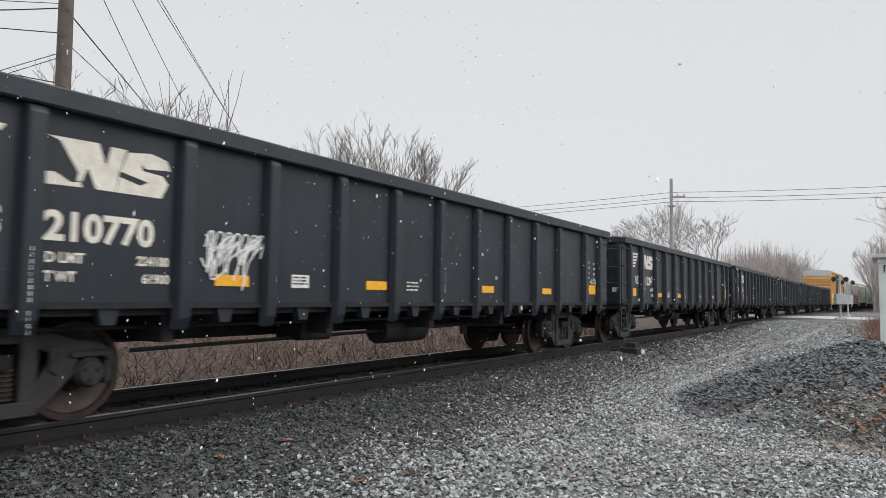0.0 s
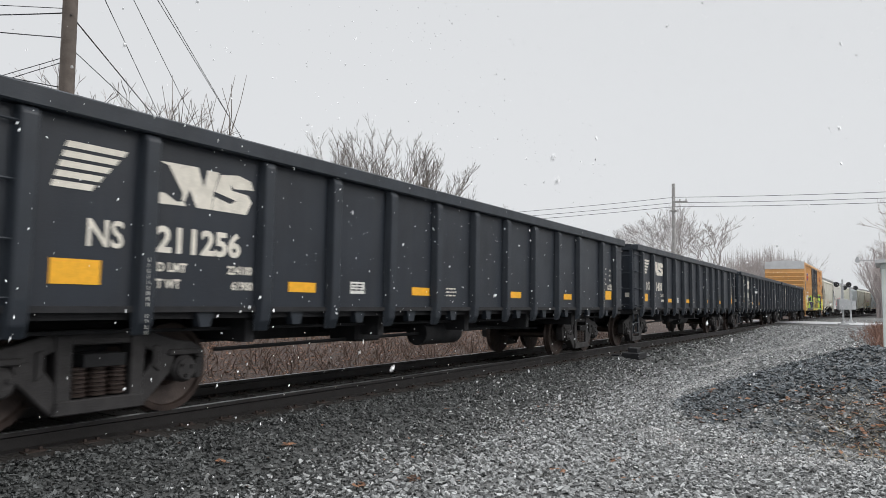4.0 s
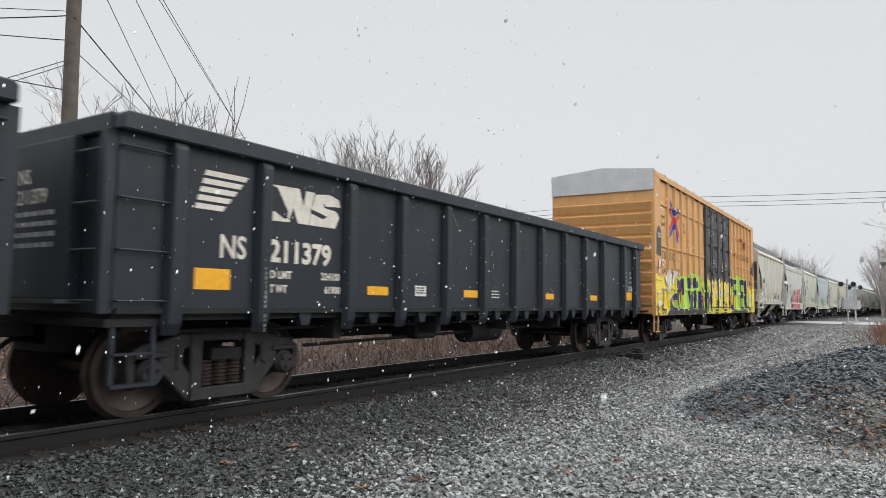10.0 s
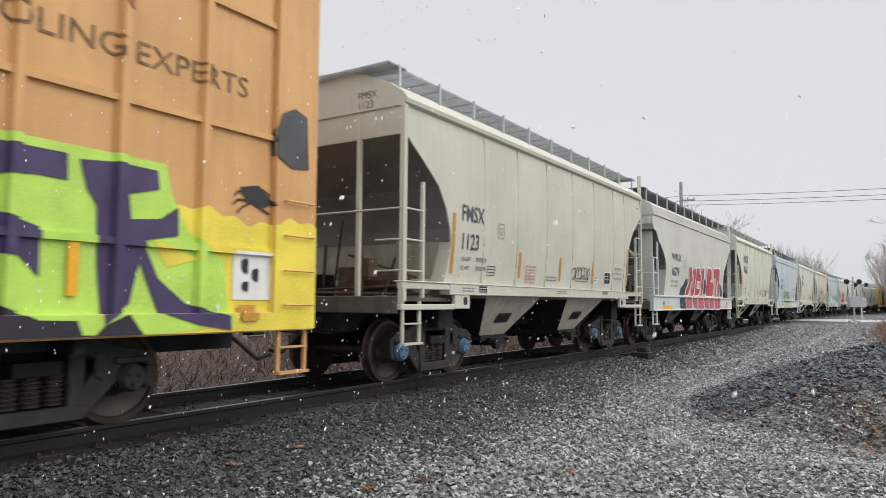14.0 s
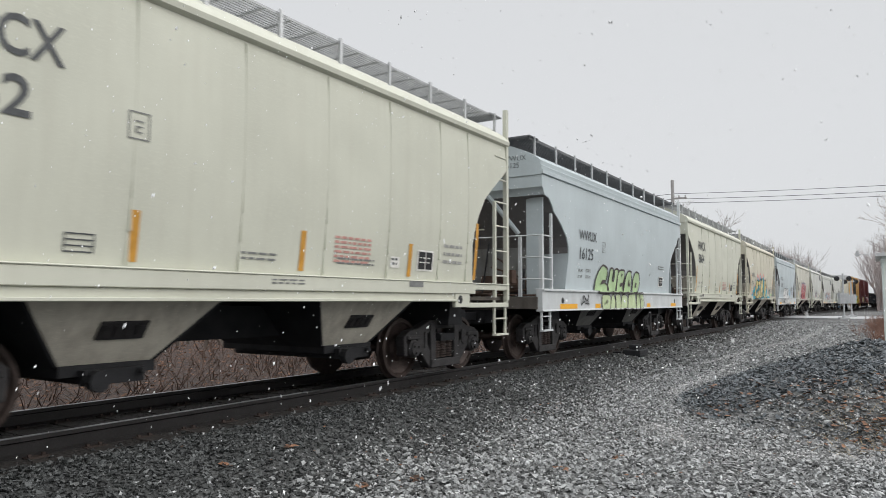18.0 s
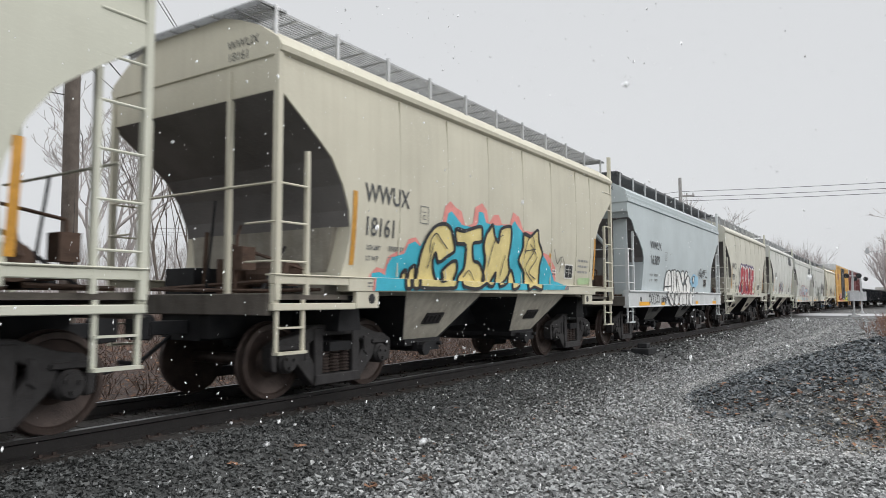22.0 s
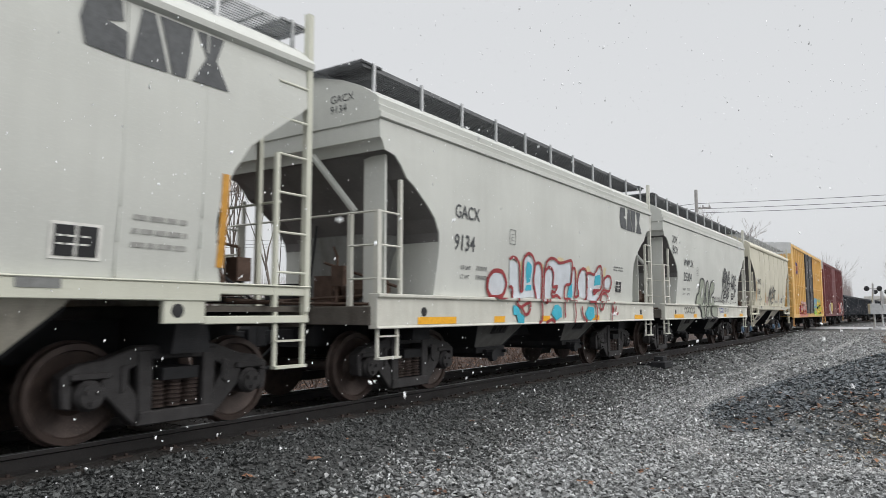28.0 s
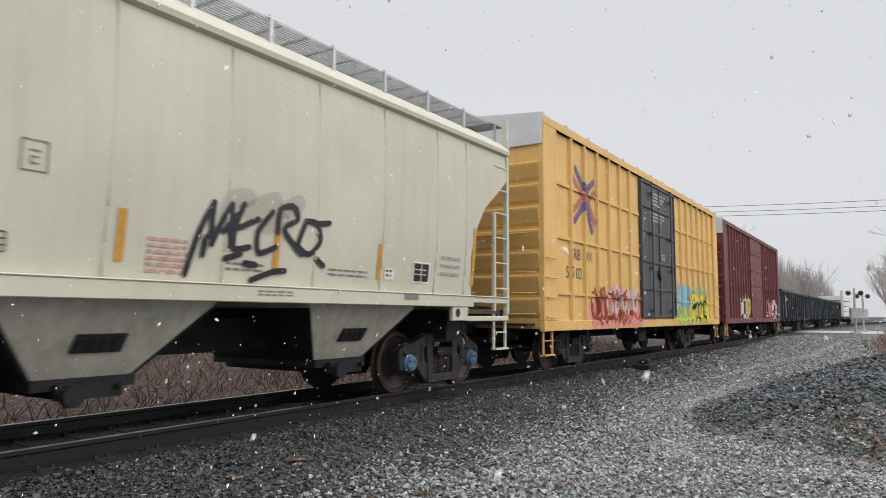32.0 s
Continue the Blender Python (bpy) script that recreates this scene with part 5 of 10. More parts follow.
mural(tbox, None, [(5.58, 1.68), (5.72, 1.77), (5.79, 1.65), (5.84, 1.19), (5.75, 0.92), (5.6, 0.97), (5.56, 1.28)], "g_purple", None, 0, 0.018, "purple wild-style letter")
mural(tbox, None, [(5.83, 2.07), (5.93, 2.19), (6.1, 2.14), (6.17, 1.92), (6.41, 1.76), (6.24, 1.65), (5.92, 1.75)], "g_purple", None, 0, 0.018, "purple wild-style letter")
mural(tbox, None, [(5.9, 1.65), (6.3, 1.53), (6.59, 1.5), (6.63, 1.37), (6.45, 1.29), (6.51, 1.09), (6.32, 0.95), (6.15, 0.95), (6.31, 1.24), (5.97, 1.38)], "g_purple", None, 0, 0.018, "purple wild-style letter")
mural(tbox, None, [(6.92, 1.35), (7.28, 1.31), (7.4, 0.92), (7.14, 0.89), (6.94, 0.89), (7.06, 0.98)], "g_purple", None, 0, 0.018, "purple wild-style letter")
mural(tbox, None, [(4.09, 1.34), (4.29, 1.36), (4.4, 1.23), (4.27, 1.12), (4.1, 1.15)], "g_lime", None, 0, 0.026, "lime gap in a wild-style letter")
mural(tbox, None, [(4.74, 1.62), (4.84, 1.66), (4.88, 1.51), (4.79, 1.43)], "g_lime", None, 0, 0.026, "lime gap in a wild-style letter")
mural(tbox, None, [(4.71, 1.26), (4.83, 1.39), (4.9, 1.19), (4.78, 1.09)], "g_lime", None, 0, 0.026, "lime gap in a wild-style letter")
mural(tbox, None, [(5.86, 1.56), (6.12, 1.48), (5.96, 1.24), (5.87, 1.33)], "g_lime", None, 0, 0.026, "lime gap in a wild-style letter")
mural(tbox, None, [(5.19, 0.89), (5.3, 0.89), (5.5, 0.89), (5.77, 0.89)], "g_lime", None, 0, 0.026, "lime sprayed crescent at the sill")
mural(tbox, None, [(4.46, 0.89), (4.61, 0.89), (4.77, 0.95), (4.74, 0.89), (4.71, 0.89)], "g_lime", None, 0, 0.026, "lime sprayed crescent at the sill")
mural(tbox, None, [(6.71, 0.89), (6.85, 0.94), (7.06, 0.89), (6.92, 0.89)], "g_lime", None, 0, 0.026, "lime sprayed crescent at the sill")
mural(tbox, None, [(2.37, 1.3), (2.47, 1.36), (2.67, 1.34), (2.7, 1.07), (2.49, 1), (2.35, 1.07)], "g_blush", None, 0, 0.026, "pale sprayed eyeball")
mural(tbox, None, [(2.45, 1.27), (2.52, 1.33), (2.63, 1.3), (2.62, 1.18), (2.5, 1.18)], "m_red", None, 0, 0.031, "red sprayed iris")
mural(tbox, None, [(11.27, 2.36), (11.92, 2.42), (12.19, 2.39), (12.88, 2.45), (13.44, 2.53), (13.94, 2.47), (14.77, 2.46), (15.7, 2.45), (15.77, 2.19), (15.95, 1.85), (16.38, 1.59), (16.48, 0.95), (15.75, 0.89), (15.25, 0.89), (15.1, 0.89), (11.32, 0.89), (11.46, 1.08), (11.3, 1.43)], "g_lime", None, 0, 0.008, "lime sprayed background of block letters")
mural(tbox, None, [(11.73, 1.62), (12.03, 1.64), (11.99, 1.33), (11.74, 1.29)], "g_yellow", None, 0, 0.013, "yellow sprayed fill")
mural(tbox, None, [(12.51, 1.6), (12.8, 1.61), (12.81, 1.21), (12.52, 1.17)], "g_yellow", None, 0, 0.013, "yellow sprayed fill")
mural(tbox, None, [(12.78, 2.16), (13, 2.11), (12.95, 1.9), (12.84, 1.89)], "g_yellow", None, 0, 0.013, "yellow sprayed fill")
mural(tbox, None, [(15.57, 1.74), (16.1, 1.59), (15.74, 1.49)], "g_yellow", None, 0, 0.013, "yellow sprayed fill")
mural(tbox, None, [(11.32, 0.91), (12.23, 1.01), (13.47, 0.96), (15.25, 0.89), (15.07, 0.89), (11.32, 0.89)], "g_shadow", None, 0, 0.014, "black-green sprayed shadow")
mural(tbox, None, [(11.5, 2.3), (11.9, 2.39), (11.73, 1.93), (11.7, 1.56), (11.67, 1.2), (12.14, 1.34), (12.18, 1.02), (11.47, 0.99), (11.57, 1.44)], "g_purple", None, 0, 0.018, "purple block letter")
mural(tbox, None, [(12.11, 2.32), (12.88, 2.33), (12.87, 2.15), (12.45, 2.13), (12.44, 1.86), (12.69, 1.87), (12.69, 1.68), (12.44, 1.63), (12.42, 1.33), (12.47, 1.07), (12.32, 1.02), (12.25, 1.65), (12.18, 2.1)], "g_purple", None, 0, 0.018, "purple block letter")
mural(tbox, None, [(13.49, 2.38), (13.68, 2.36), (13.79, 2.26), (13.79, 2.02), (13.66, 2.09), (13.5, 2.15)], "g_purple", None, 0, 0.018, "purple block letter")
mural(tbox, None, [(13.51, 1.83), (13.76, 1.79), (13.89, 1.55), (13.91, 1.16), (13.8, 0.92), (13.56, 0.89), (13.56, 1.02), (13.67, 1.1), (13.67, 1.39), (13.53, 1.5)], "g_purple", None, 0, 0.018, "purple block letter")
mural(tbox, None, [(13.8, 2.41), (14.06, 2.39), (14.79, 2.38), (14.8, 2.16), (14.54, 2.17), (14.23, 2.13), (14.26, 1.86), (14.6, 1.76), (14.61, 1.36), (14.46, 1.52), (14.28, 1.54), (14.28, 1.09), (14.23, 0.89), (14.07, 0.91), (14.07, 1.59), (14.02, 1.86), (13.98, 2.17), (13.83, 2.06)], "g_purple", None, 0, 0.018, "purple block letter")
mural(tbox, None, [(14.89, 2.35), (15.2, 2.38), (15.61, 2.37), (15.64, 2.2), (15.34, 2.12), (15.37, 1.9), (15.65, 1.93), (15.84, 2.06), (15.85, 1.79), (15.49, 1.72), (15.65, 1.39), (15.95, 1.16), (16.43, 1.04), (16.44, 0.9), (16.06, 0.96), (15.66, 1.08), (15.46, 1.53), (15.38, 1.16), (15.13, 0.98), (15.07, 1.48), (15.05, 1.98), (14.96, 2.11)], "g_purple", None, 0, 0.018, "purple block letter")
mural(tbox, None, [(13.57, 0.89), (13.56, 0.89), (13.83, 0.95), (14.26, 0.95), (14.28, 1.16), (14.59, 1.03), (14.89, 1.02), (14.94, 0.89)], "g_shadow", None, 0, 0.024, "black-green sprayed shadow")
mural(tbox, None, [(15.04, 0.89), (15.13, 0.98), (15.34, 1.07), (15.48, 0.89), (15.39, 0.89)], "g_shadow", None, 0, 0.024, "black-green sprayed shadow")
mural(tbox, None, [(13.52, 1.61), (13.77, 1.66), (13.89, 1.43), (13.88, 1.16), (13.72, 0.93), (13.67, 1.39), (13.53, 1.5)], "g_shadow", None, 0, 0.024, "black sprayed shading")
mural(tbox, None, [(16.96, 2.96), (17.06, 3.24), (17.24, 3.33), (17.43, 3.27), (17.47, 2.68), (17.22, 2.65), (16.97, 2.77)], "doorblack", None, 0, 0.014, "black sprayed tombstone shape")
mural(tbox, None, [(16.56, 2.36), (16.81, 2.41), (17.01, 2.25), (16.88, 2.17), (16.64, 2.24)], "g_black", None, 0, 0.014, "black sprayed insect body")
mural(tbox, None, [(11.02, 1.14), (10.97, 1.53), (11.07, 1.75), (11.29, 1.71), (11.41, 1.43), (11.38, 1.14)], "g_rust", None, 0, 0.014, "rust-red sprayed ball")
for k in range(6):
    paint("graffiti", blob(0.35, 0.16, "g_yellow" if k % 2 else "g_white", 140 + k, 7), tbox, 0.3 + 0.33 * k, 1.15 + 0.21 * (k % 3), 1.618, label="sprayed dab")
for yy, zz, m in ((0.12, 1.10, "g_white"), (0.14, 1.02, "g_red"), (2.46, 1.10, "g_white"), (2.56, 1.16, "m_red"), (0.86, 2.36, "g_white"), (0.92, 2.41, "m_red"), (1.85, 1.22, "g_pink")):
    big = m in ("g_white", "g_pink")
    paint("graffiti", blob(0.22 if big else 0.11, 0.20 if big else 0.10, m, int(yy * 100), 6), tbox, yy, zz, 1.645 + 0.004 * (not big), label="sprayed spot")
paint("graffiti", plate(0.50, 0.50, "g_white"), tbox, 16.50, 1.20, 1.618, label="white sprayed face panel")
for y, z, tall in ((16.60, 1.46, 0.18), (16.74, 1.38, 0.16), (16.61, 1.28, 0.12)):
    paint("graffiti", blob(0.09, tall, "g_black", 95, 5), tbox, y, z, 1.626, label="black sprayed brush dab")
for dy, dz in ((-0.16, 0.05), (-0.18, -0.04), (-0.12, -0.12), (0.30, 0.10), (0.34, 0.0), (0.30, -0.10)):
    paint("graffiti", rounded([[(0.06, 0), (dy * 0.6, dz + 0.05), (dy, dz)]], 0.022, "g_black"), tbox, 16.66, 2.22, 1.618, label="black sprayed insect leg")
paint("reflector", plate(0.09, 0.44, "yellow"), tbox, 14.82, 1.22, 1.640, label="yellow reflective strip")
paint("notice", plate(0.22, 0.16, "amber_tape"), tbox, 16.56, 0.99, 1.640, label="small amber notice on the sill")
mural(tbox, None, [(1.2, 2.05), (1.39, 2.08), (1.48, 2.26), (1.63, 2.3), (1.75, 2.18), (2.01, 2.13), (1.95, 2.01), (1.86, 1.96), (1.95, 1.79), (1.67, 1.77), (1.57, 1.58), (1.44, 1.59), (1.46, 1.78), (1.29, 1.89)], "g_white", None, 0, 0.030, "white sprayed ghost flower")
mural(tbox, None, [(2.07, 1.85), (2.06, 1.94), (2.29, 2.25), (2.46, 2.21), (2.3, 2.02), (2.2, 1.84)], "g_white", None, 0, 0.030, "white sprayed petal")
mural(tbox, None, [(1.56, 1.96), (1.59, 2.1), (1.65, 2.14), (1.64, 1.97)], "g_black", None, 0, 0.036, "black sprayed eye")
mural(tbox, None, [(1.7, 1.97), (1.71, 2.05), (1.75, 2.04), (1.75, 1.97)], "g_black", None, 0, 0.036, "black sprayed eye")
mural(tbox, None, [(0.22, 2.12), (0.28, 2.31), (0.34, 2.52), (0.5, 2.51), (0.43, 2.36), (0.32, 2.09)], "g_white", None, 0, 0.030, "white sprayed leaf shape")
mural(tbox, None, [(0.16, 1.39), (0.17, 1.52), (0.31, 1.59), (0.45, 1.56), (0.32, 1.46), (0.24, 1.37)], "g_white", None, 0, 0.030, "white sprayed leaf shape")
mural(tbox, None, [(0.18, 0.89), (0.19, 1.06), (0.27, 1.12), (0.34, 1.01), (0.33, 0.94)], "g_white", None, 0, 0.030, "white sprayed cone")
mural(tbox, None, [(0.18, 0.89), (0.18, 0.95), (0.34, 0.94), (0.33, 0.88)], "g_rust", None, 0, 0.036, "red foot of a sprayed cone")
for y, w in ((1.95, 1.3), (3.3, 1.2), (4.55, 1.1), (5.7, 0.9)):
    mural(tbox, None, [(y, 0.89), (y + w, 0.89), (y + w * 0.95, 1.06), (y + w * 0.7, 1.12), (y + w * 0.45, 1.0), (y + w * 0.2, 1.15), (y, 1.04)], "g_shadow", None, 0, 0.024, "black-purple sprayed shadow")
paint("graffiti", rounded([[(0.28, 0.14), (0.36, 0.16)], [(0.30, 0.18), (0.34, 0.12)], [(0.24, 0.16), (0.14, 0.26), (0.05, 0.14)], [(0.24, 0.12), (0.12, 0.14), (0.06, 0.02)], [(0.28, 0.10), (0.22, 0.0)], [(0.38, 0.16), (0.48, 0.27), (0.57, 0.14)], [(0.38, 0.12), (0.48, 0.15), (0.54, 0.02)], [(0.35, 0.10), (0.40, 0.0)], [(0.26, 0.20), (0.24, 0.30), (0.32, 0.30), (0.33, 0.20)]], 0.042, "g_black"), tbox, 0.55, 0.92, 1.616, label="black sprayed insect figure")


def door_paint(lines, width, material, y, z, lift=0.0, label="small sprayed figure"):
    paint("graffiti", rounded(lines, width, material), tbox, y, z, 1.642, lift=lift, label=label)


paint("graffiti", blob(0.44, 0.54, "g_white", 31, 4), tbox, 7.27, 1.31, 1.642, lift=0.0, label="white sprayed ghost face")
for k in range(2):
    door_paint([[(0, 0), (0.02, 0.12)]], 0.07, "g_black", 7.36 + 0.13 * k, 1.56, 0.008, "black sprayed eye")
door_paint([[(0, 0), (0.03, 0.02)]], 0.09, "g_black", 7.44, 1.43, 0.008, "black sprayed mouth")
door_paint([[(0.0, 1.0), (0.02, 0.5), (0.10, 0.1)], [(0.10, 0.5), (0.30, 0.45), (0.36, 0.62)], [(0.05, 0.3), (0.22, 0.2)]], 0.17, "g_white", 8.90, 1.16, 0.002, "white sprayed figure")
door_paint([[(0.05, 0.65), (0.08, 0.2)], [(0.02, 0.45), (0.12, 0.5)]], 0.05, "g_black", 8.93, 1.24, 0.012)
door_paint([[(0, 0.4), (0.05, 0.2), (0.02, 0.0)]], 0.09, "g_amber", 9.18, 1.88, 0.004, "orange sprayed streak")
door_paint([[(0, 0.5), (0.20, 0.42), (0.16, 0.10)], [(0.05, 0.2), (0.28, 0.05)]], 0.15, "g_red", 10.90, 1.18, 0.004, "red sprayed patch")
door_paint([[(0, 0), (0.15, -0.16)], [(0.02, -0.15), (0.14, 0.0)]], 0.035, "g_black", 8.20, 1.46, 0.006, "black sprayed cross")
for yy in (8.26, 9.96):
    door_paint([[(0.0, 0.0), (0.04, 0.28), (0.20, 0.36), (0.32, 0.20), (0.30, 0.0)], [(0.02, 0.02), (0.30, 0.06)], [(0.08, 0.22), (0.26, 0.14)]], 0.17, "g_black", yy, 0.92, 0.006, "black sprayed figure at the sill")
    door_paint([[(0, 0), (0.10, 0.02)]], 0.05, "g_white", yy + 0.10, 1.06, 0.020)
for k, (yy, zz, m) in enumerate(((6.86, 1.86, "g_red"), (7.62, 1.98, "g_white"), (7.66, 1.94, "g_red"), (9.72, 1.72, "g_red"), (10.60, 1.82, "g_white"), (10.62, 1.68, "g_pink"), (8.12, 2.06, "g_white"), (9.86, 1.90, "g_white"))):
    door_paint([[(0, 0), (0.08, 0.03)], [(0.02, -0.06), (0.09, -0.05)]], 0.09, m, yy, zz, 0.004 + 0.003 * (k % 3), "sprayed spot")
for k, (yy, zz, ww) in enumerate(((8.0, 1.45, 0.3), (8.1, 1.86, 0.4), (10.2, 1.50, 0.4))):
    door_paint(scrawl(ww, 0.26, 310 + k, 4), 0.05, "g_pale", yy, zz, 0.004, "pale sprayed scrawl")
for yy in (7.58, 9.94):
    door_paint(scrawl(0.42, 0.20, int(yy * 10), 5), 0.022, "stencil_grey", yy, 2.18, 0.004, "white sprayed initials on the door")
for yy, hh in ((6.80, 0.24), (8.16, 0.15), (10.05, 0.12)):
    door_paint([[(0, 0), (0.03, hh)], [(-0.06, 0), (-0.04, hh * 0.5)]], 0.06, "g_yellow", yy, 2.08, 0.002, "yellow sprayed tip")
for m, wd, lift, lns in (("g_lime", 0.30, 0.0, [[(0.0, 0.0), (0.1, 0.5), (0.0, 1.0)], [(0.15, 0.85), (0.40, 0.35), (0.62, 0.0)], [(0.1, 0.1), (0.5, 0.02)]]), ("g_purple", 0.22, 0.010, [[(0.0, 0.05), (0.10, 0.42), (0.0, 0.55)], [(0.22, 0.62), (0.42, 0.30), (0.58, 0.02)]]), ("g_white", 0.08, 0.020, [[(0.08, 0.5), (0.22, 0.66)], [(0.02, 0.85), (0.06, 0.98)]])):
    door_paint(lns, wd, m, 6.80, 1.02, lift, "lime and purple sprayed letter end")
for k in range(5):
    def f_ridge(bm):
        box(bm, 0, 0.05, 0, 4.5, 0, 0.035)
    part("sill_ridge", shape("yridge", f_ridge, "g_yellow"), tbox, (1.60, 6.70, 0.93 + 0.115 * k), "yellow-sprayed pressed ridge under the doors")
paint("notice", plate(0.24, 0.18, "yellow"), tbox, 9.58, 2.74, 1.612, label="orange door notice")
paint("notice", plate(0.24, 0.20, "white"), tbox, 9.58, 2.53, 1.612, label="white door notice")
paint("notice", plate(0.11, 0.08, "white"), tbox, 8.53, 2.64, 1.612, label="small white door notice")
paint("graffiti", rounded(scrawl(0.45, 0.24, 320, 5), 0.028, "g_white"), tbox, 5.86, 2.30, 1.56, label="white sprayed initials")
for y in (1.04, 3.07, 6.35):
    paint("reflector", plate(0.11, 0.42, "yellow"), tbox, y, 1.25, 1.640, label="yellow reflective strip")
paint("frame_mark", ribbon([[(0, 0), (0.22, 0), (0.22, 0.24), (0, 0.24), (0, 0)]], 0.012, "darktext"), tbox, 2.80, 2.60, 1.545)
paint("graffiti", patch([(0, 0.02), (0.48, 0.0), (0.5, 0.55), (0.46, 0.72), (0.36, 0.84), (0.25, 0.88), (0.13, 0.84), (0.04, 0.72), (0.0, 0.55)], "doorblack"), tbox, 0.15, 2.62, 1.612, label="black sprayed tombstone shape")
paint("graffiti", rounded(scrawl(0.28, 0.16, 55, 4), 0.022, "g_white"), tbox, 0.24, 3.14, 1.622)
x_mark(tbox, 1.86, 3.28, 1.10, 1.545)
paint("reporting_mark", lettering("TB", 0.34, "darktext", wide=1.05, space=1.15), tbox, 0.96, 2.57, 1.545)
paint("reporting_mark", lettering("OX", 0.34, "darktext", wide=1.05, space=1.15), tbox, 1.77, 2.57, 1.545)
for yy, s in ((0.99, "64"), (1.84, "13"), (2.70, "07")):
    paint("car_number", lettering(s, 0.33, "darktext", wide=1.05, space=1.1), tbox, yy, 2.11, 1.545)
paint("slogan", lettering("next\nload", 0.22, "darktext", wide=1.1), tbox, 0.91, 3.79, 1.545)
paint("slogan", lettering("any\nroad", 0.22, "darktext", wide=1.1), tbox, 3.40, 3.79, 1.545)
paint("owner_mark", patch([(0, 0.44), (0, 0.58), (1.2, 0.58), (1.42, 0.34), (1.64, 0.58), (1.66, 0.02), (1.45, 0.24), (1.2, 0.02), (1.1, 0.2), (1.1, 0.44), (0.9, 0.44), (0.9, 0.02), (0.74, 0.02), (0.74, 0.44), (0.42, 0.44), (0.42, 0.02), (0.26, 0.02), (0.26, 0.44)], "fadered"), tbox, 13.65, 3.70, 1.545, label="faded red owner mark")
paint("slogan", lettering("RAILCAR POOLING EXPERTS", 0.30, "fadetext", wide=1.12), tbox, 12.33, 3.31, 1.545)

L2 = 15.6
ribs2 = [0.66 + 0.77 * i for i in range(1, 7)] + [L2 - 0.66 - 0.77 * i for i in range(1, 7)]
box2 = boxcar(263.18, L2, 5.12, "amber", [(6.08, 9.54)], ribs2, (1.62, 2.75, 3.85), "faded yellow boxcar with a black door and patchy graffiti", end_ribs=7)
RIBBED[box2.name] = (ribs2, (1.62, 2.75, 3.85), 0.87, L2, 6.08, 9.54)
plug_door(box2, 6.11, 9.51, 1.12, 4.86)
x_mark(box2, 1.6, 3.10, 1.22, 1.545, "f_red", "f_blue")
paint("reporting_mark", lettering("RB  OX", 0.34, "darktext"), box2, 1.6, 2.35, 1.545)
paint("car_number", lettering("57  02", 0.34, "darktext"), box2, 1.2, 1.95, 1.545)
for k, (yy, zz, ww, hh, m, wd) in enumerate(((2.5, 0.92, 3.6, 0.62, "g_pink", 0.20), (2.7, 1.0, 3.4, 0.80, "fadered", 0.10), (3.6, 1.2, 2.2, 0.72, "g_blush", 0.12), (2.6, 0.95, 2.4, 0.9, "g_maroon", 0.04), (9.7, 0.95, 4.4, 0.70, "g_lime", 0.16), (9.8, 1.1, 4.2, 1.1, "g_green", 0.10), (9.9, 1.4, 1.2, 0.8, "g_sky", 0.10), (11.6, 0.95, 2.4, 0.95, "g_yellow", 0.12), (11.8, 1.0, 1.9, 0.7, "g_black", 0.05))):
    paint("graffiti", rounded(scrawl(ww, hh, 60 + k, 8), wd, m), box2, yy, zz, 1.606, lift=0.004 + 0.003 * k, label="weathered sprayed scrawl")

L3 = 15.5
ribs3 = [0.66 + 0.62 * i for i in range(1, 9)] + [L3 - 0.66 - 0.62 * i for i in range(1, 9)]
box3 = boxcar(280.05, L3, 5.10, "maroon", [(6.1, 8.9)], ribs3, (), "oxide-red boxcar with vertical side ribs and sprayed tags", end_ribs=7, silver_top=True)
RIBBED[box3.name] = (ribs3, (), 0.87, L3, 6.1, 8.9)
for k in range(2):
    def f_rdoor(bm):
        box(bm, 0, 0.06, 0.0, 1.36, 0, 3.75)

    def f_rrail(bm):
        box(bm, 0.06, 0.09, 0.0, 1.36, 0, 0.06)
    rd = part("door", shape("rdoor", f_rdoor, "maroon"), box3, (1.54, 6.12 + 1.39 * k, 1.1), "oxide-red sliding door")
    for z in (0.1, 0.8, 1.5, 2.2, 3.0):
        part("door_rail", shape("rrail", f_rrail, "maroon"), rd, (0, 0, z))
for k, (yy, ww, m) in enumerate(((3.2, 1.6, "g_white"), (4.6, 1.0, "g_pale"), (11.0, 2.0, "g_pink"), (12.6, 1.6, "g_white"))):
    paint("graffiti", ribbon(scrawl(ww, 1.1, 80 + k, 6), 0.07, m), box3, yy, 1.0, 1.614, lift=0.003 * k, label="white sprayed tag")


# ---- covered hoppers ----
def profile(rows):
    zs = [r[0] for r in rows]
    ws = [r[1] for r in rows]
    return lambda z: float(np.interp(z, zs, ws))


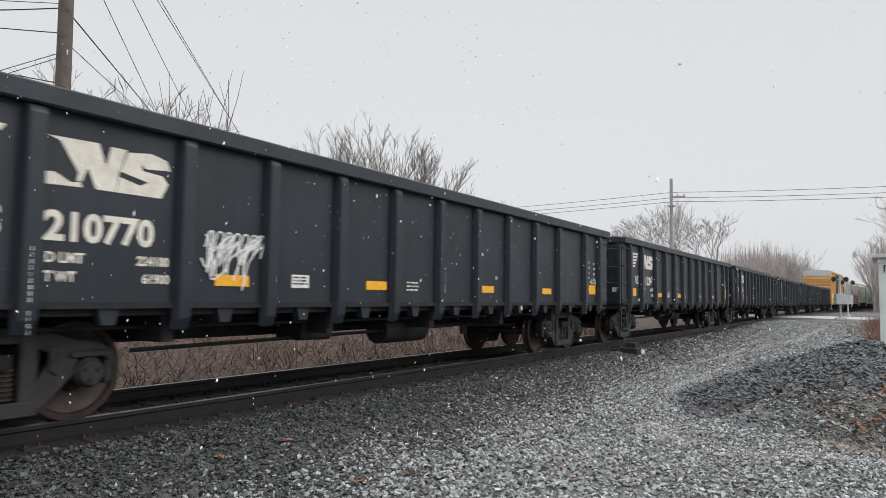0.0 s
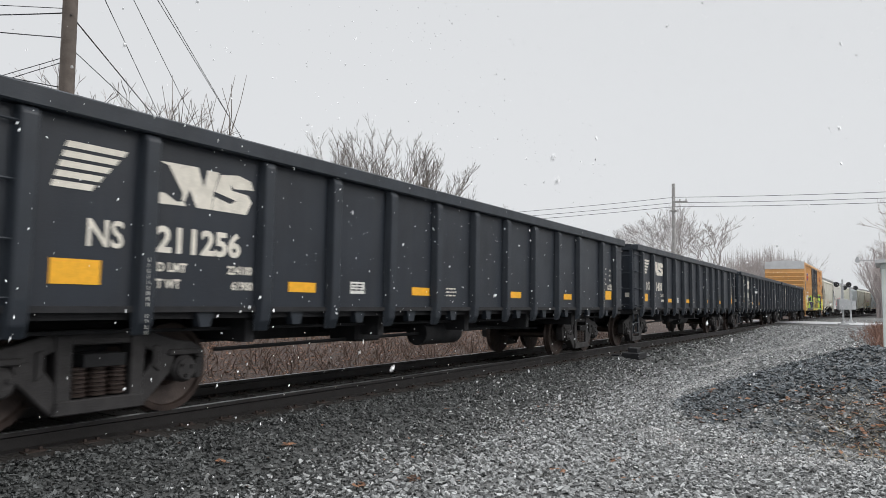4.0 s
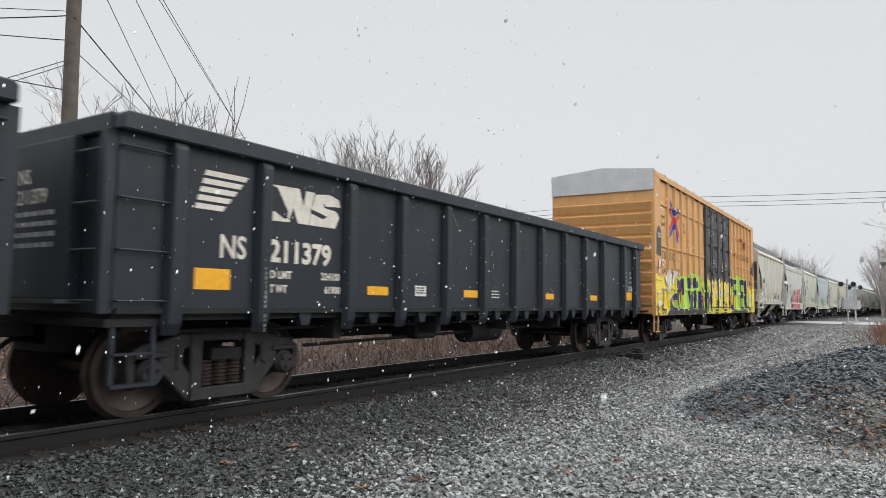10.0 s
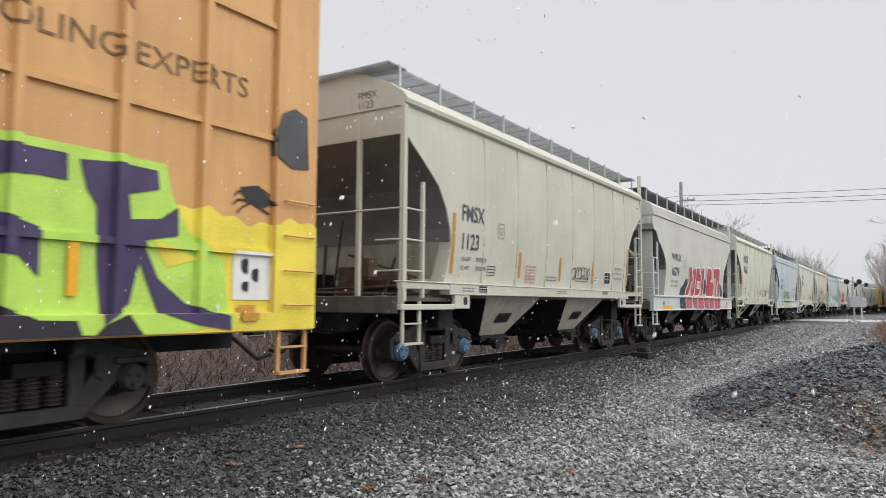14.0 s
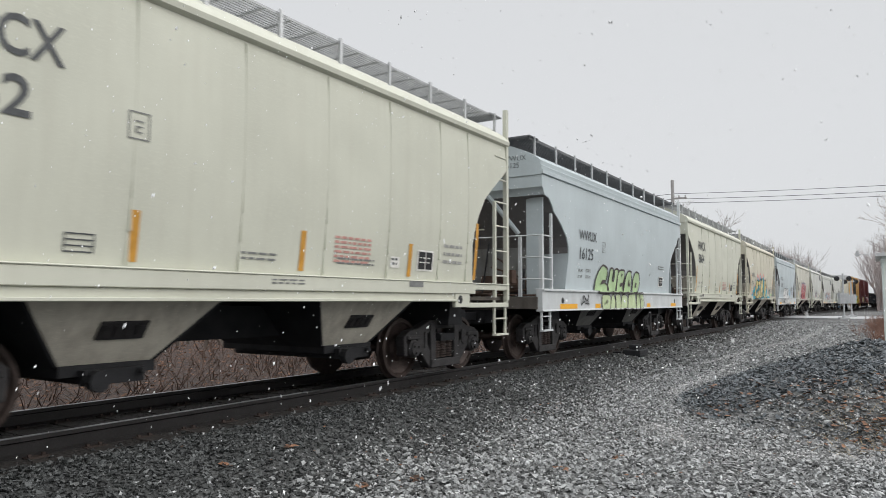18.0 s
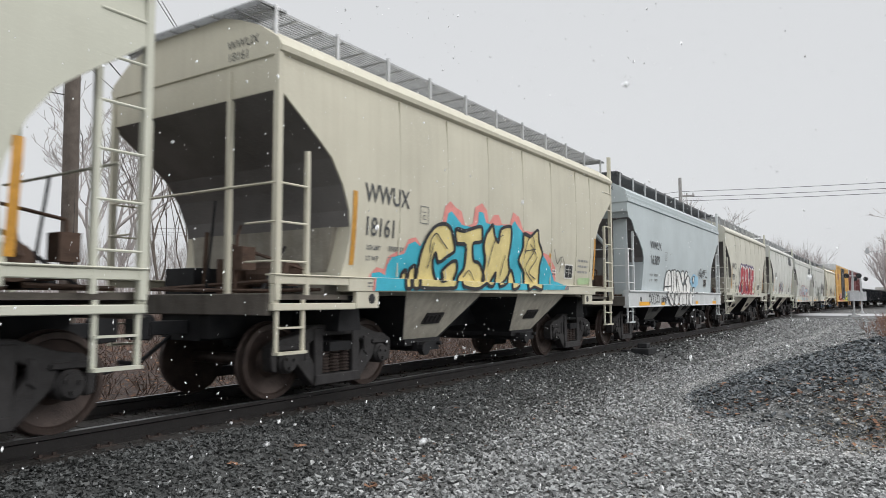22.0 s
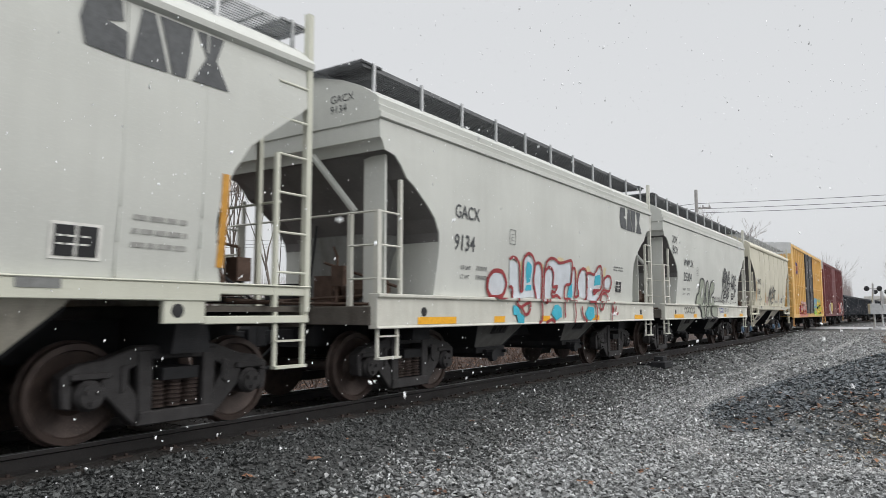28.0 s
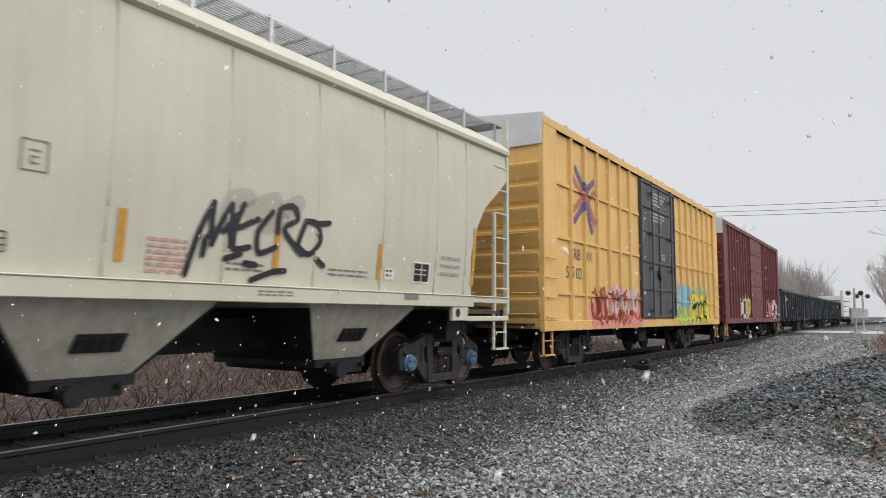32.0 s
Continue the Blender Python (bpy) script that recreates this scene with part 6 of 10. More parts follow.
HOP = {
    "A": dict(L=10.72, rows=[(1.46, 1.505, 1.14), (1.7, 1.535, 1.20), (1.95, 1.56, 1.24), (2.10, 1.573, 1.25), (2.3, 1.588, 1.21), (2.6, 1.598, 1.08), (2.89, 1.60, 0.88), (3.05, 1.60, 0.68), (3.19, 1.60, 0.49), (3.40, 1.595, 0.20), (3.52, 1.592, 0.05), (3.6, 1.59, 0.04), (3.92, 1.565, 0.04)], eave=3.92, top=4.10, sill=(1.22, 1.46)),
    "B": dict(L=11.08, rows=[(1.42, 1.51, 1.34), (1.7, 1.53, 1.38), (2.03, 1.56, 1.41), (2.2, 1.575, 1.41), (2.33, 1.585, 1.39), (2.52, 1.595, 1.27), (2.72, 1.60, 1.03), (2.91, 1.60, 0.76), (2.99, 1.60, 0.60), (3.13, 1.60, 0.49), (3.25, 1.60, 0.34), (3.29, 1.60, 0.13), (3.40, 1.595, 0.09), (3.44, 1.595, 0.04), (3.68, 1.59, 0.04)], eave=3.68, top=4.00, sill=(1.0, 1.42)),
}
for spec in HOP.values():
    spec["prof"] = profile(spec["rows"])


def hop_body(kind):
    spec = HOP[kind]

    def fill(bm):
        L, rings = spec["L"], []
        for z, w, e in spec["rows"]:
            ring = [(-w, e, z)] + [(w, e, z)] + [(w, e + (L - 2 * e) * i / 8, z) for i in range(1, 8)] + [(w, L - e, z), (-w, L - e, z)]
            rings.append(ring)
        loft(bm, rings)
    return fill


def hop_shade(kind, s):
    """The slope sheet of one end, seen from below, darker than the body."""
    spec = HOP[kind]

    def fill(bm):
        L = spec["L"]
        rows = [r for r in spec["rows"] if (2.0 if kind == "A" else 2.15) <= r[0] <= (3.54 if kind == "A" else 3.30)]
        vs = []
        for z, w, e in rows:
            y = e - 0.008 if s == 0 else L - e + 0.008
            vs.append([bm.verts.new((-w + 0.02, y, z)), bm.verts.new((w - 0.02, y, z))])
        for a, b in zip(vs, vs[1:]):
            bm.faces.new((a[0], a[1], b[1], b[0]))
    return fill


def hop_roof(kind):
    spec = HOP[kind]

    def fill(bm):
        L, z0, z1 = spec["L"], spec["eave"], spec["top"]
        if kind == "A":
            ring = [(-1.57, z0), (-1.62, z0 + 0.03), (-1.63, z0 + 0.09), (-1.57, z1), (-1.27, z1 + 0.20), (-0.95, z1 + 0.33), (-0.5, z1 + 0.46), (0, z1 + 0.51), (0.5, z1 + 0.46), (0.95, z1 + 0.33), (1.27, z1 + 0.20), (1.57, z1), (1.63, z0 + 0.09), (1.62, z0 + 0.03), (1.57, z0)]
        else:
            side = [(1.57, z0), (1.625, z0 + 0.02), (1.625, z0 + 0.09), (1.585, z0 + 0.11), (1.60, z0 + 0.18), (1.57, z0 + 0.20), (1.58, z0 + 0.28), (1.54, z1), (1.27, z1 + 0.17), (0.96, z1 + 0.30), (0.5, z1 + 0.42)]
            ring = [(-x, z) for x, z in side] + [(0, z1 + 0.47)] + side[::-1]
        loft(bm, [[(x, y, z) for x, z in ring] for y in (0.02, L - 0.02)])
    return fill


def hop_hatch(bm):
    turned(bm, [(-0.05, 0.30), (0.05, 0.32), (0.09, 0.25), (0.10, 0.02)], 16)


def hop_bay(bm):
    """One outlet bay: a pyramid down to the gate."""
    loft(bm, [[(-1.44, -1.08, 1.34), (1.44, -1.08, 1.34), (1.44, 1.08, 1.34), (-1.44, 1.08, 1.34)],
              [(-1.40, -1.02, 1.25), (1.40, -1.02, 1.25), (1.40, 1.02, 1.25), (-1.40, 1.02, 1.25)],
              [(-0.92, -0.44, 0.58), (0.92, -0.44, 0.58), (0.92, 0.44, 0.58), (-0.92, 0.44, 0.58)]])


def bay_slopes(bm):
    """Dark sheets that put shade into the colour of the wheel-facing bay sides."""
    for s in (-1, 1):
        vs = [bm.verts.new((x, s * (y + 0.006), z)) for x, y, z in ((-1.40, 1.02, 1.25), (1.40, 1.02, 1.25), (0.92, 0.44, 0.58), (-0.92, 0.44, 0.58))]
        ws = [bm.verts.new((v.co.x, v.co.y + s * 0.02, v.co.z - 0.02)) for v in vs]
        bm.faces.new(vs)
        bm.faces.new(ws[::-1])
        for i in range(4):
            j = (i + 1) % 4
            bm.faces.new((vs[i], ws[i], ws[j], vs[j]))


def hop_gate(bm):
    box(bm, -0.98, 0.98, -0.48, 0.48, 0.50, 0.60)
    tube(bm, (-1.0, -0.2, 0.46), (1.12, -0.2, 0.46), 0.05, 10)
    tube(bm, (-1.0, 0.25, 0.52), (1.15, 0.25, 0.52), 0.03, 8)
    box(bm, 1.0, 1.08, -0.3, 0.3, 0.42, 0.56)
    tube(bm, (1.08, -0.2, 0.46), (1.18, -0.2, 0.46), 0.10, 10)


def hop_plate(bm):
    box(bm, 0, 0.02, -0.24, 0.24, -0.10, 0.10)
    for i in range(4):
        box(bm, 0.02, 0.035, -0.2 + 0.11 * i, -0.14 + 0.11 * i, -0.06, 0.06)


def hop_under(L, front, rear):
    def fill(bm):
        box(bm, -0.30, 0.30, 0.05, L - 0.05, 0.72, 1.12)
        for y in (front, L - rear):
            prism(bm, [(y - 0.22, 0.80), (y + 0.22, 0.80), (y + 0.16, 1.25), (y - 0.16, 1.25)], -1.25, 1.25)
    return fill


def hop_brakes(bm):
    tube(bm, (0.35, 0.85, 1.52), (1.0, 0.85, 1.52), 0.17, 14)
    box(bm, -0.1, 0.25, 0.6, 1.1, 1.28, 1.72)
    tube(bm, (0.2, 0.5, 1.9), (1.2, 0.9, 1.55), 0.022, 6)
    tube(bm, (-0.9, 0.35, 1.35), (1.3, 0.35, 1.42), 0.025, 6)
    tube(bm, (-0.5, 0.7, 1.3), (-0.5, 0.75, 2.1), 0.03, 6)


def hop_levers(bm):
    box(bm, -1.1, -0.5, 0.55, 0.95, 1.26, 1.62)
    box(bm, 0.55, 1.25, 0.62, 0.70, 1.30, 1.36)
    tube(bm, (1.05, 0.3, 1.30), (0.75, 0.95, 1.86), 0.022, 6)
    tube(bm, (0.1, 0.28, 1.3), (0.3, 0.24, 2.4), 0.018, 6)


def hop_pipes(bm):
    tube(bm, (-1.2, 0.18, 1.34), (1.32, 0.16, 1.30), 0.024, 6)
    tube(bm, (1.32, 0.16, 1.30), (1.36, 0.95, 1.32), 0.024, 6)
    tube(bm, (0.7, 0.22, 1.30), (0.68, 0.26, 1.95), 0.02, 6)
    tube(bm, (0.68, 0.26, 1.95), (0.1, 0.8, 2.15), 0.02, 6)
    box(bm, 0.62, 0.84, 0.20, 0.40, 1.55, 1.82)


WALK_UP = {"A": 0.42, "B": 0.45}


def walkway(kind):
    """Roof running board: long grating strips."""
    L, z = HOP[kind]["L"], HOP[kind]["top"] + WALK_UP[kind]
    dp = 0.06 if kind == "B" else 0.03

    def fill(bm):
        for s in (1, -1):
            for i in range(13):
                x = s * (0.74 + 0.052 * i)
                box(bm, x - 0.006, x + 0.006, -0.05, L + 0.05, z - dp, z)
            for i in range(int(L / 0.42)):
                y = 0.1 + i * 0.42
                box(bm, 0.73 if s > 0 else -1.37, 1.37 if s > 0 else -0.73, y - 0.008, y + 0.008, z - 0.028, z - 0.004)
    return fill


def crosswalk(bm):
    """Grating platform across the roof end."""
    for i in range(9):
        y = 0.05 * i
        box(bm, -1.40, 1.40, y - 0.006, y + 0.006, -0.03, 0.0)
    for i in range(8):
        x = -1.38 + 2.76 * i / 7
        box(bm, x - 0.008, x + 0.008, -0.02, 0.42, -0.028, -0.004)


def walk_leg(bm):
    box(bm, -0.016, 0.016, -0.022, 0.022, -0.42, 0.03)


def hop_sill_A(bm):
    L = HOP["A"]["L"]
    box(bm, 1.40, 1.60, 1.20, L - 1.20, 1.30, 1.465)
    box(bm, 1.44, 1.612, 0.0, L, 1.462, 1.482)


def hop_sill_lip(bm):
    L = HOP["A"]["L"]
    box(bm, 1.50, 1.565, 1.80, L - 1.80, 1.20, 1.30)
    box(bm, 1.50, 1.612, 1.80, L - 1.80, 1.18, 1.215)


def hop_sill_end(bm):
    """Open end of the side sill: two flanges, a jacking plate and a stiffener."""
    box(bm, 1.50, 1.59, 0.0, 1.30, 1.37, 1.462)
    box(bm, 1.50, 1.58, 0.0, 1.36, 1.08, 1.16)
    box(bm, 1.52, 1.585, 1.36, 1.80, 1.09, 1.37)
    box(bm, 1.51, 1.57, 0.0, 0.07, 1.16, 1.37)


def hop_sill_end_far(bm):
    hop_sill_end(bm)
    for v in bm.verts:
        v.co.x = -v.co.x


def hop_sill_B(bm):
    L = HOP["B"]["L"]
    ring = [(1.46, 1.43), (1.64, 1.43), (1.64, 1.385), (1.60, 1.375), (1.60, 1.015), (1.62, 1.01), (1.62, 0.985), (1.46, 0.985)]
    loft(bm, [[(x, y, z) for x, z in ring] for y in (0.0, L)])


# black disc laid on the sill for the dark inside of a hole
def sill_hole(bm):
    turned(bm, [(0.0, 0.065), (0.004, 0.065), (0.006, 0.02)], 14)


def deck_fill(bm):
    box(bm, -1.45, 1.45, 0.05, 1.35, 1.20, 1.26)


def end_beam_fill(bm):
    box(bm, -1.50, 1.50, -0.03, 0.05, 1.03, 1.27)


def draft_box_fill(bm):
    box(bm, -0.45, 0.45, 0.06, 1.4, 0.75, 1.19)


def bulkhead_A(bm):
    loft(bm, [[(-w, 1.16, z), (w, 1.16, z), (w, 1.45, z), (-w, 1.45, z)] for z, w in ((1.26, 1.22), (2.10, 1.36))])


def bulkhead_B(bm):
    loft(bm, [[(-w, y, z), (-w * 0.6, y - 0.12, z), (w * 0.6, y - 0.12, z), (w, y, z), (w, 1.7, z), (-w, 1.7, z)] for z, w, y in ((1.26, 0.60, 1.12), (2.0, 0.72, 1.04), (2.32, 0.86, 0.98))])


def flipped(fill):
    """The same part mirrored end for end, for a car's other end."""
    def turned_round(bm):
        fill(bm)
        bmesh.ops.scale(bm, vec=(1, -1, 1), verts=bm.verts)
        bmesh.ops.reverse_faces(bm, faces=bm.faces)
    return turned_round


def bulkhead_B_rear(bm):
    loft(bm, [[(-w, y, z), (-w * 0.6, y - 0.10, z), (w * 0.6, y - 0.10, z), (w, y, z), (w, 1.7, z), (-w, 1.7, z)] for z, w, y in ((1.26, 0.60, 0.98), (2.0, 0.74, 0.80), (2.32, 0.86, 0.70))])


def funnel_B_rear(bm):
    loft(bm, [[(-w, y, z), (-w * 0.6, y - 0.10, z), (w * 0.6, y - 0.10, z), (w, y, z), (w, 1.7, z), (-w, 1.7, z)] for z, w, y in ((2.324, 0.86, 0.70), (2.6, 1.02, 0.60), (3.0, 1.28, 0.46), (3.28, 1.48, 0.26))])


def end_web(bm):
    """Upright web and tapered gusset inside a corner of the end platform."""
    box(bm, 1.12, 1.15, 0.30, 0.46, 1.26, 3.10)
    prism(bm, [(0.40, 1.26), (0.62, 1.26), (0.46, 2.12), (0.43, 2.12)], 1.16, 1.19)


def valve_box(bm):
    box(bm, 0.62, 1.10, 0.66, 1.02, 1.34, 1.90)
    box(bm, 0.58, 1.13, 0.64, 1.04, 1.86, 1.93)


def valve_rod(bm):
    tube(bm, (1.16, 1.06, 1.52), (1.16, 0.66, 1.90), 0.02, 6)


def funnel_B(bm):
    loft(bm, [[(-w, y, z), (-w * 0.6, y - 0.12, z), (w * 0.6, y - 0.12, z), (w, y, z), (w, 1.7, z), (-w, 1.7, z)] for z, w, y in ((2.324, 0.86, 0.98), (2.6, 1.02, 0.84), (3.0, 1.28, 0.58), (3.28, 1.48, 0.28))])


def corner_plate(bm):
    box(bm, 1.14, 1.50, 0.26, 0.30, 1.26, 3.50)


def rear_plate(bm):
    box(bm, 1.14, 1.32, 0.26, 0.30, 1.26, 3.30)


def brace_fill(bm):
    tube(bm, (0.35, 0.10, 3.35), (0.95, 0.30, 2.55), 0.05, 8)


def post_box(w, h):
    def fill(bm):
        box(bm, -w / 2, w / 2, -w / 2, w / 2, 0, h)
    return fill


def hopper(c, kind, body, sill, label, cap="truckiron", end_text="", plate_at=None, deep_sill=False):
    spec = HOP[kind]
    L, prof = spec["L"], spec["prof"]
    h = car_at("covered_hopper", c, label, "hopper car", "covered hoppers of the train")
    part("body", shape(("hbody", kind, body), hop_body(kind), body, smooth=True), h)
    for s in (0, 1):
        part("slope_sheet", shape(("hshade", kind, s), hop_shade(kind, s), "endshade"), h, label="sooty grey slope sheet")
    part("roof", shape(("hroof", kind, body), hop_roof(kind), body, smooth=True), h)
    for i in range(4):
        part("hatch", shape("hatch", hop_hatch, "galv", smooth=True), h, (0, L * (i + 0.5) / 4, spec["top"] + 0.53), turn=(0, -90, 0))
    part("running_board", shape(("walk", kind), walkway(kind), "galv" if kind == "A" else "galv_dark"), h, label="galvanised grating walkway")
    for y in (-0.10, L - 0.30):
        tagged(part("crosswalk", shape(("crosswalk", kind), crosswalk, "galv" if kind == "A" else "galv_dark"), h, (0, y, spec["top"] + WALK_UP[kind] + 0.015), label="galvanised grating crosswalk"), kind="stuff")
    n = 11
    for i in range(n):
        y = 0.15 + (L - 0.3) * i / (n - 1)
        for x in (1.39, -1.39):
            part("walkway_leg", shape("wleg", walk_leg, "alu"), h, (x, y, spec["top"] + WALK_UP[kind]))
    part("center_sill", shape(("hunder", kind), hop_under(L, 1.62 if kind == "A" else 1.42, 1.26 if kind == "A" else 1.40), "under"), h)
    for s in (0, 1):
        t, at = ((0, 0, 180), (0, L, 0)) if s else (None, (0, 0, 0))
        part("side_sill", shape(("hsill", kind, sill), hop_sill_A if kind == "A" else hop_sill_B, sill, bevel=0.008), h, at, turn=t)
        tint = sill if kind == "A" else body
        part("end_deck", shape("hdeck", deck_fill, "deckdirt"), h, at, turn=t)
        part("end_beam", shape("hbeam", end_beam_fill, "deckdirt", bevel=0.01), h, at, turn=t, label="dirt-caked end beam")
        part("draft_box", shape("hdraft", draft_box_fill, "under"), h, at, turn=t)
        soil = "enddirt" if kind == "A" else "enddirt_b"
        wall = bulkhead_A if kind == "A" else (bulkhead_B, bulkhead_B_rear)[s]
        part("bulkhead", shape(("hbulk", kind, soil, s if kind == "B" else 0), wall, soil, smooth=True), h, at, turn=t, label="dirt-caked end bulkhead")
        if kind == "A":
            part("sill_end", shape(("hsend", sill), hop_sill_end, sill, bevel=0.008), h, at, turn=t)
            part("sill_end", shape(("hsendfar", sill), hop_sill_end_far, sill, bevel=0.008), h, at, turn=t)
            if deep_sill:
                part("sill_lip", shape(("hlip", sill), hop_sill_lip, sill, bevel=0.006), h, at, turn=t)
        else:
            part("corner_plate", shape(("hcplate", body), corner_plate, body), h, at, turn=t)
            # upper funnel takes a darker colour than the bulkhead below it
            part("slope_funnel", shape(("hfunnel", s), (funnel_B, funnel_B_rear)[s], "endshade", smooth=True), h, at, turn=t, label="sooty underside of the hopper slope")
            if s:
                part("corner_plate", shape(("hcplater", body), flipped(rear_plate), body), h, at)
                part("end_web", shape(("hweb", body), flipped(end_web), body), h, at)
                box_ob = part("valve_box", shape("hvalve", flipped(valve_box), "under", bevel=0.01), h, at, label="dark brake valve box")
                part("valve_rod", shape(("hvrod", body), flipped(valve_rod), body), box_ob)
            part("brace", shape(("hbrace", body), brace_fill, body), h, at, turn=t)
        part("brake_gear", shape(("hbrake", s), flipped(hop_brakes) if s else hop_brakes, "gear_rust"), h, at)
        part("brake_lever", shape(("hlever", s), flipped(hop_levers) if s else hop_levers, "under"), h, at)
        part("train_line", shape(("hpipe", s), flipped(hop_pipes) if s else hop_pipes, "gear_rust"), h, at)
    for y in (L / 2 - 1.69, L / 2 + 1.75):
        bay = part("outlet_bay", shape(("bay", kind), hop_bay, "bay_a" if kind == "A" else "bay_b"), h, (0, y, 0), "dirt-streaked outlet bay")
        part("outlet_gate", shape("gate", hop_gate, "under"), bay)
        # shade between bay and truck, laid on as dark sheets
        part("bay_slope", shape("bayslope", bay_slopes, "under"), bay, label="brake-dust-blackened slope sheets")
        part("vibrator_plate", shape("vplate", hop_plate, "truckiron"), bay, (1.16, 0, 0.92), turn=(0, 35, 0))
    couplers(h, L)
    truck(h, 1.62 if kind == "A" else 1.42, cap)
    truck(h, L - 1.26 if kind == "A" else L - 1.40, cap)
    # ladders and posts at all four corners
    for sy in (0, 1):
        for sx in (1, -1):
            def Y(v):
                return L - v if sy else v
            tall = kind == "A" or sy == 1
            top = (spec["top"] + 0.5) if sy == 1 else (3.95 if kind == "A" else 2.50)
            part("ladder_post", shape(("lpost", round(top, 2), sill), post_box(0.075, top - 1.2), sill), h, (sx * 1.56, Y(0.05), 1.2))
            part("ladder_post", shape(("lpost2", kind, tall, sill), post_box(0.05, 1.70 if not tall else 1.65), sill), h, (sx * 1.57, Y(0.50), 1.25))
            if not tall:
                part("ladder_post", shape(("lpost3", sill), post_box(0.06, 1.25), sill), h, (sx * 1.10, Y(0.05), 1.25))
            zs = [1.62, 2.05, 2.48] if (kind == "A" and sy == 0) or not tall else [1.62, 2.05, 2.48, 2.90, 3.30, 3.70]
            for z in zs:
                ym = (0.05, 0.50)
                part("rung", shape(("hrung", sill), rod(0.014, (0, 0, 0), (0, 0.45, 0)), sill), h, (sx * 1.585, min(Y(0.05), Y(0.50)), z))
                if not (tall and sy == 1):
                    part("rung", shape(("erung", sill), rod(0.014, (0, 0, 0), (0.48, 0, 0)), sill), h, (1.10 if sx > 0 else -1.58, Y(0.02), z))
            part("step", shape(("hstep", sill), grab_stair, sill), h, (0.08, 0.02, 0.2) if (sx > 0 and sy == 0) else ((0.08, L - 0.52, 0.2) if sx > 0 else ((-0.08, 0.54, 0.2) if sy == 0 else (-0.08, L - 0.02, 0.2))), turn=None if sx > 0 else (0, 0, 180))
        part("handrail", shape(("hrail", sill), rod(0.016, (-1.1, 0, 0), (1.1, 0, 0)), sill), h, (0, Y(0.02), 2.48))
        if kind == "A":
            for x in (-0.77, 0.77):
                part("end_post", shape(("epost", sill), post_box(0.06, 2.6), sill), h, (x, Y(0.05), 1.25))
    if kind == "B":
        for y in (1.0, L - 1.0):
            part("jacking_hole", shape("hole", sill_hole, "black"), h, (1.60, y, 1.20))
        for y, w in ((0.85, 0.95), (2.9, 0.35), (4.6, 0.35), (7.0, 0.35), (9.6, 0.6)):
            paint("reflector", plate(w, 0.10, "yellow"), h, y, 1.03, 1.60, label="yellow reflective strip")
    else:
        tape_z = 1.53 if deep_sill else 1.63
        for y in (1.27, 3.46, 5.57, 7.70, 9.54) if deep_sill else (1.27, 3.54, 5.34, 7.13, 9.50):
            hh = 0.92 if y < 2 or y > 9 else 0.46
            paint("reflector", plate(0.085, hh, "amber_tape", 5), h, y, tape_z, 0, prof, 0.008, label="yellow reflective strip")
        for y in (1.66, L - 1.66):
            part("jacking_hole", shape("hole", sill_hole, "black"), h, (1.585, y, 1.21))
        for y in (2.25, 3.45, 4.70, 5.98, 7.22, 8.48, 9.30):
            def seam(bm):
                pts = [(z, prof(z)) for z in np.linspace(1.50, 3.9, 9)]
                for (z0, w0), (z1, w1) in zip(pts, pts[1:]):
                    box(bm, min(w0, w1), max(w0, w1) + 0.002, -0.007, 0.007, z0, z1)
            part("weld_seam", shape(("seam", body), seam, body), h, (0, y, 0))
    # data stencils and notices
    paint("notice", plate(0.42, 0.30, "white", 2), h, L - 2.6 if kind == "B" else 7.92, 1.62, 0, prof, 0.008, label="framed black notice panel")
    paint("notice", plate(0.165, 0.25, "black", 2), h, (L - 2.6 if kind == "B" else 7.92) + 0.03, 1.645, 0, prof, 0.014)
    paint("notice", plate(0.165, 0.25, "black", 2), h, (L - 2.6 if kind == "B" else 7.92) + 0.22, 1.645, 0, prof, 0.014)
    paint("stencil", bars(2, 0.30, 0.016, 0.05, "white", 18), h, (L - 2.6 if kind == "B" else 7.92) + 0.05, 1.80, 0, prof, 0.019)
    ty = 1.58 if kind == "A" else 2.0
    paint("load_limit", lettering("LD LMT", 0.085, "mutedtext", bold=0.002), h, ty, 1.84, 0, prof, 0.008)
    paint("load_limit", lettering("LT WT", 0.085, "mutedtext", bold=0.002), h, ty, 1.70, 0, prof, 0.008)
    for k in range(12):
        paint("stencil", ribbon([[(0, 0), (0, 0.055), (0.03, 0.055), (0.03, 0)]], 0.012, "mutedtext"), h, ty + 0.46 + 0.055 * (k % 6), 1.845 - 0.14 * (k // 6), 0, prof, 0.008)
    if kind == "A":
        paint("stencil", bars(3, 0.55, 0.045, 0.075, "paletext", 6), h, 8.60, 2.0, 0, prof, 0.008)
    else:
        paint("stencil", bars(2, 0.62, 0.026, 0.04, "mutedtext", 6), h, L - 2.75, 2.20, 0, prof, 0.008)
    fy, fz = plate_at or ((2.72, 2.28) if kind == "A" else (3.46, 2.34))
    paint("frame_mark", ribbon([[(0, 0), (0.20, 0), (0.20, 0.24), (0, 0.24), (0, 0)], [(0.06, 0.16), (0.14, 0.16)], [(0.13, 0.06), (0.07, 0.06), (0.07, 0.11), (0.13, 0.11)]], 0.012, "mutedtext"), h, fy, fz, 0, prof, 0.008)
    if kind == "A":
        paint("notice", plate(0.26, 0.10, "black"), h, 2.05, 1.35, 1.60, lift=0.006, label="small black notice on the sill")
        paint("stencil", bars(2, 0.24, 0.012, 0.03, "white", 5), h, 2.06, 1.41, 1.60, lift=0.010)
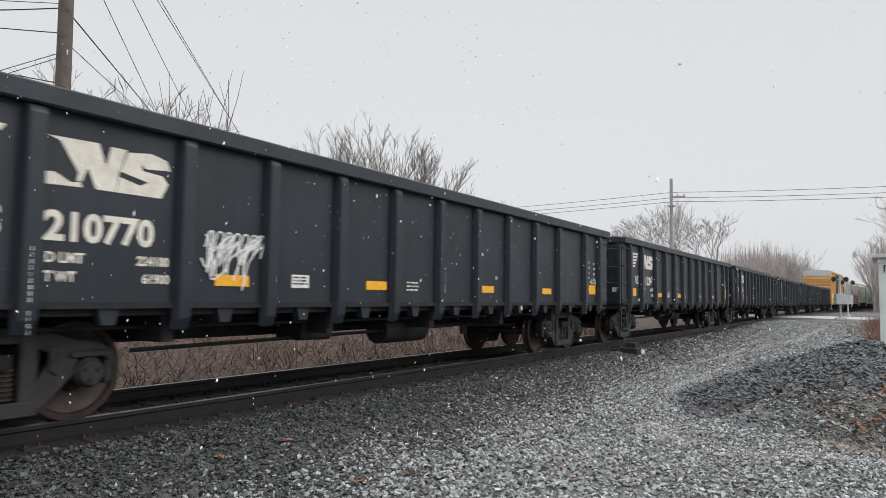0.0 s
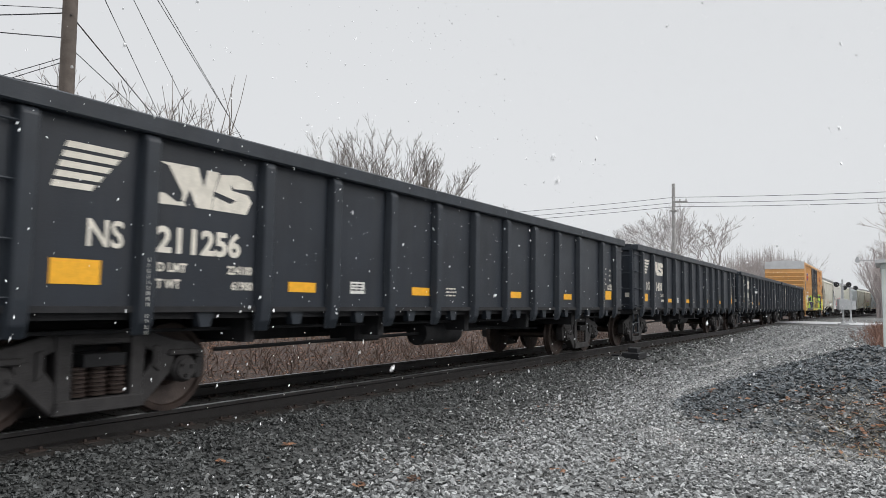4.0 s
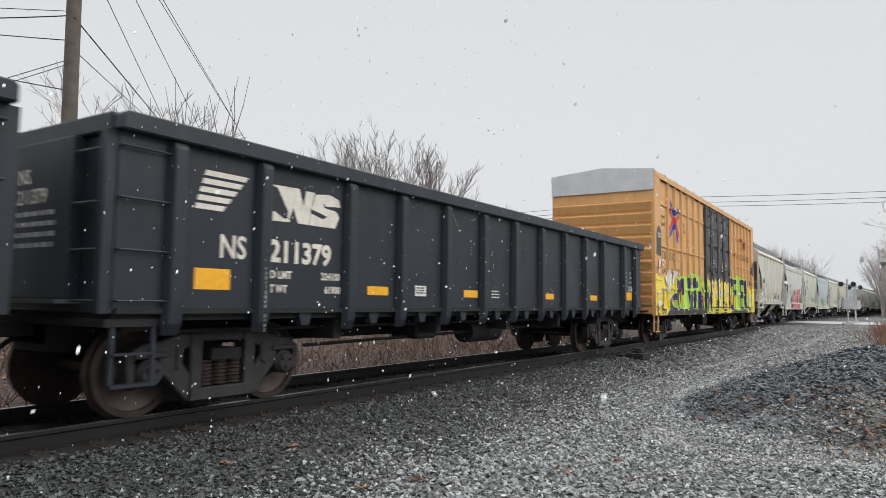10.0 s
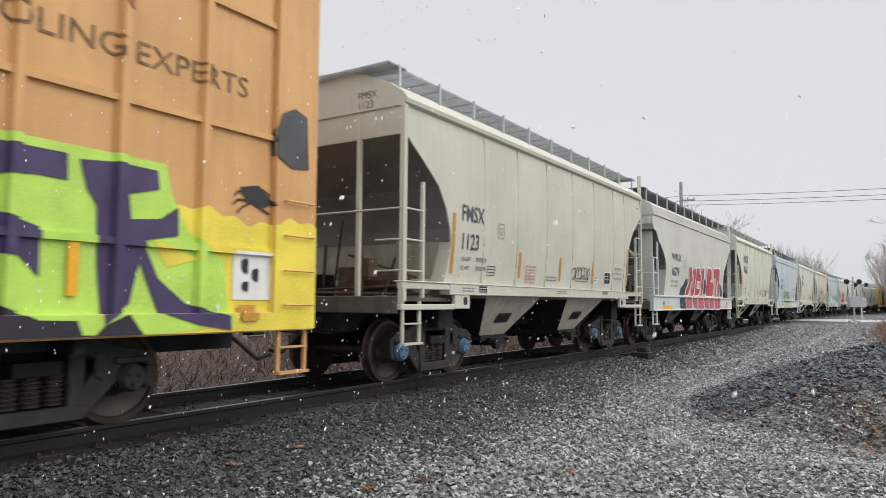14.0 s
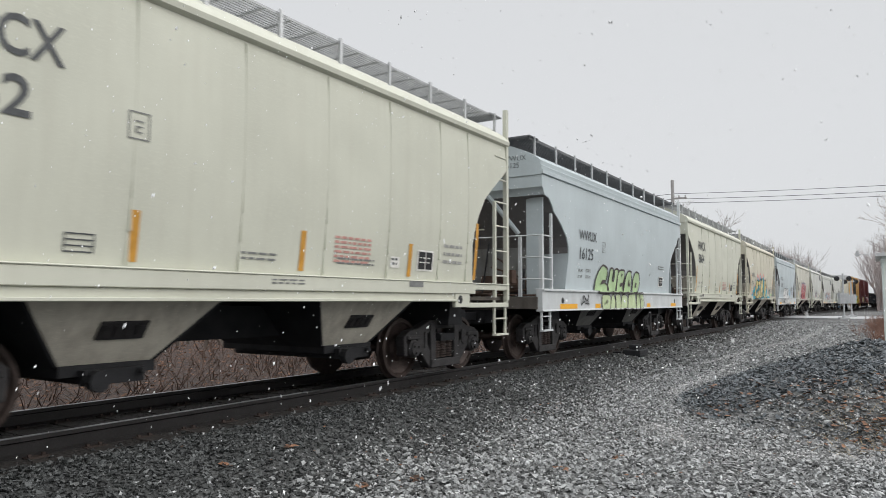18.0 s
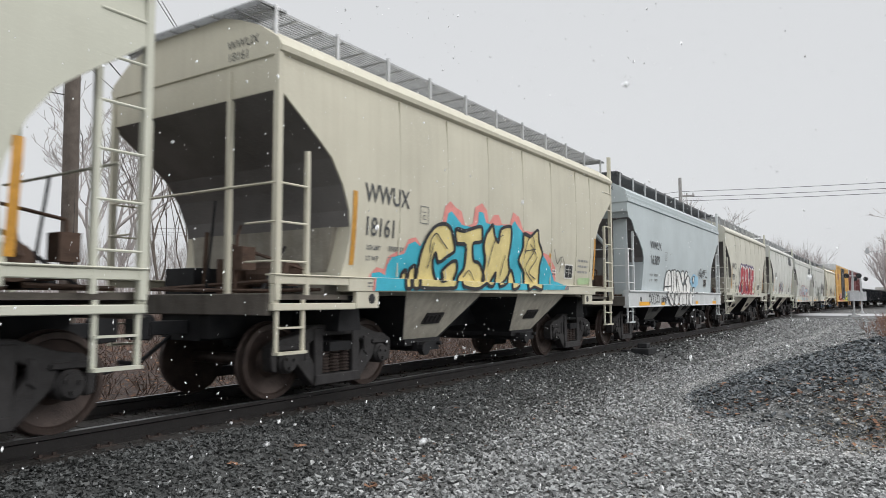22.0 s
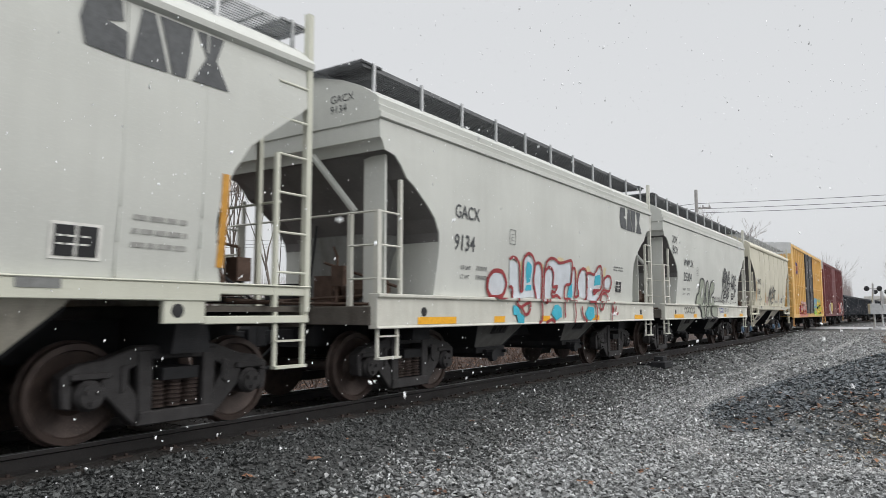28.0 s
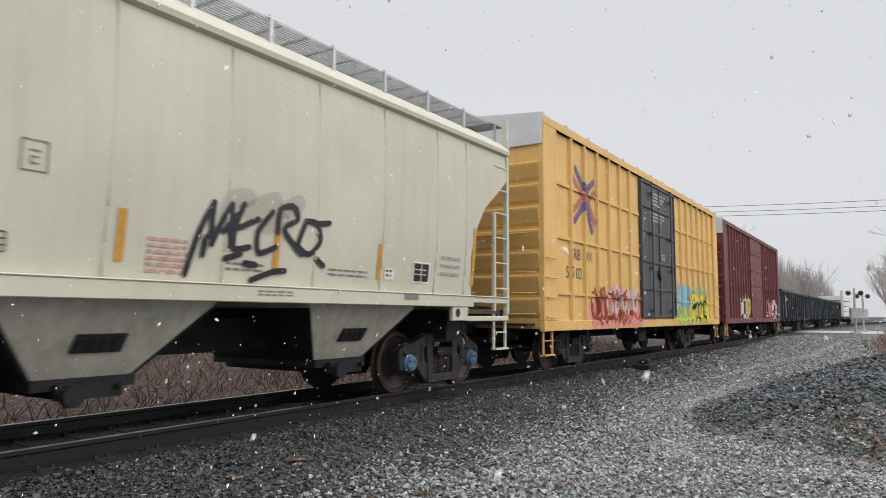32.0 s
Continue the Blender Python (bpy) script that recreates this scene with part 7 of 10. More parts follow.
        paint("stencil", bars(2, 0.36, 0.018, 0.025, "mutedtext", 12), h, 1.55, 1.40, 1.60, lift=0.006)
        paint("stencil", bars(2, 0.5, 0.016, 0.02, "mutedtext", 13), h, 5.1, 1.41, 1.60, lift=0.006)
        paint("stencil", bars(2, 0.50, 0.022, 0.035, "mutedtext", 14), h, 4.72, 1.68, 0, prof, 0.008)
        paint("stencil", bars(2, 0.72, 0.022, 0.035, "mutedtext", 15), h, 6.22, 1.70, 0, prof, 0.008)
        ry, rz, rw = (6.15, 1.95, 0.70) if deep_sill else (3.84, 1.84, 0.42)
        paint("stencil", bars(6, rw, 0.030, 0.028, "redtext", 16), h, ry, rz, 0, prof, 0.008)
        fy, fz = (2.89, 1.59) if deep_sill else (2.42, 1.64)
        paint("data_frame", ribbon([[(0, 0), (0.25, 0), (0.25, 0.15), (0, 0.15), (0, 0)], [(0, 0.05), (0.25, 0.05)], [(0, 0.10), (0.25, 0.10)]], 0.012, "darktext"), h, fy, fz, 0, prof, 0.008)
        paint("notice", plate(0.20, 0.15, "white", 2), h, 7.30, 1.64, 0, prof, 0.008, label="small white notice")
        paint("stencil", bars(2, 0.16, 0.03, 0.03, "darktext", 17), h, 7.32, 1.74, 0, prof, 0.012)
        paint("notice", plate(0.34, 0.085, "mutedtext"), h, 7.66, 1.385, 1.60, lift=0.006, label="small grey plate on the sill")
    if end_text:
        me = lettering(end_text, 0.15, "darktext", wide=1.0, line=0.95)
        ob = part("end_lettering", me, h)
        ob.matrix_basis = pose(0.74, 0.014, 4.10 if kind == "A" else 4.00, 0, 0, -90)
    return h


def side_text(h, kind, s, y, z, size, material="darktext", wide=1.0, bold=0.0, name="reporting_mark"):
    paint(name, lettering(s, size, material, wide=wide, bold=bold, cut=4), h, y, z, 0, HOP[kind]["prof"], 0.010)


def hop_scrawl(h, kind, y, z, w, hh, material, seed, n=6, width=0.05, lift=0.016, label=""):
    paint("graffiti", ribbon(scrawl(w, hh, seed, n), width, material), h, y, z, 0, HOP[kind]["prof"], lift, label)


CREAM, GREY = "cream-painted covered hopper car with curved sides and outlet bays", "pale grey covered hopper car with a deep side sill"
PA, PB = HOP["A"]["prof"], HOP["B"]["prof"]


def marks(h, kind, mark, number, y, z1, z2, size=0.34, wide=0.86, space=1.0):
    side_text(h, kind, mark, y, z1, size * (0.84 if kind == "B" else 1.0), wide=wide, bold=0.003)
    side_text(h, kind, number, y, z2, size, wide=wide, bold=0.003, name="car_number")


def sill_tag(h, lines, width, material, y, z, lift=0.008, label="sprayed scribble on the sill"):
    paint("graffiti", rounded(lines, width, material), h, y, z, 1.60, lift=lift, label=label)


h1 = hopper(117.82, "A", "cream1", "cream1", CREAM, end_text="FMSX\n1123", cap="cap_blue")
marks(h1, "A", "FMSX", "1123", 1.52, 2.46, 2.02, 0.36, 0.80)
hop_scrawl(h1, "A", 6.0, 1.66, 1.0, 0.32, "g_black", 5, 6, 0.022, label="black sprayed signature")

h2 = hopper(129.55, "B", "warmg", "sillw", GREY, end_text="WWUX\n16274")
marks(h2, "B", "WWUX", "16274", 2.0, 2.52, 2.06, 0.36, 0.98)
mural(h2, "B", [(3.03, 1.46), (3.16, 1.67), (3.51, 1.82), (3.76, 2), (3.96, 2.01), (4.06, 1.48)], "g_teal", None, 0, 0.010, "dark teal sprayed cloud behind letters")
mural(h2, "B", [(8.91, 1.49), (8.86, 1.99), (9.27, 1.87), (9.58, 1.66), (9.53, 1.47)], "g_teal", None, 0, 0.010, "dark teal sprayed cloud behind letters")
mural(h2, "B", [(6.29, 1.54), (6.33, 2.03), (6.52, 2.06), (6.69, 1.55)], "g_teal", None, 0, 0.010, "dark teal sprayed cloud behind letters")
mural(h2, "B", [(2.82, 1.06), (2.78, 1.38), (3.51, 1.39), (3.5, 1.03)], "g_teal", None, 0, 0.010, "dark teal sprayed cloud behind letters")
mural(h2, "B", [(3.66, 1.45), (3.78, 1.65), (4.13, 1.91), (4.16, 2.38), (4.39, 2.41), (4.58, 2.09), (4.73, 1.68), (4.7, 2.31), (5.01, 2.41), (5.02, 2.16), (4.95, 1.77), (4.85, 1.47), (4.42, 1.46), (4.45, 1.92), (4.33, 1.71), (4.11, 1.46)], "g_crimson", "g_white", 0.05, 0.014, "red slanted letter with white edge")
mural(h2, "B", [(4.93, 1.47), (5.04, 1.95), (5.07, 2.39), (5.55, 2.41), (5.55, 2.24), (5.75, 2.21), (5.78, 1.93), (5.29, 1.94), (5.27, 1.74), (5.76, 1.71), (5.6, 1.5)], "g_crimson", "g_white", 0.05, 0.014, "red slanted letter with white edge")
mural(h2, "B", [(5.82, 1.46), (5.88, 2.39), (6.26, 2.43), (6.22, 1.91), (6.17, 1.49)], "g_crimson", "g_white", 0.05, 0.014, "red slanted letter with white edge")
mural(h2, "B", [(6.63, 1.5), (6.71, 2.44), (7.38, 2.46), (7.51, 2.11), (7.3, 2.02), (7.73, 2.01), (7.94, 1.87), (7.79, 1.47), (7.12, 1.46)], "g_crimson", "g_white", 0.05, 0.014, "red slanted letter with white edge")
mural(h2, "B", [(8.17, 1.48), (8.2, 2.13), (7.82, 2.08), (7.8, 2.48), (8.83, 2.53), (8.85, 2.17), (8.83, 1.91), (9.03, 1.49), (8.63, 1.46), (8.5, 2.09), (8.43, 1.47)], "g_crimson", "g_white", 0.05, 0.014, "red slanted letter with white edge")
mural(h2, "B", [(3.5, 1.05), (3.46, 1.39), (4.19, 1.4), (4.3, 1.05)], "g_rose", "g_white", 0.03, 0.014, "rose-red letter foot with white edge on the sill")
mural(h2, "B", [(4.29, 1.36), (4.54, 1.05), (5.08, 1.03), (4.97, 1.4)], "g_rose", "g_white", 0.03, 0.014, "rose-red letter foot with white edge on the sill")
mural(h2, "B", [(5.03, 1.4), (5.87, 1.4), (6.05, 1.03), (5.1, 1.03)], "g_rose", "g_white", 0.03, 0.014, "rose-red letter foot with white edge on the sill")
mural(h2, "B", [(5.96, 1.39), (6.73, 1.4), (6.79, 1.02), (6.21, 1.03)], "g_rose", "g_white", 0.03, 0.014, "rose-red letter foot with white edge on the sill")
mural(h2, "B", [(6.76, 1.4), (7.6, 1.4), (7.58, 1.01), (6.86, 1.02)], "g_rose", "g_white", 0.03, 0.014, "rose-red letter foot with white edge on the sill")
mural(h2, "B", [(7.66, 1.4), (8.8, 1.4), (8.78, 1.02), (7.76, 1.01)], "g_rose", "g_white", 0.03, 0.014, "rose-red letter foot with white edge on the sill")

h3 = hopper(142.02, "A", "cream", "cream", CREAM, end_text="HWCX\n9162", plate_at=(3.38, 2.62), deep_sill=True)
side_text(h3, "A", "HWCX", 1.62, 3.07, 0.46, wide=0.80, bold=0.006)
side_text(h3, "A", "9162", 1.62, 2.60, 0.45, wide=1.05, bold=0.007, name="car_number")

h4 = hopper(154.14, "B", "grey", "sillw", GREY, end_text="WWUX\n16125")
marks(h4, "B", "WWUX", "16125", 1.97, 2.55, 2.12, 0.36, 1.02)
mural(h4, "B", [(3.34, 1.02), (3.33, 1.27), (3.42, 1.34), (3.67, 1.34), (3.88, 1.33), (3.96, 1.19), (3.89, 1.01), (3.65, 1)], "g_leaf", "g_umber", 0.02, 0.01, "pale green sprayed letter foot on the sill")
mural(h4, "B", [(3.93, 1.01), (3.99, 1.28), (4.16, 1.35), (4.31, 1.15), (4.23, 1.01)], "g_leaf", "g_umber", 0.02, 0.01, "pale green sprayed letter foot on the sill")
mural(h4, "B", [(4.35, 1), (4.32, 1.33), (4.64, 1.36), (4.72, 1.14), (4.68, 1)], "g_leaf", "g_umber", 0.02, 0.01, "pale green sprayed letter foot on the sill")
mural(h4, "B", [(4.71, 1), (4.77, 1.29), (4.92, 1.36), (5.25, 1.3), (5.24, 1.04), (5, 1)], "g_leaf", "g_umber", 0.02, 0.01, "pale green sprayed letter foot on the sill")
mural(h4, "B", [(5.28, 1), (5.34, 1.34), (5.87, 1.38), (5.98, 1), (5.6, 1)], "g_leaf", "g_umber", 0.02, 0.01, "pale green sprayed letter foot on the sill")
mural(h4, "B", [(6, 1), (6.03, 1.36), (6.28, 1.39), (6.35, 1)], "g_leaf", "g_umber", 0.02, 0.01, "pale green sprayed letter foot on the sill")
mural(h4, "B", [(6.38, 1), (6.33, 1.36), (6.62, 1.37), (6.72, 1.14), (6.62, 1)], "g_leaf", "g_umber", 0.02, 0.01, "pale green sprayed letter foot on the sill")
mural(h4, "B", [(3.03, 1.41), (3.06, 1.58), (3.15, 1.77), (3.34, 1.95), (3.55, 2.04), (3.84, 1.98), (3.89, 1.87), (3.84, 1.73), (3.76, 1.63), (3.94, 1.56), (4.01, 1.4), (3.18, 1.38)], "g_green", "g_umber", 0.045, 0.014, "pale green letter with dark brown outline")
mural(h4, "B", [(3.94, 1.51), (4.06, 1.96), (4.3, 1.97), (4.27, 1.72), (4.39, 1.7), (4.42, 1.97), (4.69, 1.97), (4.64, 1.74), (4.51, 1.41), (4.04, 1.4)], "g_green", "g_umber", 0.045, 0.014, "pale green letter with dark brown outline")
mural(h4, "B", [(4.62, 1.41), (4.64, 1.69), (4.75, 1.95), (5.17, 1.97), (5.19, 1.8), (5.1, 1.56), (5.13, 1.41)], "g_green", "g_umber", 0.045, 0.014, "pale green letter with dark brown outline")
mural(h4, "B", [(5.17, 1.41), (5.3, 1.78), (5.47, 1.96), (5.76, 1.95), (5.79, 1.7), (5.76, 1.42)], "g_green", "g_umber", 0.045, 0.014, "pale green letter with dark brown outline")
mural(h4, "B", [(5.92, 1.42), (5.92, 1.71), (6.1, 1.96), (6.43, 1.93), (6.53, 1.68), (6.39, 1.43)], "g_green", "g_umber", 0.045, 0.014, "pale green letter with dark brown outline")
mural(h4, "B", [(3.42, 1.58), (3.53, 1.7), (3.82, 1.68), (3.64, 1.61)], "g_umber", None, 0, 0.03, "dark brown gap in a sprayed letter")
mural(h4, "B", [(4.86, 1.55), (4.89, 1.65), (5.09, 1.67), (5.05, 1.58)], "g_umber", None, 0, 0.03, "dark brown gap in a sprayed letter")
mural(h4, "B", [(5.52, 1.58), (5.56, 1.77), (5.69, 1.57)], "g_umber", None, 0, 0.03, "dark brown gap in a sprayed letter")
mural(h4, "B", [(6.11, 1.54), (6.13, 1.69), (6.24, 1.68), (6.23, 1.56)], "g_umber", None, 0, 0.03, "dark brown gap in a sprayed letter")
mural(h4, "B", [(4.9, 1.83), (4.93, 1.9), (5.01, 1.88), (4.98, 1.81)], "g_umber", None, 0, 0.03, "dark brown gap in a sprayed letter")
mural(h4, "B", [(3.62, 1.15), (3.63, 1.24), (3.71, 1.21), (3.69, 1.13)], "g_olive", None, 0, 0.03, "dark sprayed eye")
mural(h4, "B", [(3.47, 1.11), (3.48, 1.17), (3.53, 1.15), (3.52, 1.1)], "g_olive", None, 0, 0.03, "dark sprayed eye")
mural(h4, "B", [(6.4, 1.23), (6.44, 1.29), (6.49, 1.26), (6.47, 1.2)], "g_olive", None, 0, 0.03, "dark sprayed eye")
mural(h4, "B", [(6.53, 1.18), (6.57, 1.26), (6.62, 1.22)], "g_olive", None, 0, 0.03, "dark sprayed eye")
sill_tag(h4, scrawl(0.5, 0.25, 9, 4), 0.025, "g_black", 2.0, 1.08)

h5 = hopper(166.25, "A", "cream", "cream", CREAM, end_text="HWCX\n8864", plate_at=(3.38, 2.62), deep_sill=True)
side_text(h5, "A", "HWCX", 1.56, 3.07, 0.46, wide=0.80, bold=0.006)
side_text(h5, "A", "8864", 1.56, 2.60, 0.45, wide=1.05, bold=0.007, name="car_number")

h6 = hopper(178.46, "A", "cream2", "cream2", "tan covered hopper car with large yellow and turquoise graffiti", end_text="WWUX\n18161")
marks(h6, "A", "WWUX", "18161", 1.50, 2.45, 2.02, 0.34, 0.80)
mural(h6, "A", [(1.65, 1.31), (1.69, 1.52), (1.81, 1.62), (1.98, 1.6), (2.04, 1.77), (2.23, 1.85), (2.36, 1.86), (2.47, 2.03), (2.64, 2.07), (2.77, 1.97), (3.1, 2.21), (3.29, 2.35), (3.36, 2.59), (3.5, 2.68), (3.65, 2.6), (3.82, 2.56), (3.95, 2.34), (4.17, 2.4), (4.24, 2.67), (4.46, 2.76), (4.62, 2.66), (4.69, 2.46), (4.86, 2.61), (5.02, 2.63), (5.15, 2.48), (5.43, 2.5), (5.56, 2.73), (5.78, 2.67), (5.97, 2.44), (6.54, 2.44), (6.8, 2.1), (7.11, 2.05), (7.44, 1.83), (7.51, 1.56), (7.93, 1.48), (7.78, 1.39)], "g_pink", None, 0, 0.008, "salmon sprayed cloud")
mural(h6, "A", [(1.69, 1.31), (1.73, 1.54), (1.88, 1.56), (2.01, 1.52), (2.03, 1.66), (2.12, 1.76), (2.28, 1.8), (2.39, 1.83), (2.47, 1.96), (2.62, 2.01), (2.75, 1.95), (2.84, 2.04), (3.38, 2.32), (3.44, 2.49), (3.53, 2.53), (3.69, 2.44), (3.84, 2.35), (4.18, 2.34), (4.32, 2.41), (4.35, 2.61), (4.5, 2.61), (4.59, 2.45), (4.96, 2.44), (5.13, 2.46), (5.49, 2.48), (5.6, 2.58), (5.84, 2.44), (5.99, 2.38), (6.62, 2.12), (6.86, 2.03), (7.2, 1.81), (7.44, 1.56), (7.9, 1.5), (7.75, 1.39)], "g_blue", None, 0, 0.012, "turquoise sprayed cloud")
mural(h6, "A", [(2.35, 1.55), (2.44, 1.6), (2.47, 1.37), (2.35, 1.36)], "g_pale", "g_black", 0.055, 0.018, "pale yellow letter with black outline")
mural(h6, "A", [(2.52, 1.62), (2.65, 1.67), (2.66, 1.38), (2.51, 1.37)], "g_pale", "g_black", 0.055, 0.018, "pale yellow letter with black outline")
mural(h6, "A", [(2.67, 1.41), (2.71, 1.59), (2.77, 1.86), (2.9, 2.1), (3.1, 2.27), (3.35, 2.32), (3.51, 2.26), (3.62, 2.05), (3.64, 1.93), (3.43, 1.83), (3.29, 1.76), (3.2, 1.76), (3.13, 1.88), (3.07, 1.77), (3.11, 1.61), (3.22, 1.47), (3.38, 1.51), (3.34, 1.62), (3.56, 1.76), (3.72, 1.78), (3.75, 1.64), (3.64, 1.44), (3.55, 1.37), (2.75, 1.36)], "g_pale", "g_black", 0.055, 0.018, "pale yellow letter with black outline")
mural(h6, "A", [(3.65, 2.27), (3.9, 2.26), (4.25, 2.35), (4.44, 2.36), (4.45, 2.14), (4.18, 2.08), (4.23, 1.82), (4.42, 1.78), (4.63, 1.52), (4.29, 1.37), (3.85, 1.4), (3.81, 1.55), (3.96, 1.7), (3.96, 2.04), (3.69, 2.06)], "g_pale", "g_black", 0.055, 0.018, "pale yellow letter with black outline")
mural(h6, "A", [(4.58, 2.26), (4.79, 2.44), (4.88, 2.26), (5.02, 2.16), (5.09, 2.39), (5.45, 2.46), (5.47, 2.2), (5.41, 1.9), (5.48, 1.67), (5.28, 1.49), (5, 1.42), (5, 1.65), (4.9, 1.56), (4.75, 1.41), (4.57, 1.46), (4.57, 1.63), (4.6, 1.85), (4.52, 2.06)], "g_pale", "g_black", 0.055, 0.018, "pale yellow letter with black outline")
mural(h6, "A", [(5.46, 1.67), (5.57, 1.7), (5.73, 1.44), (5.49, 1.38)], "g_pale", "g_black", 0.055, 0.018, "pale yellow letter with black outline")
mural(h6, "A", [(5.95, 2.38), (6.23, 2.35), (6.54, 2.5), (6.6, 2.28), (6.78, 2.07), (6.68, 1.82), (6.69, 1.39), (6.34, 1.43), (6.11, 1.38), (6.05, 1.67), (5.8, 1.89), (5.95, 2.14)], "g_pale", "g_black", 0.055, 0.018, "pale yellow star badge with black outline")
strokes(h6, "A", [[(5.99, 1.94), (6.11, 2.27), (6.32, 2.35), (6.39, 2.1), (6.06, 1.76), (6.42, 1.52)], [(6.22, 2.21), (6.52, 1.98), (6.23, 1.7), (6.52, 1.58)], [(6.02, 2.07), (6.45, 2.13)], [(2.97, 1.88), (2.98, 2.06), (3.11, 2.16), (3.23, 2.08), (3.42, 1.96)], [(2.94, 1.65), (3, 1.83), (3.06, 2.02)], [(3.95, 1.55), (4.1, 1.66), (4.27, 1.51)], [(4.69, 1.75), (4.85, 2.15), (5.14, 2.29)], [(5.13, 1.6), (5.26, 1.95)], [(7.29, 2.17), (7.45, 1.9), (7.63, 2.05), (7.6, 1.76)], [(7.7, 2.06), (7.87, 1.85)]], 0.02, "g_spray", 0.034, "thin black sprayed scribble")
paint("graffiti", rounded([[(0, 0.1), (0.6, 0.12)]], 0.14, "g_green"), h6, 8.7, 1.48, 0, PA, 0.012, "green sprayed patch")

h7 = hopper(190.30, "B", "grey", "sillw", GREY, end_text="WWUX\n16389")
marks(h7, "B", "WWUX", "16389", 1.97, 2.60, 2.17, 0.37, 1.0)
mural(h7, "B", [(6.55, 1.76), (6.69, 1.91), (7.03, 2.06), (7.65, 1.95), (7.68, 1.7), (7.29, 1.56), (6.9, 1.6)], "g_sky", None, 0, 0.008, "pale blue sprayed patch")
mural(h7, "B", [(3.45, 1.38), (3.47, 1.56), (3.52, 1.79), (3.63, 1.97), (3.81, 2.06), (4, 2.05), (4.15, 1.94), (4.26, 1.74), (4.29, 1.5), (4.21, 1.23), (4.12, 1.03), (3.94, 1), (3.74, 1.1), (3.54, 1.27)], "g_white", "g_black", 0.035, 0.014, "white bubble letter with thin black outline")
mural(h7, "B", [(4.13, 1.97), (4.16, 2.07), (4.36, 2.08), (4.56, 2.1), (4.66, 2.04), (4.77, 1.75), (4.95, 1.43), (4.89, 1.31), (4.74, 1.08), (4.57, 1.01), (4.37, 1.01), (4.24, 1.1), (4.26, 1.36), (4.3, 1.54), (4.21, 1.8)], "g_white", "g_black", 0.035, 0.014, "white bubble letter with thin black outline")
mural(h7, "B", [(4.7, 2), (4.77, 2.07), (5.01, 2.07), (5.21, 1.95), (5.6, 1.62), (5.68, 1.35), (5.67, 1.09), (5.58, 1.01), (5.22, 1.03), (5.1, 1.01), (4.87, 1.01), (4.78, 1.1), (4.92, 1.29), (4.93, 1.43), (4.84, 1.66)], "g_white", "g_black", 0.035, 0.014, "white bubble letter with thin black outline")
mural(h7, "B", [(5.29, 1.96), (5.36, 2.07), (5.56, 2.1), (5.72, 2), (5.76, 1.85), (5.66, 1.72), (5.58, 1.66)], "g_white", "g_black", 0.035, 0.014, "white bubble letter with thin black outline")
mural(h7, "B", [(5.77, 1.97), (5.86, 2.08), (6.04, 2.1), (6.12, 1.98), (5.89, 1.82), (5.8, 1.74)], "g_white", "g_black", 0.035, 0.014, "white bubble letter with thin black outline")
mural(h7, "B", [(5.93, 1.73), (6.01, 1.85), (6.18, 1.96), (6.39, 1.91), (6.47, 1.76), (6.61, 1.7), (6.66, 1.6), (6.49, 1.3), (6.41, 1.01), (6.2, 1.01), (6.07, 1.14), (6.08, 1.35), (6.07, 1.63)], "g_white", "g_black", 0.035, 0.014, "white bubble letter with thin black outline")
mural(h7, "B", [(5.67, 1.6), (5.77, 1.67), (5.88, 1.7), (6.04, 1.61), (6.02, 1.3), (5.98, 1.04), (5.81, 1), (5.68, 1.07), (5.72, 1.35)], "g_white", "g_black", 0.035, 0.014, "white bubble letter with thin black outline")
mural(h7, "B", [(6.82, 1.84), (6.91, 1.95), (7.08, 1.95), (7.06, 1.82), (6.98, 1.73), (6.9, 1.76)], "g_white", "g_black", 0.035, 0.014, "white bubble letter with thin black outline")
mural(h7, "B", [(6.93, 1.55), (7.04, 1.6), (7.19, 1.57), (7.05, 1.41), (6.9, 1.39), (6.94, 1.44)], "g_white", "g_black", 0.035, 0.014, "white bubble letter with thin black outline")
strokes(h7, "B", [[(3.49, 1.56), (4.27, 1.6)], [(3.83, 1.93), (3.86, 1.44)], [(3.86, 1.44), (3.75, 1.27), (3.66, 1.14)], [(3.86, 1.44), (3.91, 1.27), (4.08, 1.15)], [(4.38, 2.08), (4.46, 1.73), (4.48, 1.37)], [(4.35, 1.17), (4.4, 1.31), (4.53, 1.36), (4.65, 1.3), (4.68, 1.17)], [(4.82, 1.92), (5.09, 1.58), (5.23, 1.34), (5.22, 1.09), (5.13, 1.02)]], 0.035, "g_black", 0.028, "thin black inner lines of bubble letters")
strokes(h7, "B", [[(7.75, 2.01), (7.79, 2.14), (7.89, 1.9)], [(7.83, 2.19), (7.99, 2.22), (7.95, 1.97), (8.07, 2.08)], [(8.01, 2.11), (8.15, 1.92), (8.23, 2.19), (8.21, 1.89)], [(8.24, 2.09), (8.47, 2.2), (8.41, 1.97)], [(8.41, 2.14), (8.61, 2.05), (8.53, 2.2)], [(8.68, 1.99), (9.01, 1.96)]], 0.035, "g_spray", 0.016, "black sprayed signature")
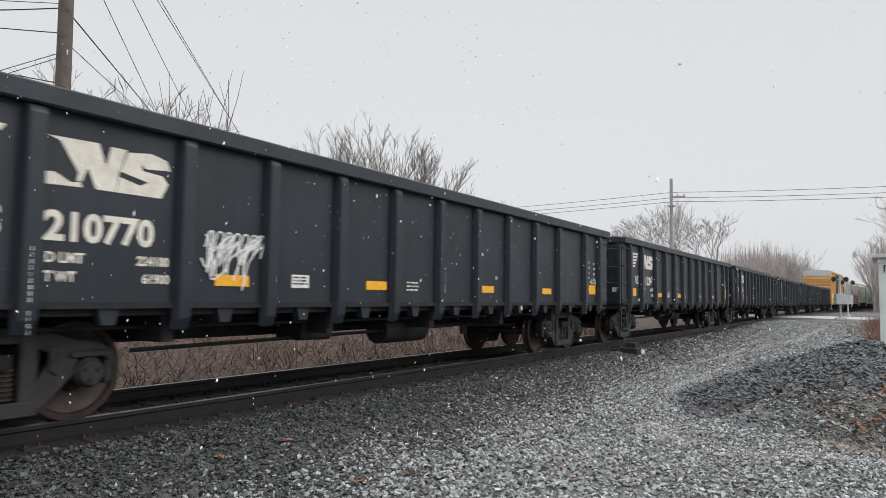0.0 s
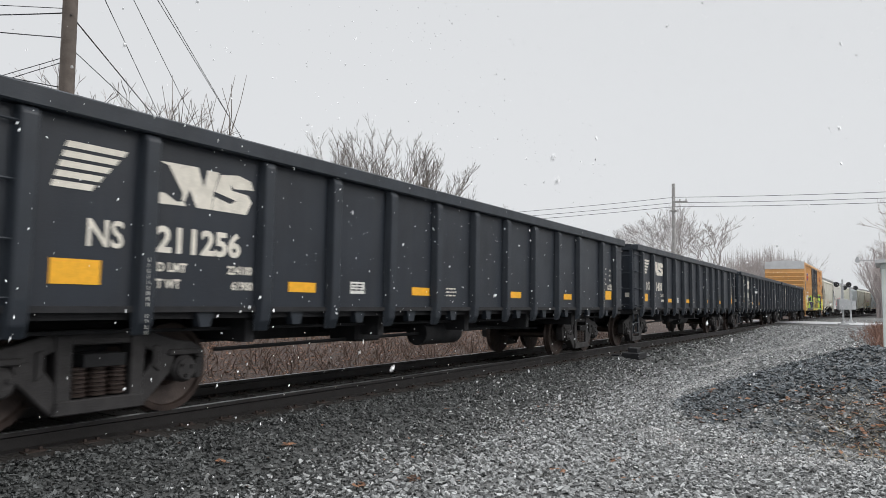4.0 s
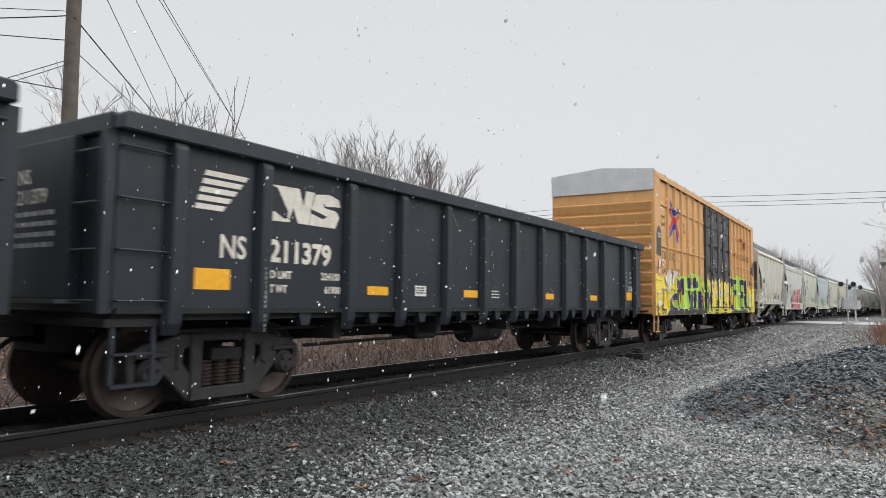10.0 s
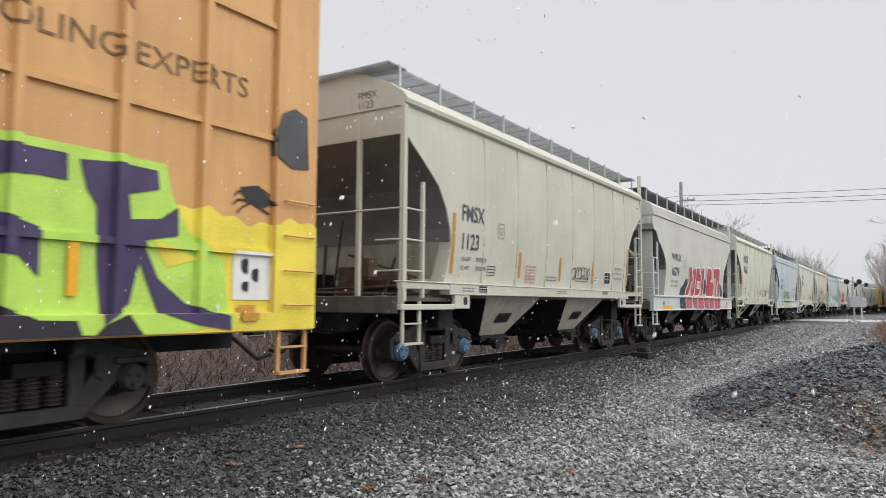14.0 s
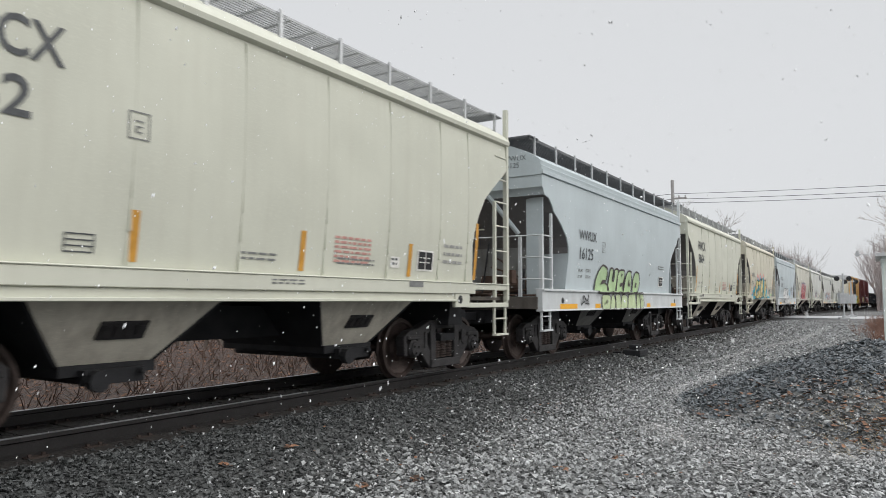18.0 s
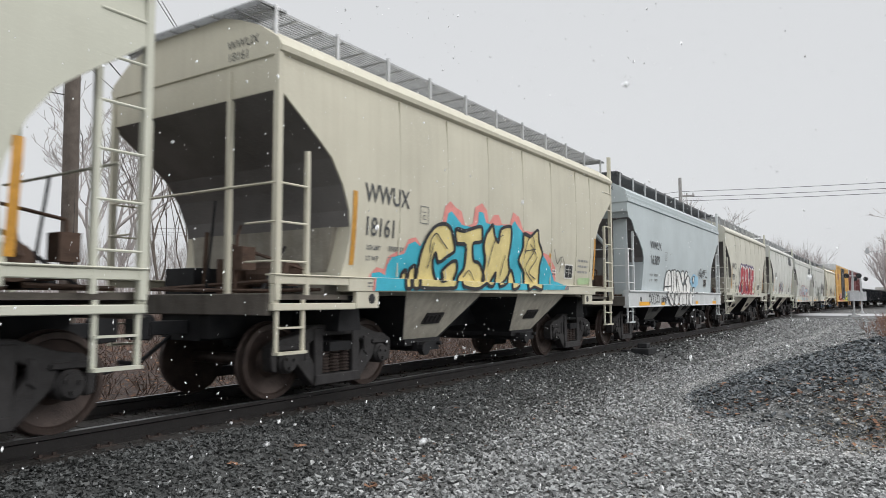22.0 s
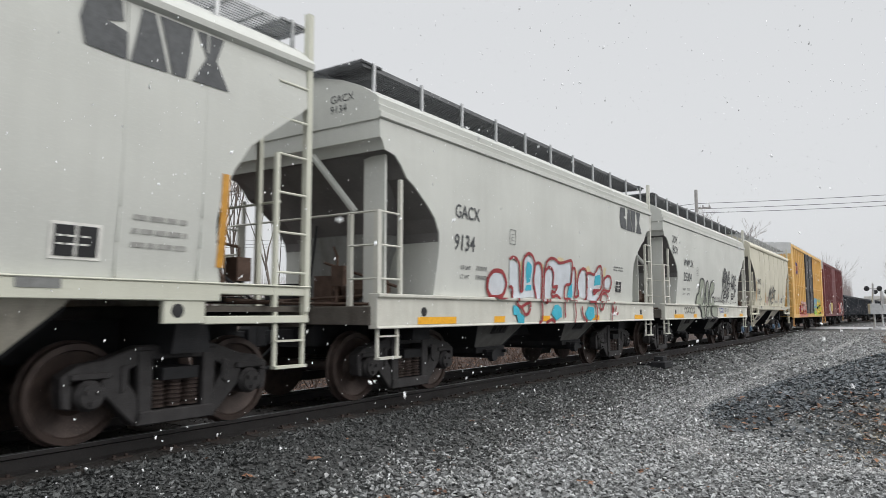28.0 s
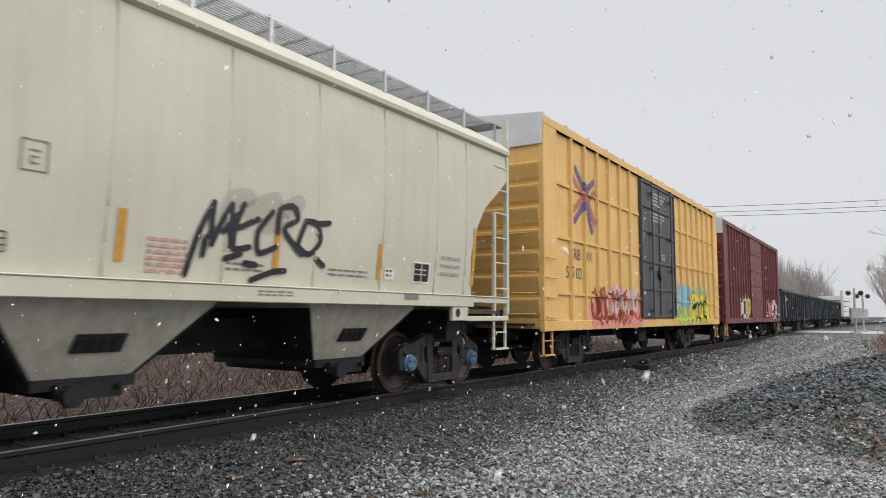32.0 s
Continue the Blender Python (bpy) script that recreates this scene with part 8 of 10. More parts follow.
strokes(h7, "B", [[(2.92, 1.26), (2.97, 1.29), (2.99, 1.22), (2.93, 1.12), (3.03, 1.13)], [(3.05, 1.21), (3.09, 1.26), (3.12, 1.19), (3.08, 1.12), (3.04, 1.17)], [(3.16, 1.26), (3.19, 1.12)], [(3.23, 1.25), (3.29, 1.28), (3.31, 1.22), (3.24, 1.17), (3.3, 1.11), (3.36, 1.17), (3.27, 1.21), (3.23, 1.25)]], 0.022, "g_spray", 0.012, "grey sprayed numerals on the sill")
sill_tag(h7, scrawl(1.0, 0.3, 27, 5) + [[(a + 1.2, b) for a, b in ln] for ln in scrawl(0.6, 0.2, 28, 3)], 0.025, "g_black", 1.7, 1.06, label="black sprayed signature on the sill")

h8 = hopper(202.60, "A", "cream1", "cream1", "cream covered hopper car with red block-letter graffiti", end_text="HWCX\n7929")
marks(h8, "A", "HWCX", "7929", 1.38, 2.48, 2.02, 0.34, 0.82)
mural(h8, "A", [(2.83, 1.58), (2.84, 1.76), (3.12, 2), (3.03, 2.18), (3.05, 2.45), (3.22, 2.7), (3.48, 2.8), (3.77, 2.73), (3.98, 2.78), (4.07, 2.69), (4.2, 2.79), (4.43, 2.78), (4.53, 2.7), (4.68, 2.81), (4.93, 2.79), (5.09, 2.68), (5.31, 2.81), (5.6, 2.76), (5.76, 2.74), (5.9, 2.83), (6.1, 2.71), (6.42, 2.79), (6.7, 2.67), (6.72, 2.06), (6.49, 1.93), (6.4, 1.4), (2.93, 1.38)], "g_violet", None, 0, 0.01, "purple sprayed backing of rounded letters")
mural(h8, "A", [(2.89, 1.55), (2.96, 1.74), (3.17, 1.97), (3.11, 2.18), (3.11, 2.43), (3.26, 2.64), (3.48, 2.72), (3.77, 2.64), (3.98, 2.7), (4.16, 2.64), (4.34, 2.7), (4.49, 2.59), (4.73, 2.73), (4.99, 2.66), (5.15, 2.59), (5.37, 2.72), (5.64, 2.65), (5.84, 2.68), (6.03, 2.59), (6.36, 2.69), (6.63, 2.62), (6.6, 2.09), (6.42, 1.96), (6.33, 1.4), (3.04, 1.37), (2.9, 1.44)], "g_white", None, 0, 0.014, "white sprayed edge of rounded letters")
mural(h8, "A", [(3.05, 1.48), (3, 1.69), (3.21, 1.91), (3.28, 2.01), (3.18, 2.25), (3.28, 2.5), (3.49, 2.63), (3.71, 2.59), (3.8, 2.44), (3.78, 2.21), (3.6, 2.13), (3.73, 2.05), (3.81, 1.74), (3.76, 1.5), (3.48, 1.42), (3.11, 1.4)], "g_crimson", "g_maroon", 0.03, 0.018, "red rounded sprayed letter")
mural(h8, "A", [(3.88, 1.45), (3.87, 1.74), (3.86, 2.15), (3.86, 2.55), (3.98, 2.63), (4.12, 2.47), (4.22, 2.61), (4.34, 2.61), (4.41, 2.4), (4.34, 2.11), (4.55, 1.84), (4.53, 1.59), (4.36, 1.43)], "g_crimson", "g_maroon", 0.03, 0.018, "red rounded sprayed letter")
mural(h8, "A", [(4.5, 1.43), (4.51, 1.78), (4.58, 2.16), (4.51, 2.47), (4.7, 2.62), (4.94, 2.61), (5.04, 2.47), (5.02, 2.17), (5.2, 1.95), (5.29, 1.62), (5.05, 1.45)], "g_crimson", "g_maroon", 0.03, 0.018, "red rounded sprayed letter")
mural(h8, "A", [(5.23, 1.45), (5.33, 1.96), (5.19, 2.29), (5.28, 2.59), (5.49, 2.65), (5.71, 2.55), (5.8, 2.21), (5.92, 1.72), (5.79, 1.44)], "g_crimson", "g_maroon", 0.03, 0.018, "red rounded sprayed letter")
mural(h8, "A", [(5.87, 1.47), (5.97, 2.01), (5.88, 2.36), (5.93, 2.6), (6.17, 2.52), (6.36, 2.61), (6.55, 2.56), (6.57, 2.16), (6.34, 2.03), (6.46, 1.59), (6.29, 1.44)], "g_crimson", "g_maroon", 0.03, 0.018, "red rounded sprayed letter")
mural(h8, "A", [(3.36, 1.54), (3.36, 1.82), (3.58, 1.94), (3.85, 1.74), (4.03, 1.57), (3.79, 1.44), (3.4, 1.44)], "g_navy", None, 0, 0.03, "dark blue sprayed shading")
mural(h8, "A", [(5.22, 2.29), (5.32, 2.57), (5.53, 2.53), (5.64, 2.26), (5.54, 1.98)], "g_navy", None, 0, 0.03, "dark blue sprayed shading")
mural(h8, "A", [(4.61, 1.59), (4.66, 1.79), (5.01, 1.81), (5.11, 1.55)], "g_navy", None, 0, 0.03, "dark blue sprayed shading")
strokes(h8, "A", [[(3.45, 2.1), (3.59, 2.19), (3.8, 2.15), (3.83, 2.03)], [(3.43, 1.8), (3.51, 1.92), (3.76, 1.92), (3.85, 1.74), (3.84, 1.44)], [(4.23, 2.07), (4.41, 2.05), (4.56, 1.84), (4.59, 1.59)], [(4.57, 1.89), (4.76, 1.91), (4.84, 1.8), (4.72, 1.71)], [(5.2, 1.99), (5.41, 2.1), (5.62, 1.98), (5.74, 1.64)], [(3.82, 2.5), (3.87, 2.15), (3.84, 1.86)], [(4.42, 2.46), (4.54, 2.16), (4.49, 1.78)], [(5.08, 2.48), (5.18, 2.15)], [(5.81, 2.56), (5.89, 2.14)]], 0.03, "g_white", 0.036, "thin white sprayed curves")
for y in (3.6, 5.4):
    paint("reflector", plate(0.09, 0.46, "amber_tape", 4), h8, y, 1.60, 0, PA, 0.04, label="yellow reflective strip")

h9 = hopper(214.91, "A", "paleg", "cream", "pale grey covered hopper car with purple graffiti and brown weathering", end_text="GACX\n9200")
side_text(h9, "A", "GACX", 1.55, 2.45, 0.36, wide=0.84)
mural(h9, "A", [(3.97, 1.84), (4.22, 1.87), (4.24, 1.63), (3.95, 1.59)], "g_blush", None, 0, 0.006, "faint pink sprayed haze")
strokes(h9, "A", [[(3.69, 1.99), (3.83, 2.07), (3.78, 1.56)], [(3.78, 1.56), (3.95, 1.7), (3.96, 1.82), (3.82, 2.04), (3.68, 1.94)], [(4, 2.19), (4.07, 1.92), (4.02, 1.7)], [(4.13, 2.19), (4.14, 1.71)], [(4.06, 1.78), (4.19, 2.19)], [(4.14, 1.93), (4.35, 1.73)], [(4.37, 1.94), (4.55, 2.02), (4.44, 2.23), (4.32, 2.07), (4.39, 1.77), (4.56, 1.69)], [(4.71, 1.65), (4.69, 2.22), (4.56, 2.25)], [(4.68, 2.24), (4.86, 2.05), (4.67, 1.89), (4.98, 1.72)], [(5.03, 1.96), (4.95, 1.82), (5.14, 1.73)], [(5.05, 2.08), (5.27, 1.74), (4.93, 1.66)]], 0.045, "g_purple", 0.01, "purple sprayed signature")


def owner_blocks(h, kind, y, z, s, tall=1.4):
    """Dark owner mark as slanted plain shapes."""
    pr = HOP[kind]["prof"]
    shapes = [[(0.08, 0.44), (0.46, 0.46), (0.48, 0.30), (0.30, 0.26), (0.52, 0.22), (0.52, 0.0), (0.06, 0.02), (0.0, 0.22)],
              [(0.56, 0.0), (0.70, 0.46), (0.86, 0.46), (1.02, 0.0)],
              [(0.92, 0.46), (1.36, 0.46), (1.26, 0.0), (1.07, 0.0)],
              [(1.42, 0.46), (1.80, 0.46), (1.68, 0.24), (1.86, 0.0), (1.34, 0.0), (1.54, 0.24)]]
    for k, p in enumerate(shapes):
        paint("owner_mark", patch([(a * s, b * s * tall) for a, b in p], "darktext", 4), h, y, z, 0, pr, 0.010 + 0.003 * (k == 4), label="dark owner mark of plain block shapes")


owner_blocks(h9, "A", 8.05, 3.38, 0.80)

h10 = hopper(226.78, "B", "paleg", "sillc", GREY, end_text="GACX\n9134")
marks(h10, "B", "GACX", "9134", 1.78, 2.60, 2.12, 0.34, 0.86)
owner_blocks(h10, "B", 8.75, 3.13, 0.82)
mural(h10, "B", [(5.31, 2.17), (5.4, 2.25), (5.61, 2.23), (5.66, 2.16)], "g_halo", None, 0, 0.006, "yellow sprayed haze")
mural(h10, "B", [(4.7, 1.99), (4.71, 2.08), (4.8, 2.05), (4.76, 1.91)], "g_halo", None, 0, 0.006, "yellow sprayed haze")
mural(h10, "B", [(6.68, 2.08), (6.9, 2.17), (7.03, 2.05), (6.8, 2.02)], "g_halo", None, 0, 0.006, "yellow sprayed haze")
mural(h10, "B", [(3.88, 1.94), (3.84, 2.05), (3.95, 2.09), (3.94, 1.75)], "g_halo", None, 0, 0.006, "yellow sprayed haze")
mural(h10, "B", [(7.73, 1.95), (7.74, 2.17), (7.88, 2.16), (7.86, 1.98)], "g_halo", None, 0, 0.006, "yellow sprayed haze")
mural(h10, "B", [(6.24, 1.88), (6.23, 2.05), (6.33, 2.02), (6.33, 1.81)], "g_halo", None, 0, 0.006, "yellow sprayed haze")
mural(h10, "B", [(2.8, 1.57), (2.81, 1.73), (2.98, 1.86), (3.26, 1.85), (3.41, 1.67), (3.3, 1.47), (2.95, 1.44)], "g_frost", "g_maroon", 0.07, 0.012, "pale bubble letter with dark red outline")
mural(h10, "B", [(3.49, 2.04), (3.64, 2.07), (3.77, 2.01), (3.87, 1.56), (3.62, 1.54), (3.54, 1.56)], "g_frost", None, 0, 0.012, "pale sprayed letter fill")
mural(h10, "B", [(4.02, 1.57), (3.98, 1.98), (4.03, 2.13), (4.14, 2.18), (4.32, 2.13), (4.38, 1.97), (4.38, 1.73), (4.5, 1.47), (3.65, 1.42), (3.66, 1.54)], "g_frost", None, 0, 0.012, "pale sprayed letter fill")
mural(h10, "B", [(4.41, 2), (4.55, 2.06), (4.69, 1.94), (4.71, 1.39), (4.59, 1.38), (4.44, 1.65)], "g_frost", None, 0, 0.012, "pale sprayed letter fill")
mural(h10, "B", [(4.91, 1.46), (4.83, 1.86), (4.96, 1.99), (5.13, 1.97), (5.2, 1.7), (5.15, 1.58), (5.18, 1.46)], "g_frost", None, 0, 0.012, "pale sprayed letter fill")
mural(h10, "B", [(4.95, 2.1), (5.17, 2.17), (5.41, 2.1), (5.93, 2.18), (5.99, 1.97), (5.97, 1.75), (5.71, 1.7), (5.69, 1.48), (5.43, 1.51), (5.27, 1.59), (5.41, 1.71), (5.22, 1.7), (5.17, 1.96)], "g_frost", None, 0, 0.012, "pale sprayed letter fill")
mural(h10, "B", [(6.06, 2.01), (6.18, 2), (6.26, 1.51), (6.14, 1.51), (6, 1.73)], "g_frost", None, 0, 0.012, "pale sprayed letter fill")
mural(h10, "B", [(6.43, 1.52), (6.37, 1.85), (6.53, 2.04), (6.69, 2.03), (6.81, 1.46)], "g_frost", None, 0, 0.012, "pale sprayed letter fill")
mural(h10, "B", [(6.82, 1.96), (7.19, 1.96), (7.51, 2.13), (7.62, 1.77), (7.41, 1.68), (7.19, 1.66), (7.24, 1.54), (7.51, 1.57), (7.4, 1.43), (6.9, 1.44)], "g_frost", None, 0, 0.012, "pale sprayed letter fill")
mural(h10, "B", [(7.83, 1.74), (7.81, 1.87), (7.97, 1.96), (8.12, 1.94), (8.16, 1.8), (8.04, 1.71)], "g_frost", None, 0, 0.012, "pale sprayed letter fill")
mural(h10, "B", [(4.08, 1.96), (4.11, 2.08), (4.17, 2.08), (4.3, 2.02), (4.31, 1.93), (4.27, 1.73), (4.15, 1.7), (4.09, 1.82)], "g_blue", None, 0, 0.018, "turquoise sprayed dab")
mural(h10, "B", [(4.09, 1.57), (4.13, 1.67), (4.33, 1.68), (4.34, 1.58)], "g_blue", None, 0, 0.018, "turquoise sprayed dab")
mural(h10, "B", [(3.51, 1.32), (3.7, 1.28), (3.76, 1.18), (3.91, 1.12), (3.9, 1.01), (3.68, 1.01), (3.63, 1.15), (3.52, 1.15)], "g_blue", None, 0, 0.018, "turquoise sprayed dab")
mural(h10, "B", [(4.97, 1.17), (5.11, 1.32), (5.26, 1.34), (5.42, 1.27), (5.44, 1.11), (5.19, 1.04)], "g_blue", None, 0, 0.018, "turquoise sprayed dab")
mural(h10, "B", [(5.88, 1.53), (5.97, 1.73), (6.09, 1.76), (6.13, 1.55), (6.08, 1.46), (5.93, 1.47)], "g_blue", None, 0, 0.018, "turquoise sprayed dab")
mural(h10, "B", [(6.57, 1.17), (6.73, 1.31), (7.04, 1.29), (7.06, 1.09), (6.84, 1.02), (6.68, 1.06)], "g_blue", None, 0, 0.018, "turquoise sprayed dab")
mural(h10, "B", [(7.21, 1.75), (7.25, 1.96), (7.53, 2), (7.59, 1.79)], "g_blue", None, 0, 0.018, "turquoise sprayed dab")
strokes(h10, "B", [[(3.49, 2.09), (3.56, 2.12), (3.68, 2.11), (3.78, 2.05), (3.84, 1.94), (3.9, 1.58), (4, 1.59), (3.96, 1.98), (3.98, 2.12), (4.1, 2.22), (4.25, 2.2), (4.38, 2.09), (4.4, 1.97), (4.38, 1.76), (4.48, 1.53), (4.57, 1.35), (4.6, 1.23), (4.57, 1.06), (4.48, 1.01)]], 0.055, "g_maroon", 0.024, "dark red sprayed letter outline")
strokes(h10, "B", [[(4.4, 2.03), (4.51, 2.08), (4.63, 2.06), (4.7, 1.96), (4.75, 1.61), (4.72, 1.39), (4.84, 1.39), (4.82, 1.64), (4.81, 1.92), (4.88, 2.12), (5.05, 2.2), (5.25, 2.18), (5.41, 2.13), (5.66, 2.16), (5.92, 2.21), (6.01, 2.15), (6.02, 1.94), (5.99, 1.75), (5.75, 1.71), (5.72, 1.46), (6, 1.45), (6.04, 1.35), (6.07, 1.17), (6.03, 1.01)]], 0.055, "g_maroon", 0.024, "dark red sprayed letter outline")
strokes(h10, "B", [[(4.84, 1.94), (4.96, 2.02), (5.11, 2), (5.2, 1.9), (5.2, 1.67), (5.4, 1.69), (5.29, 1.57), (5.16, 1.58), (5.19, 1.48), (5.39, 1.51), (5.56, 1.43), (5.56, 1.28), (5.57, 1.11)]], 0.055, "g_maroon", 0.024, "dark red sprayed letter outline")
strokes(h10, "B", [[(6.04, 2.06), (6.15, 2.06), (6.22, 1.95), (6.24, 1.69), (6.23, 1.5), (6.42, 1.54), (6.32, 1.74), (6.38, 1.97), (6.53, 2.08), (6.72, 2.05), (6.81, 1.88), (6.83, 1.53), (6.73, 1.41), (7, 1.41), (7.18, 1.29), (7.19, 1.13), (7.13, 1.01)]], 0.055, "g_maroon", 0.024, "dark red sprayed letter outline")
strokes(h10, "B", [[(6.81, 2), (6.98, 2.01), (7.19, 1.99), (7.38, 2.16), (7.54, 2.17), (7.62, 2.03), (7.65, 1.77), (7.5, 1.66), (7.19, 1.66), (7.24, 1.58), (7.44, 1.67)]], 0.055, "g_maroon", 0.024, "dark red sprayed letter outline")
strokes(h10, "B", [[(7.79, 1.72), (7.77, 1.89), (7.93, 1.99), (8.15, 1.96), (8.21, 1.81), (8.08, 1.65), (7.76, 1.68), (7.61, 1.58), (7.36, 1.38), (7.43, 1.25), (7.56, 1.3), (7.62, 1.47), (7.74, 1.6), (7.95, 1.58), (8.1, 1.44), (8.09, 1.3), (8.03, 1.02)]], 0.055, "g_maroon", 0.024, "dark red sprayed letter outline")
strokes(h10, "B", [[(3.53, 1.62), (3.62, 1.6), (3.64, 1.44), (3.66, 1.33), (3.78, 1.28), (3.97, 1.34), (4.1, 1.36), (4.13, 1.3), (4.06, 1.18), (3.92, 1.16), (3.81, 1.26)]], 0.055, "g_maroon", 0.024, "dark red sprayed letter outline")
strokes(h10, "B", [[(4.77, 1.01), (4.99, 1.06), (5.11, 1.01)]], 0.055, "g_maroon", 0.024, "dark red sprayed letter outline")
strokes(h10, "B", [[(6.4, 1.29), (6.44, 1.13), (6.63, 1.01)]], 0.055, "g_maroon", 0.024, "dark red sprayed letter outline")
strokes(h10, "B", [[(8.14, 1.3), (8.17, 1.13)]], 0.055, "g_maroon", 0.024, "dark red sprayed letter outline")
strokes(h10, "B", [[(8.32, 1.31), (8.28, 1.15), (8.43, 1.17)]], 0.055, "g_maroon", 0.024, "dark red sprayed letter outline")

h11 = hopper(238.87, "B", "paleg", "sillc", GREY, end_text="WWUX\n25304")
marks(h11, "B", "WWUX", "25304", 2.0, 2.56, 2.12, 0.36, 1.0)
spray_word(h11, "JOY", 0.84, 3.15, 0.55, 0.22, 0.03, [(0.0, "g_black")], 81, PB, fat=0.8, wild=0.08, label="black hand-sprayed letters")
spray_word(h11, "BOY", 0.88, 2.86, 0.58, 0.22, 0.03, [(0.0, "g_black")], 82, PB, fat=0.8, wild=0.08, label="black hand-sprayed letters")
mural(h11, "B", [(3.46, 1.35), (3.5, 1.53), (3.62, 1.74), (3.8, 1.82), (3.91, 2.22), (4.16, 2.26), (4.37, 2.2), (4.52, 1.94), (4.49, 1.72), (4.4, 1.5), (4.15, 1.35), (4.2, 1.14), (4.28, 1.01), (3.85, 1), (3.8, 1.21), (3.6, 1.34)], "g_khaki", "g_spray", 0.05, 0.012, "khaki letter with dark outline")
mural(h11, "B", [(4.61, 1.43), (4.67, 1.87), (4.69, 2.16), (4.85, 2.21), (4.97, 2.04), (5.06, 1.52), (5.01, 1.21), (5.13, 1.01), (4.44, 1.02), (4.38, 1.21)], "g_khaki", "g_spray", 0.05, 0.012, "khaki letter with dark outline")
mural(h11, "B", [(5.16, 1.52), (5.17, 1.91), (5.33, 2.17), (5.64, 2.24), (5.8, 2.03), (5.69, 1.86), (5.45, 1.76), (5.53, 1.69), (5.84, 1.69), (5.88, 1.46), (5.96, 1.09), (5.89, 1), (5.18, 1.07)], "g_khaki", "g_spray", 0.05, 0.012, "khaki letter with dark outline")
mural(h11, "B", [(4.05, 1.69), (4.09, 1.91), (4.19, 1.97), (4.28, 1.81), (4.18, 1.62)], "paleg", None, 0, 0.026, "bare gap in a sprayed letter")
mural(h11, "B", [(4.8, 1.51), (4.83, 1.73), (4.92, 1.51)], "paleg", None, 0, 0.026, "bare gap in a sprayed letter")
mural(h11, "B", [(5.36, 1.49), (5.37, 1.76), (5.6, 1.53)], "paleg", None, 0, 0.026, "bare gap in a sprayed letter")
mural(h11, "B", [(4.6, 1.06), (4.72, 1.25), (4.86, 1.06)], "paleg", None, 0, 0.026, "bare gap in a sprayed letter")


def h11_paint(lines, width, material, lift, label):
    paint("graffiti", rounded(lines, width, material), h11, 6.9, 1.3, 0, PB, lift, label)


h11_paint([[(0.10, 1.12), (0.20, 1.28)], [(0.40, 1.36), (0.58, 1.30)], [(0.38, 1.18), (0.60, 1.20)], [(0.72, 1.22), (0.80, 1.24)], [(0.96, 1.16), (1.14, 1.32)]], 0.20, "g_mist", 0.010, "thin black overspray")
h11_paint([[(1.64, 1.22), (1.60, 1.04)], [(2.14, 1.20), (2.20, 1.12)], [(1.58, 0.88), (1.72, 0.90)], [(1.84, 0.80), (1.92, 0.84)]], 0.16, "g_mist", 0.010, "thin black overspray")
h11_paint([[(0.36, 1.29), (0.41, 1.44), (0.54, 1.42), (0.72, 1.28), (0.79, 1.22)], [(0.23, 0.71), (0.20, 1.05)], [(0.08, 1.08), (0.11, 0.86), (0.19, 0.83), (0.26, 1.09), (0.20, 1.31)],
           [(0.27, 0.97), (0.41, 0.97), (0.31, 1.10), (0.37, 1.24), (0.55, 1.28), (0.65, 1.19), (0.60, 1.06)], [(0.49, 1.16), (0.54, 0.93), (0.55, 0.78), (0.49, 0.73), (0.44, 0.79), (0.45, 0.99)]], 0.064, "g_spray", 0.014, "black sprayed signature")
h11_paint([[(0.75, 1.24), (0.67, 1.01), (0.65, 0.76)], [(0.79, 1.19), (0.84, 1.03), (0.76, 0.66)], [(0.96, 1.23), (0.90, 0.93), (1.08, 0.95), (1.22, 1.06), (1.08, 1.22), (1.12, 1.39), (1.16, 1.28)],
           [(0.98, 1.17), (1.03, 1.04)], [(1.15, 0.91), (1.40, 0.96)], [(1.16, 0.91), (1.12, 0.82)], [(1.24, 0.90), (1.23, 0.82)]], 0.060, "g_spray", 0.014, "black sprayed signature")
h11_paint([[(0.84, 1.03), (0.89, 0.73), (0.94, 0.26)], [(0.89, 0.62), (1.03, 0.74), (1.17, 0.74), (1.19, 0.65)], [(0.96, 0.40), (1.00, 0.55), (1.16, 0.62), (1.18, 0.54), (1.08, 0.40), (0.96, 0.40)],
           [(0.02, 0.36), (0.08, 0.48), (0.15, 0.61), (0.28, 0.67), (0.43, 0.60)], [(0.56, 0.68), (0.82, 0.45), (0.37, 0.40), (0.33, 0.47), (0.46, 0.53), (0.59, 0.53)], [(0.56, 0.68), (0.50, 0.52)]], 0.060, "g_spray", 0.014, "black sprayed flourish")
h11_paint([[(1.65, 1.30), (1.57, 0.97), (1.53, 0.71)], [(1.63, 0.95), (1.74, 0.84), (1.55, 0.85)], [(1.67, 1.16), (1.93, 1.24), (1.85, 1.02), (1.98, 1.10)], [(1.85, 1.02), (1.78, 0.78), (1.93, 0.78), (1.87, 0.99)],
           [(2.17, 1.25), (2.05, 1.15), (2.24, 1.11), (2.17, 1.25)], [(2.02, 1.04), (2.14, 0.89), (2.25, 0.92)], [(1.99, 0.84), (2.19, 0.67)], [(2.36, 0.77), (2.04, 0.44)], [(2.19, 0.48), (2.21, 0.47)]], 0.060, "g_spray", 0.014, "black sprayed initials")
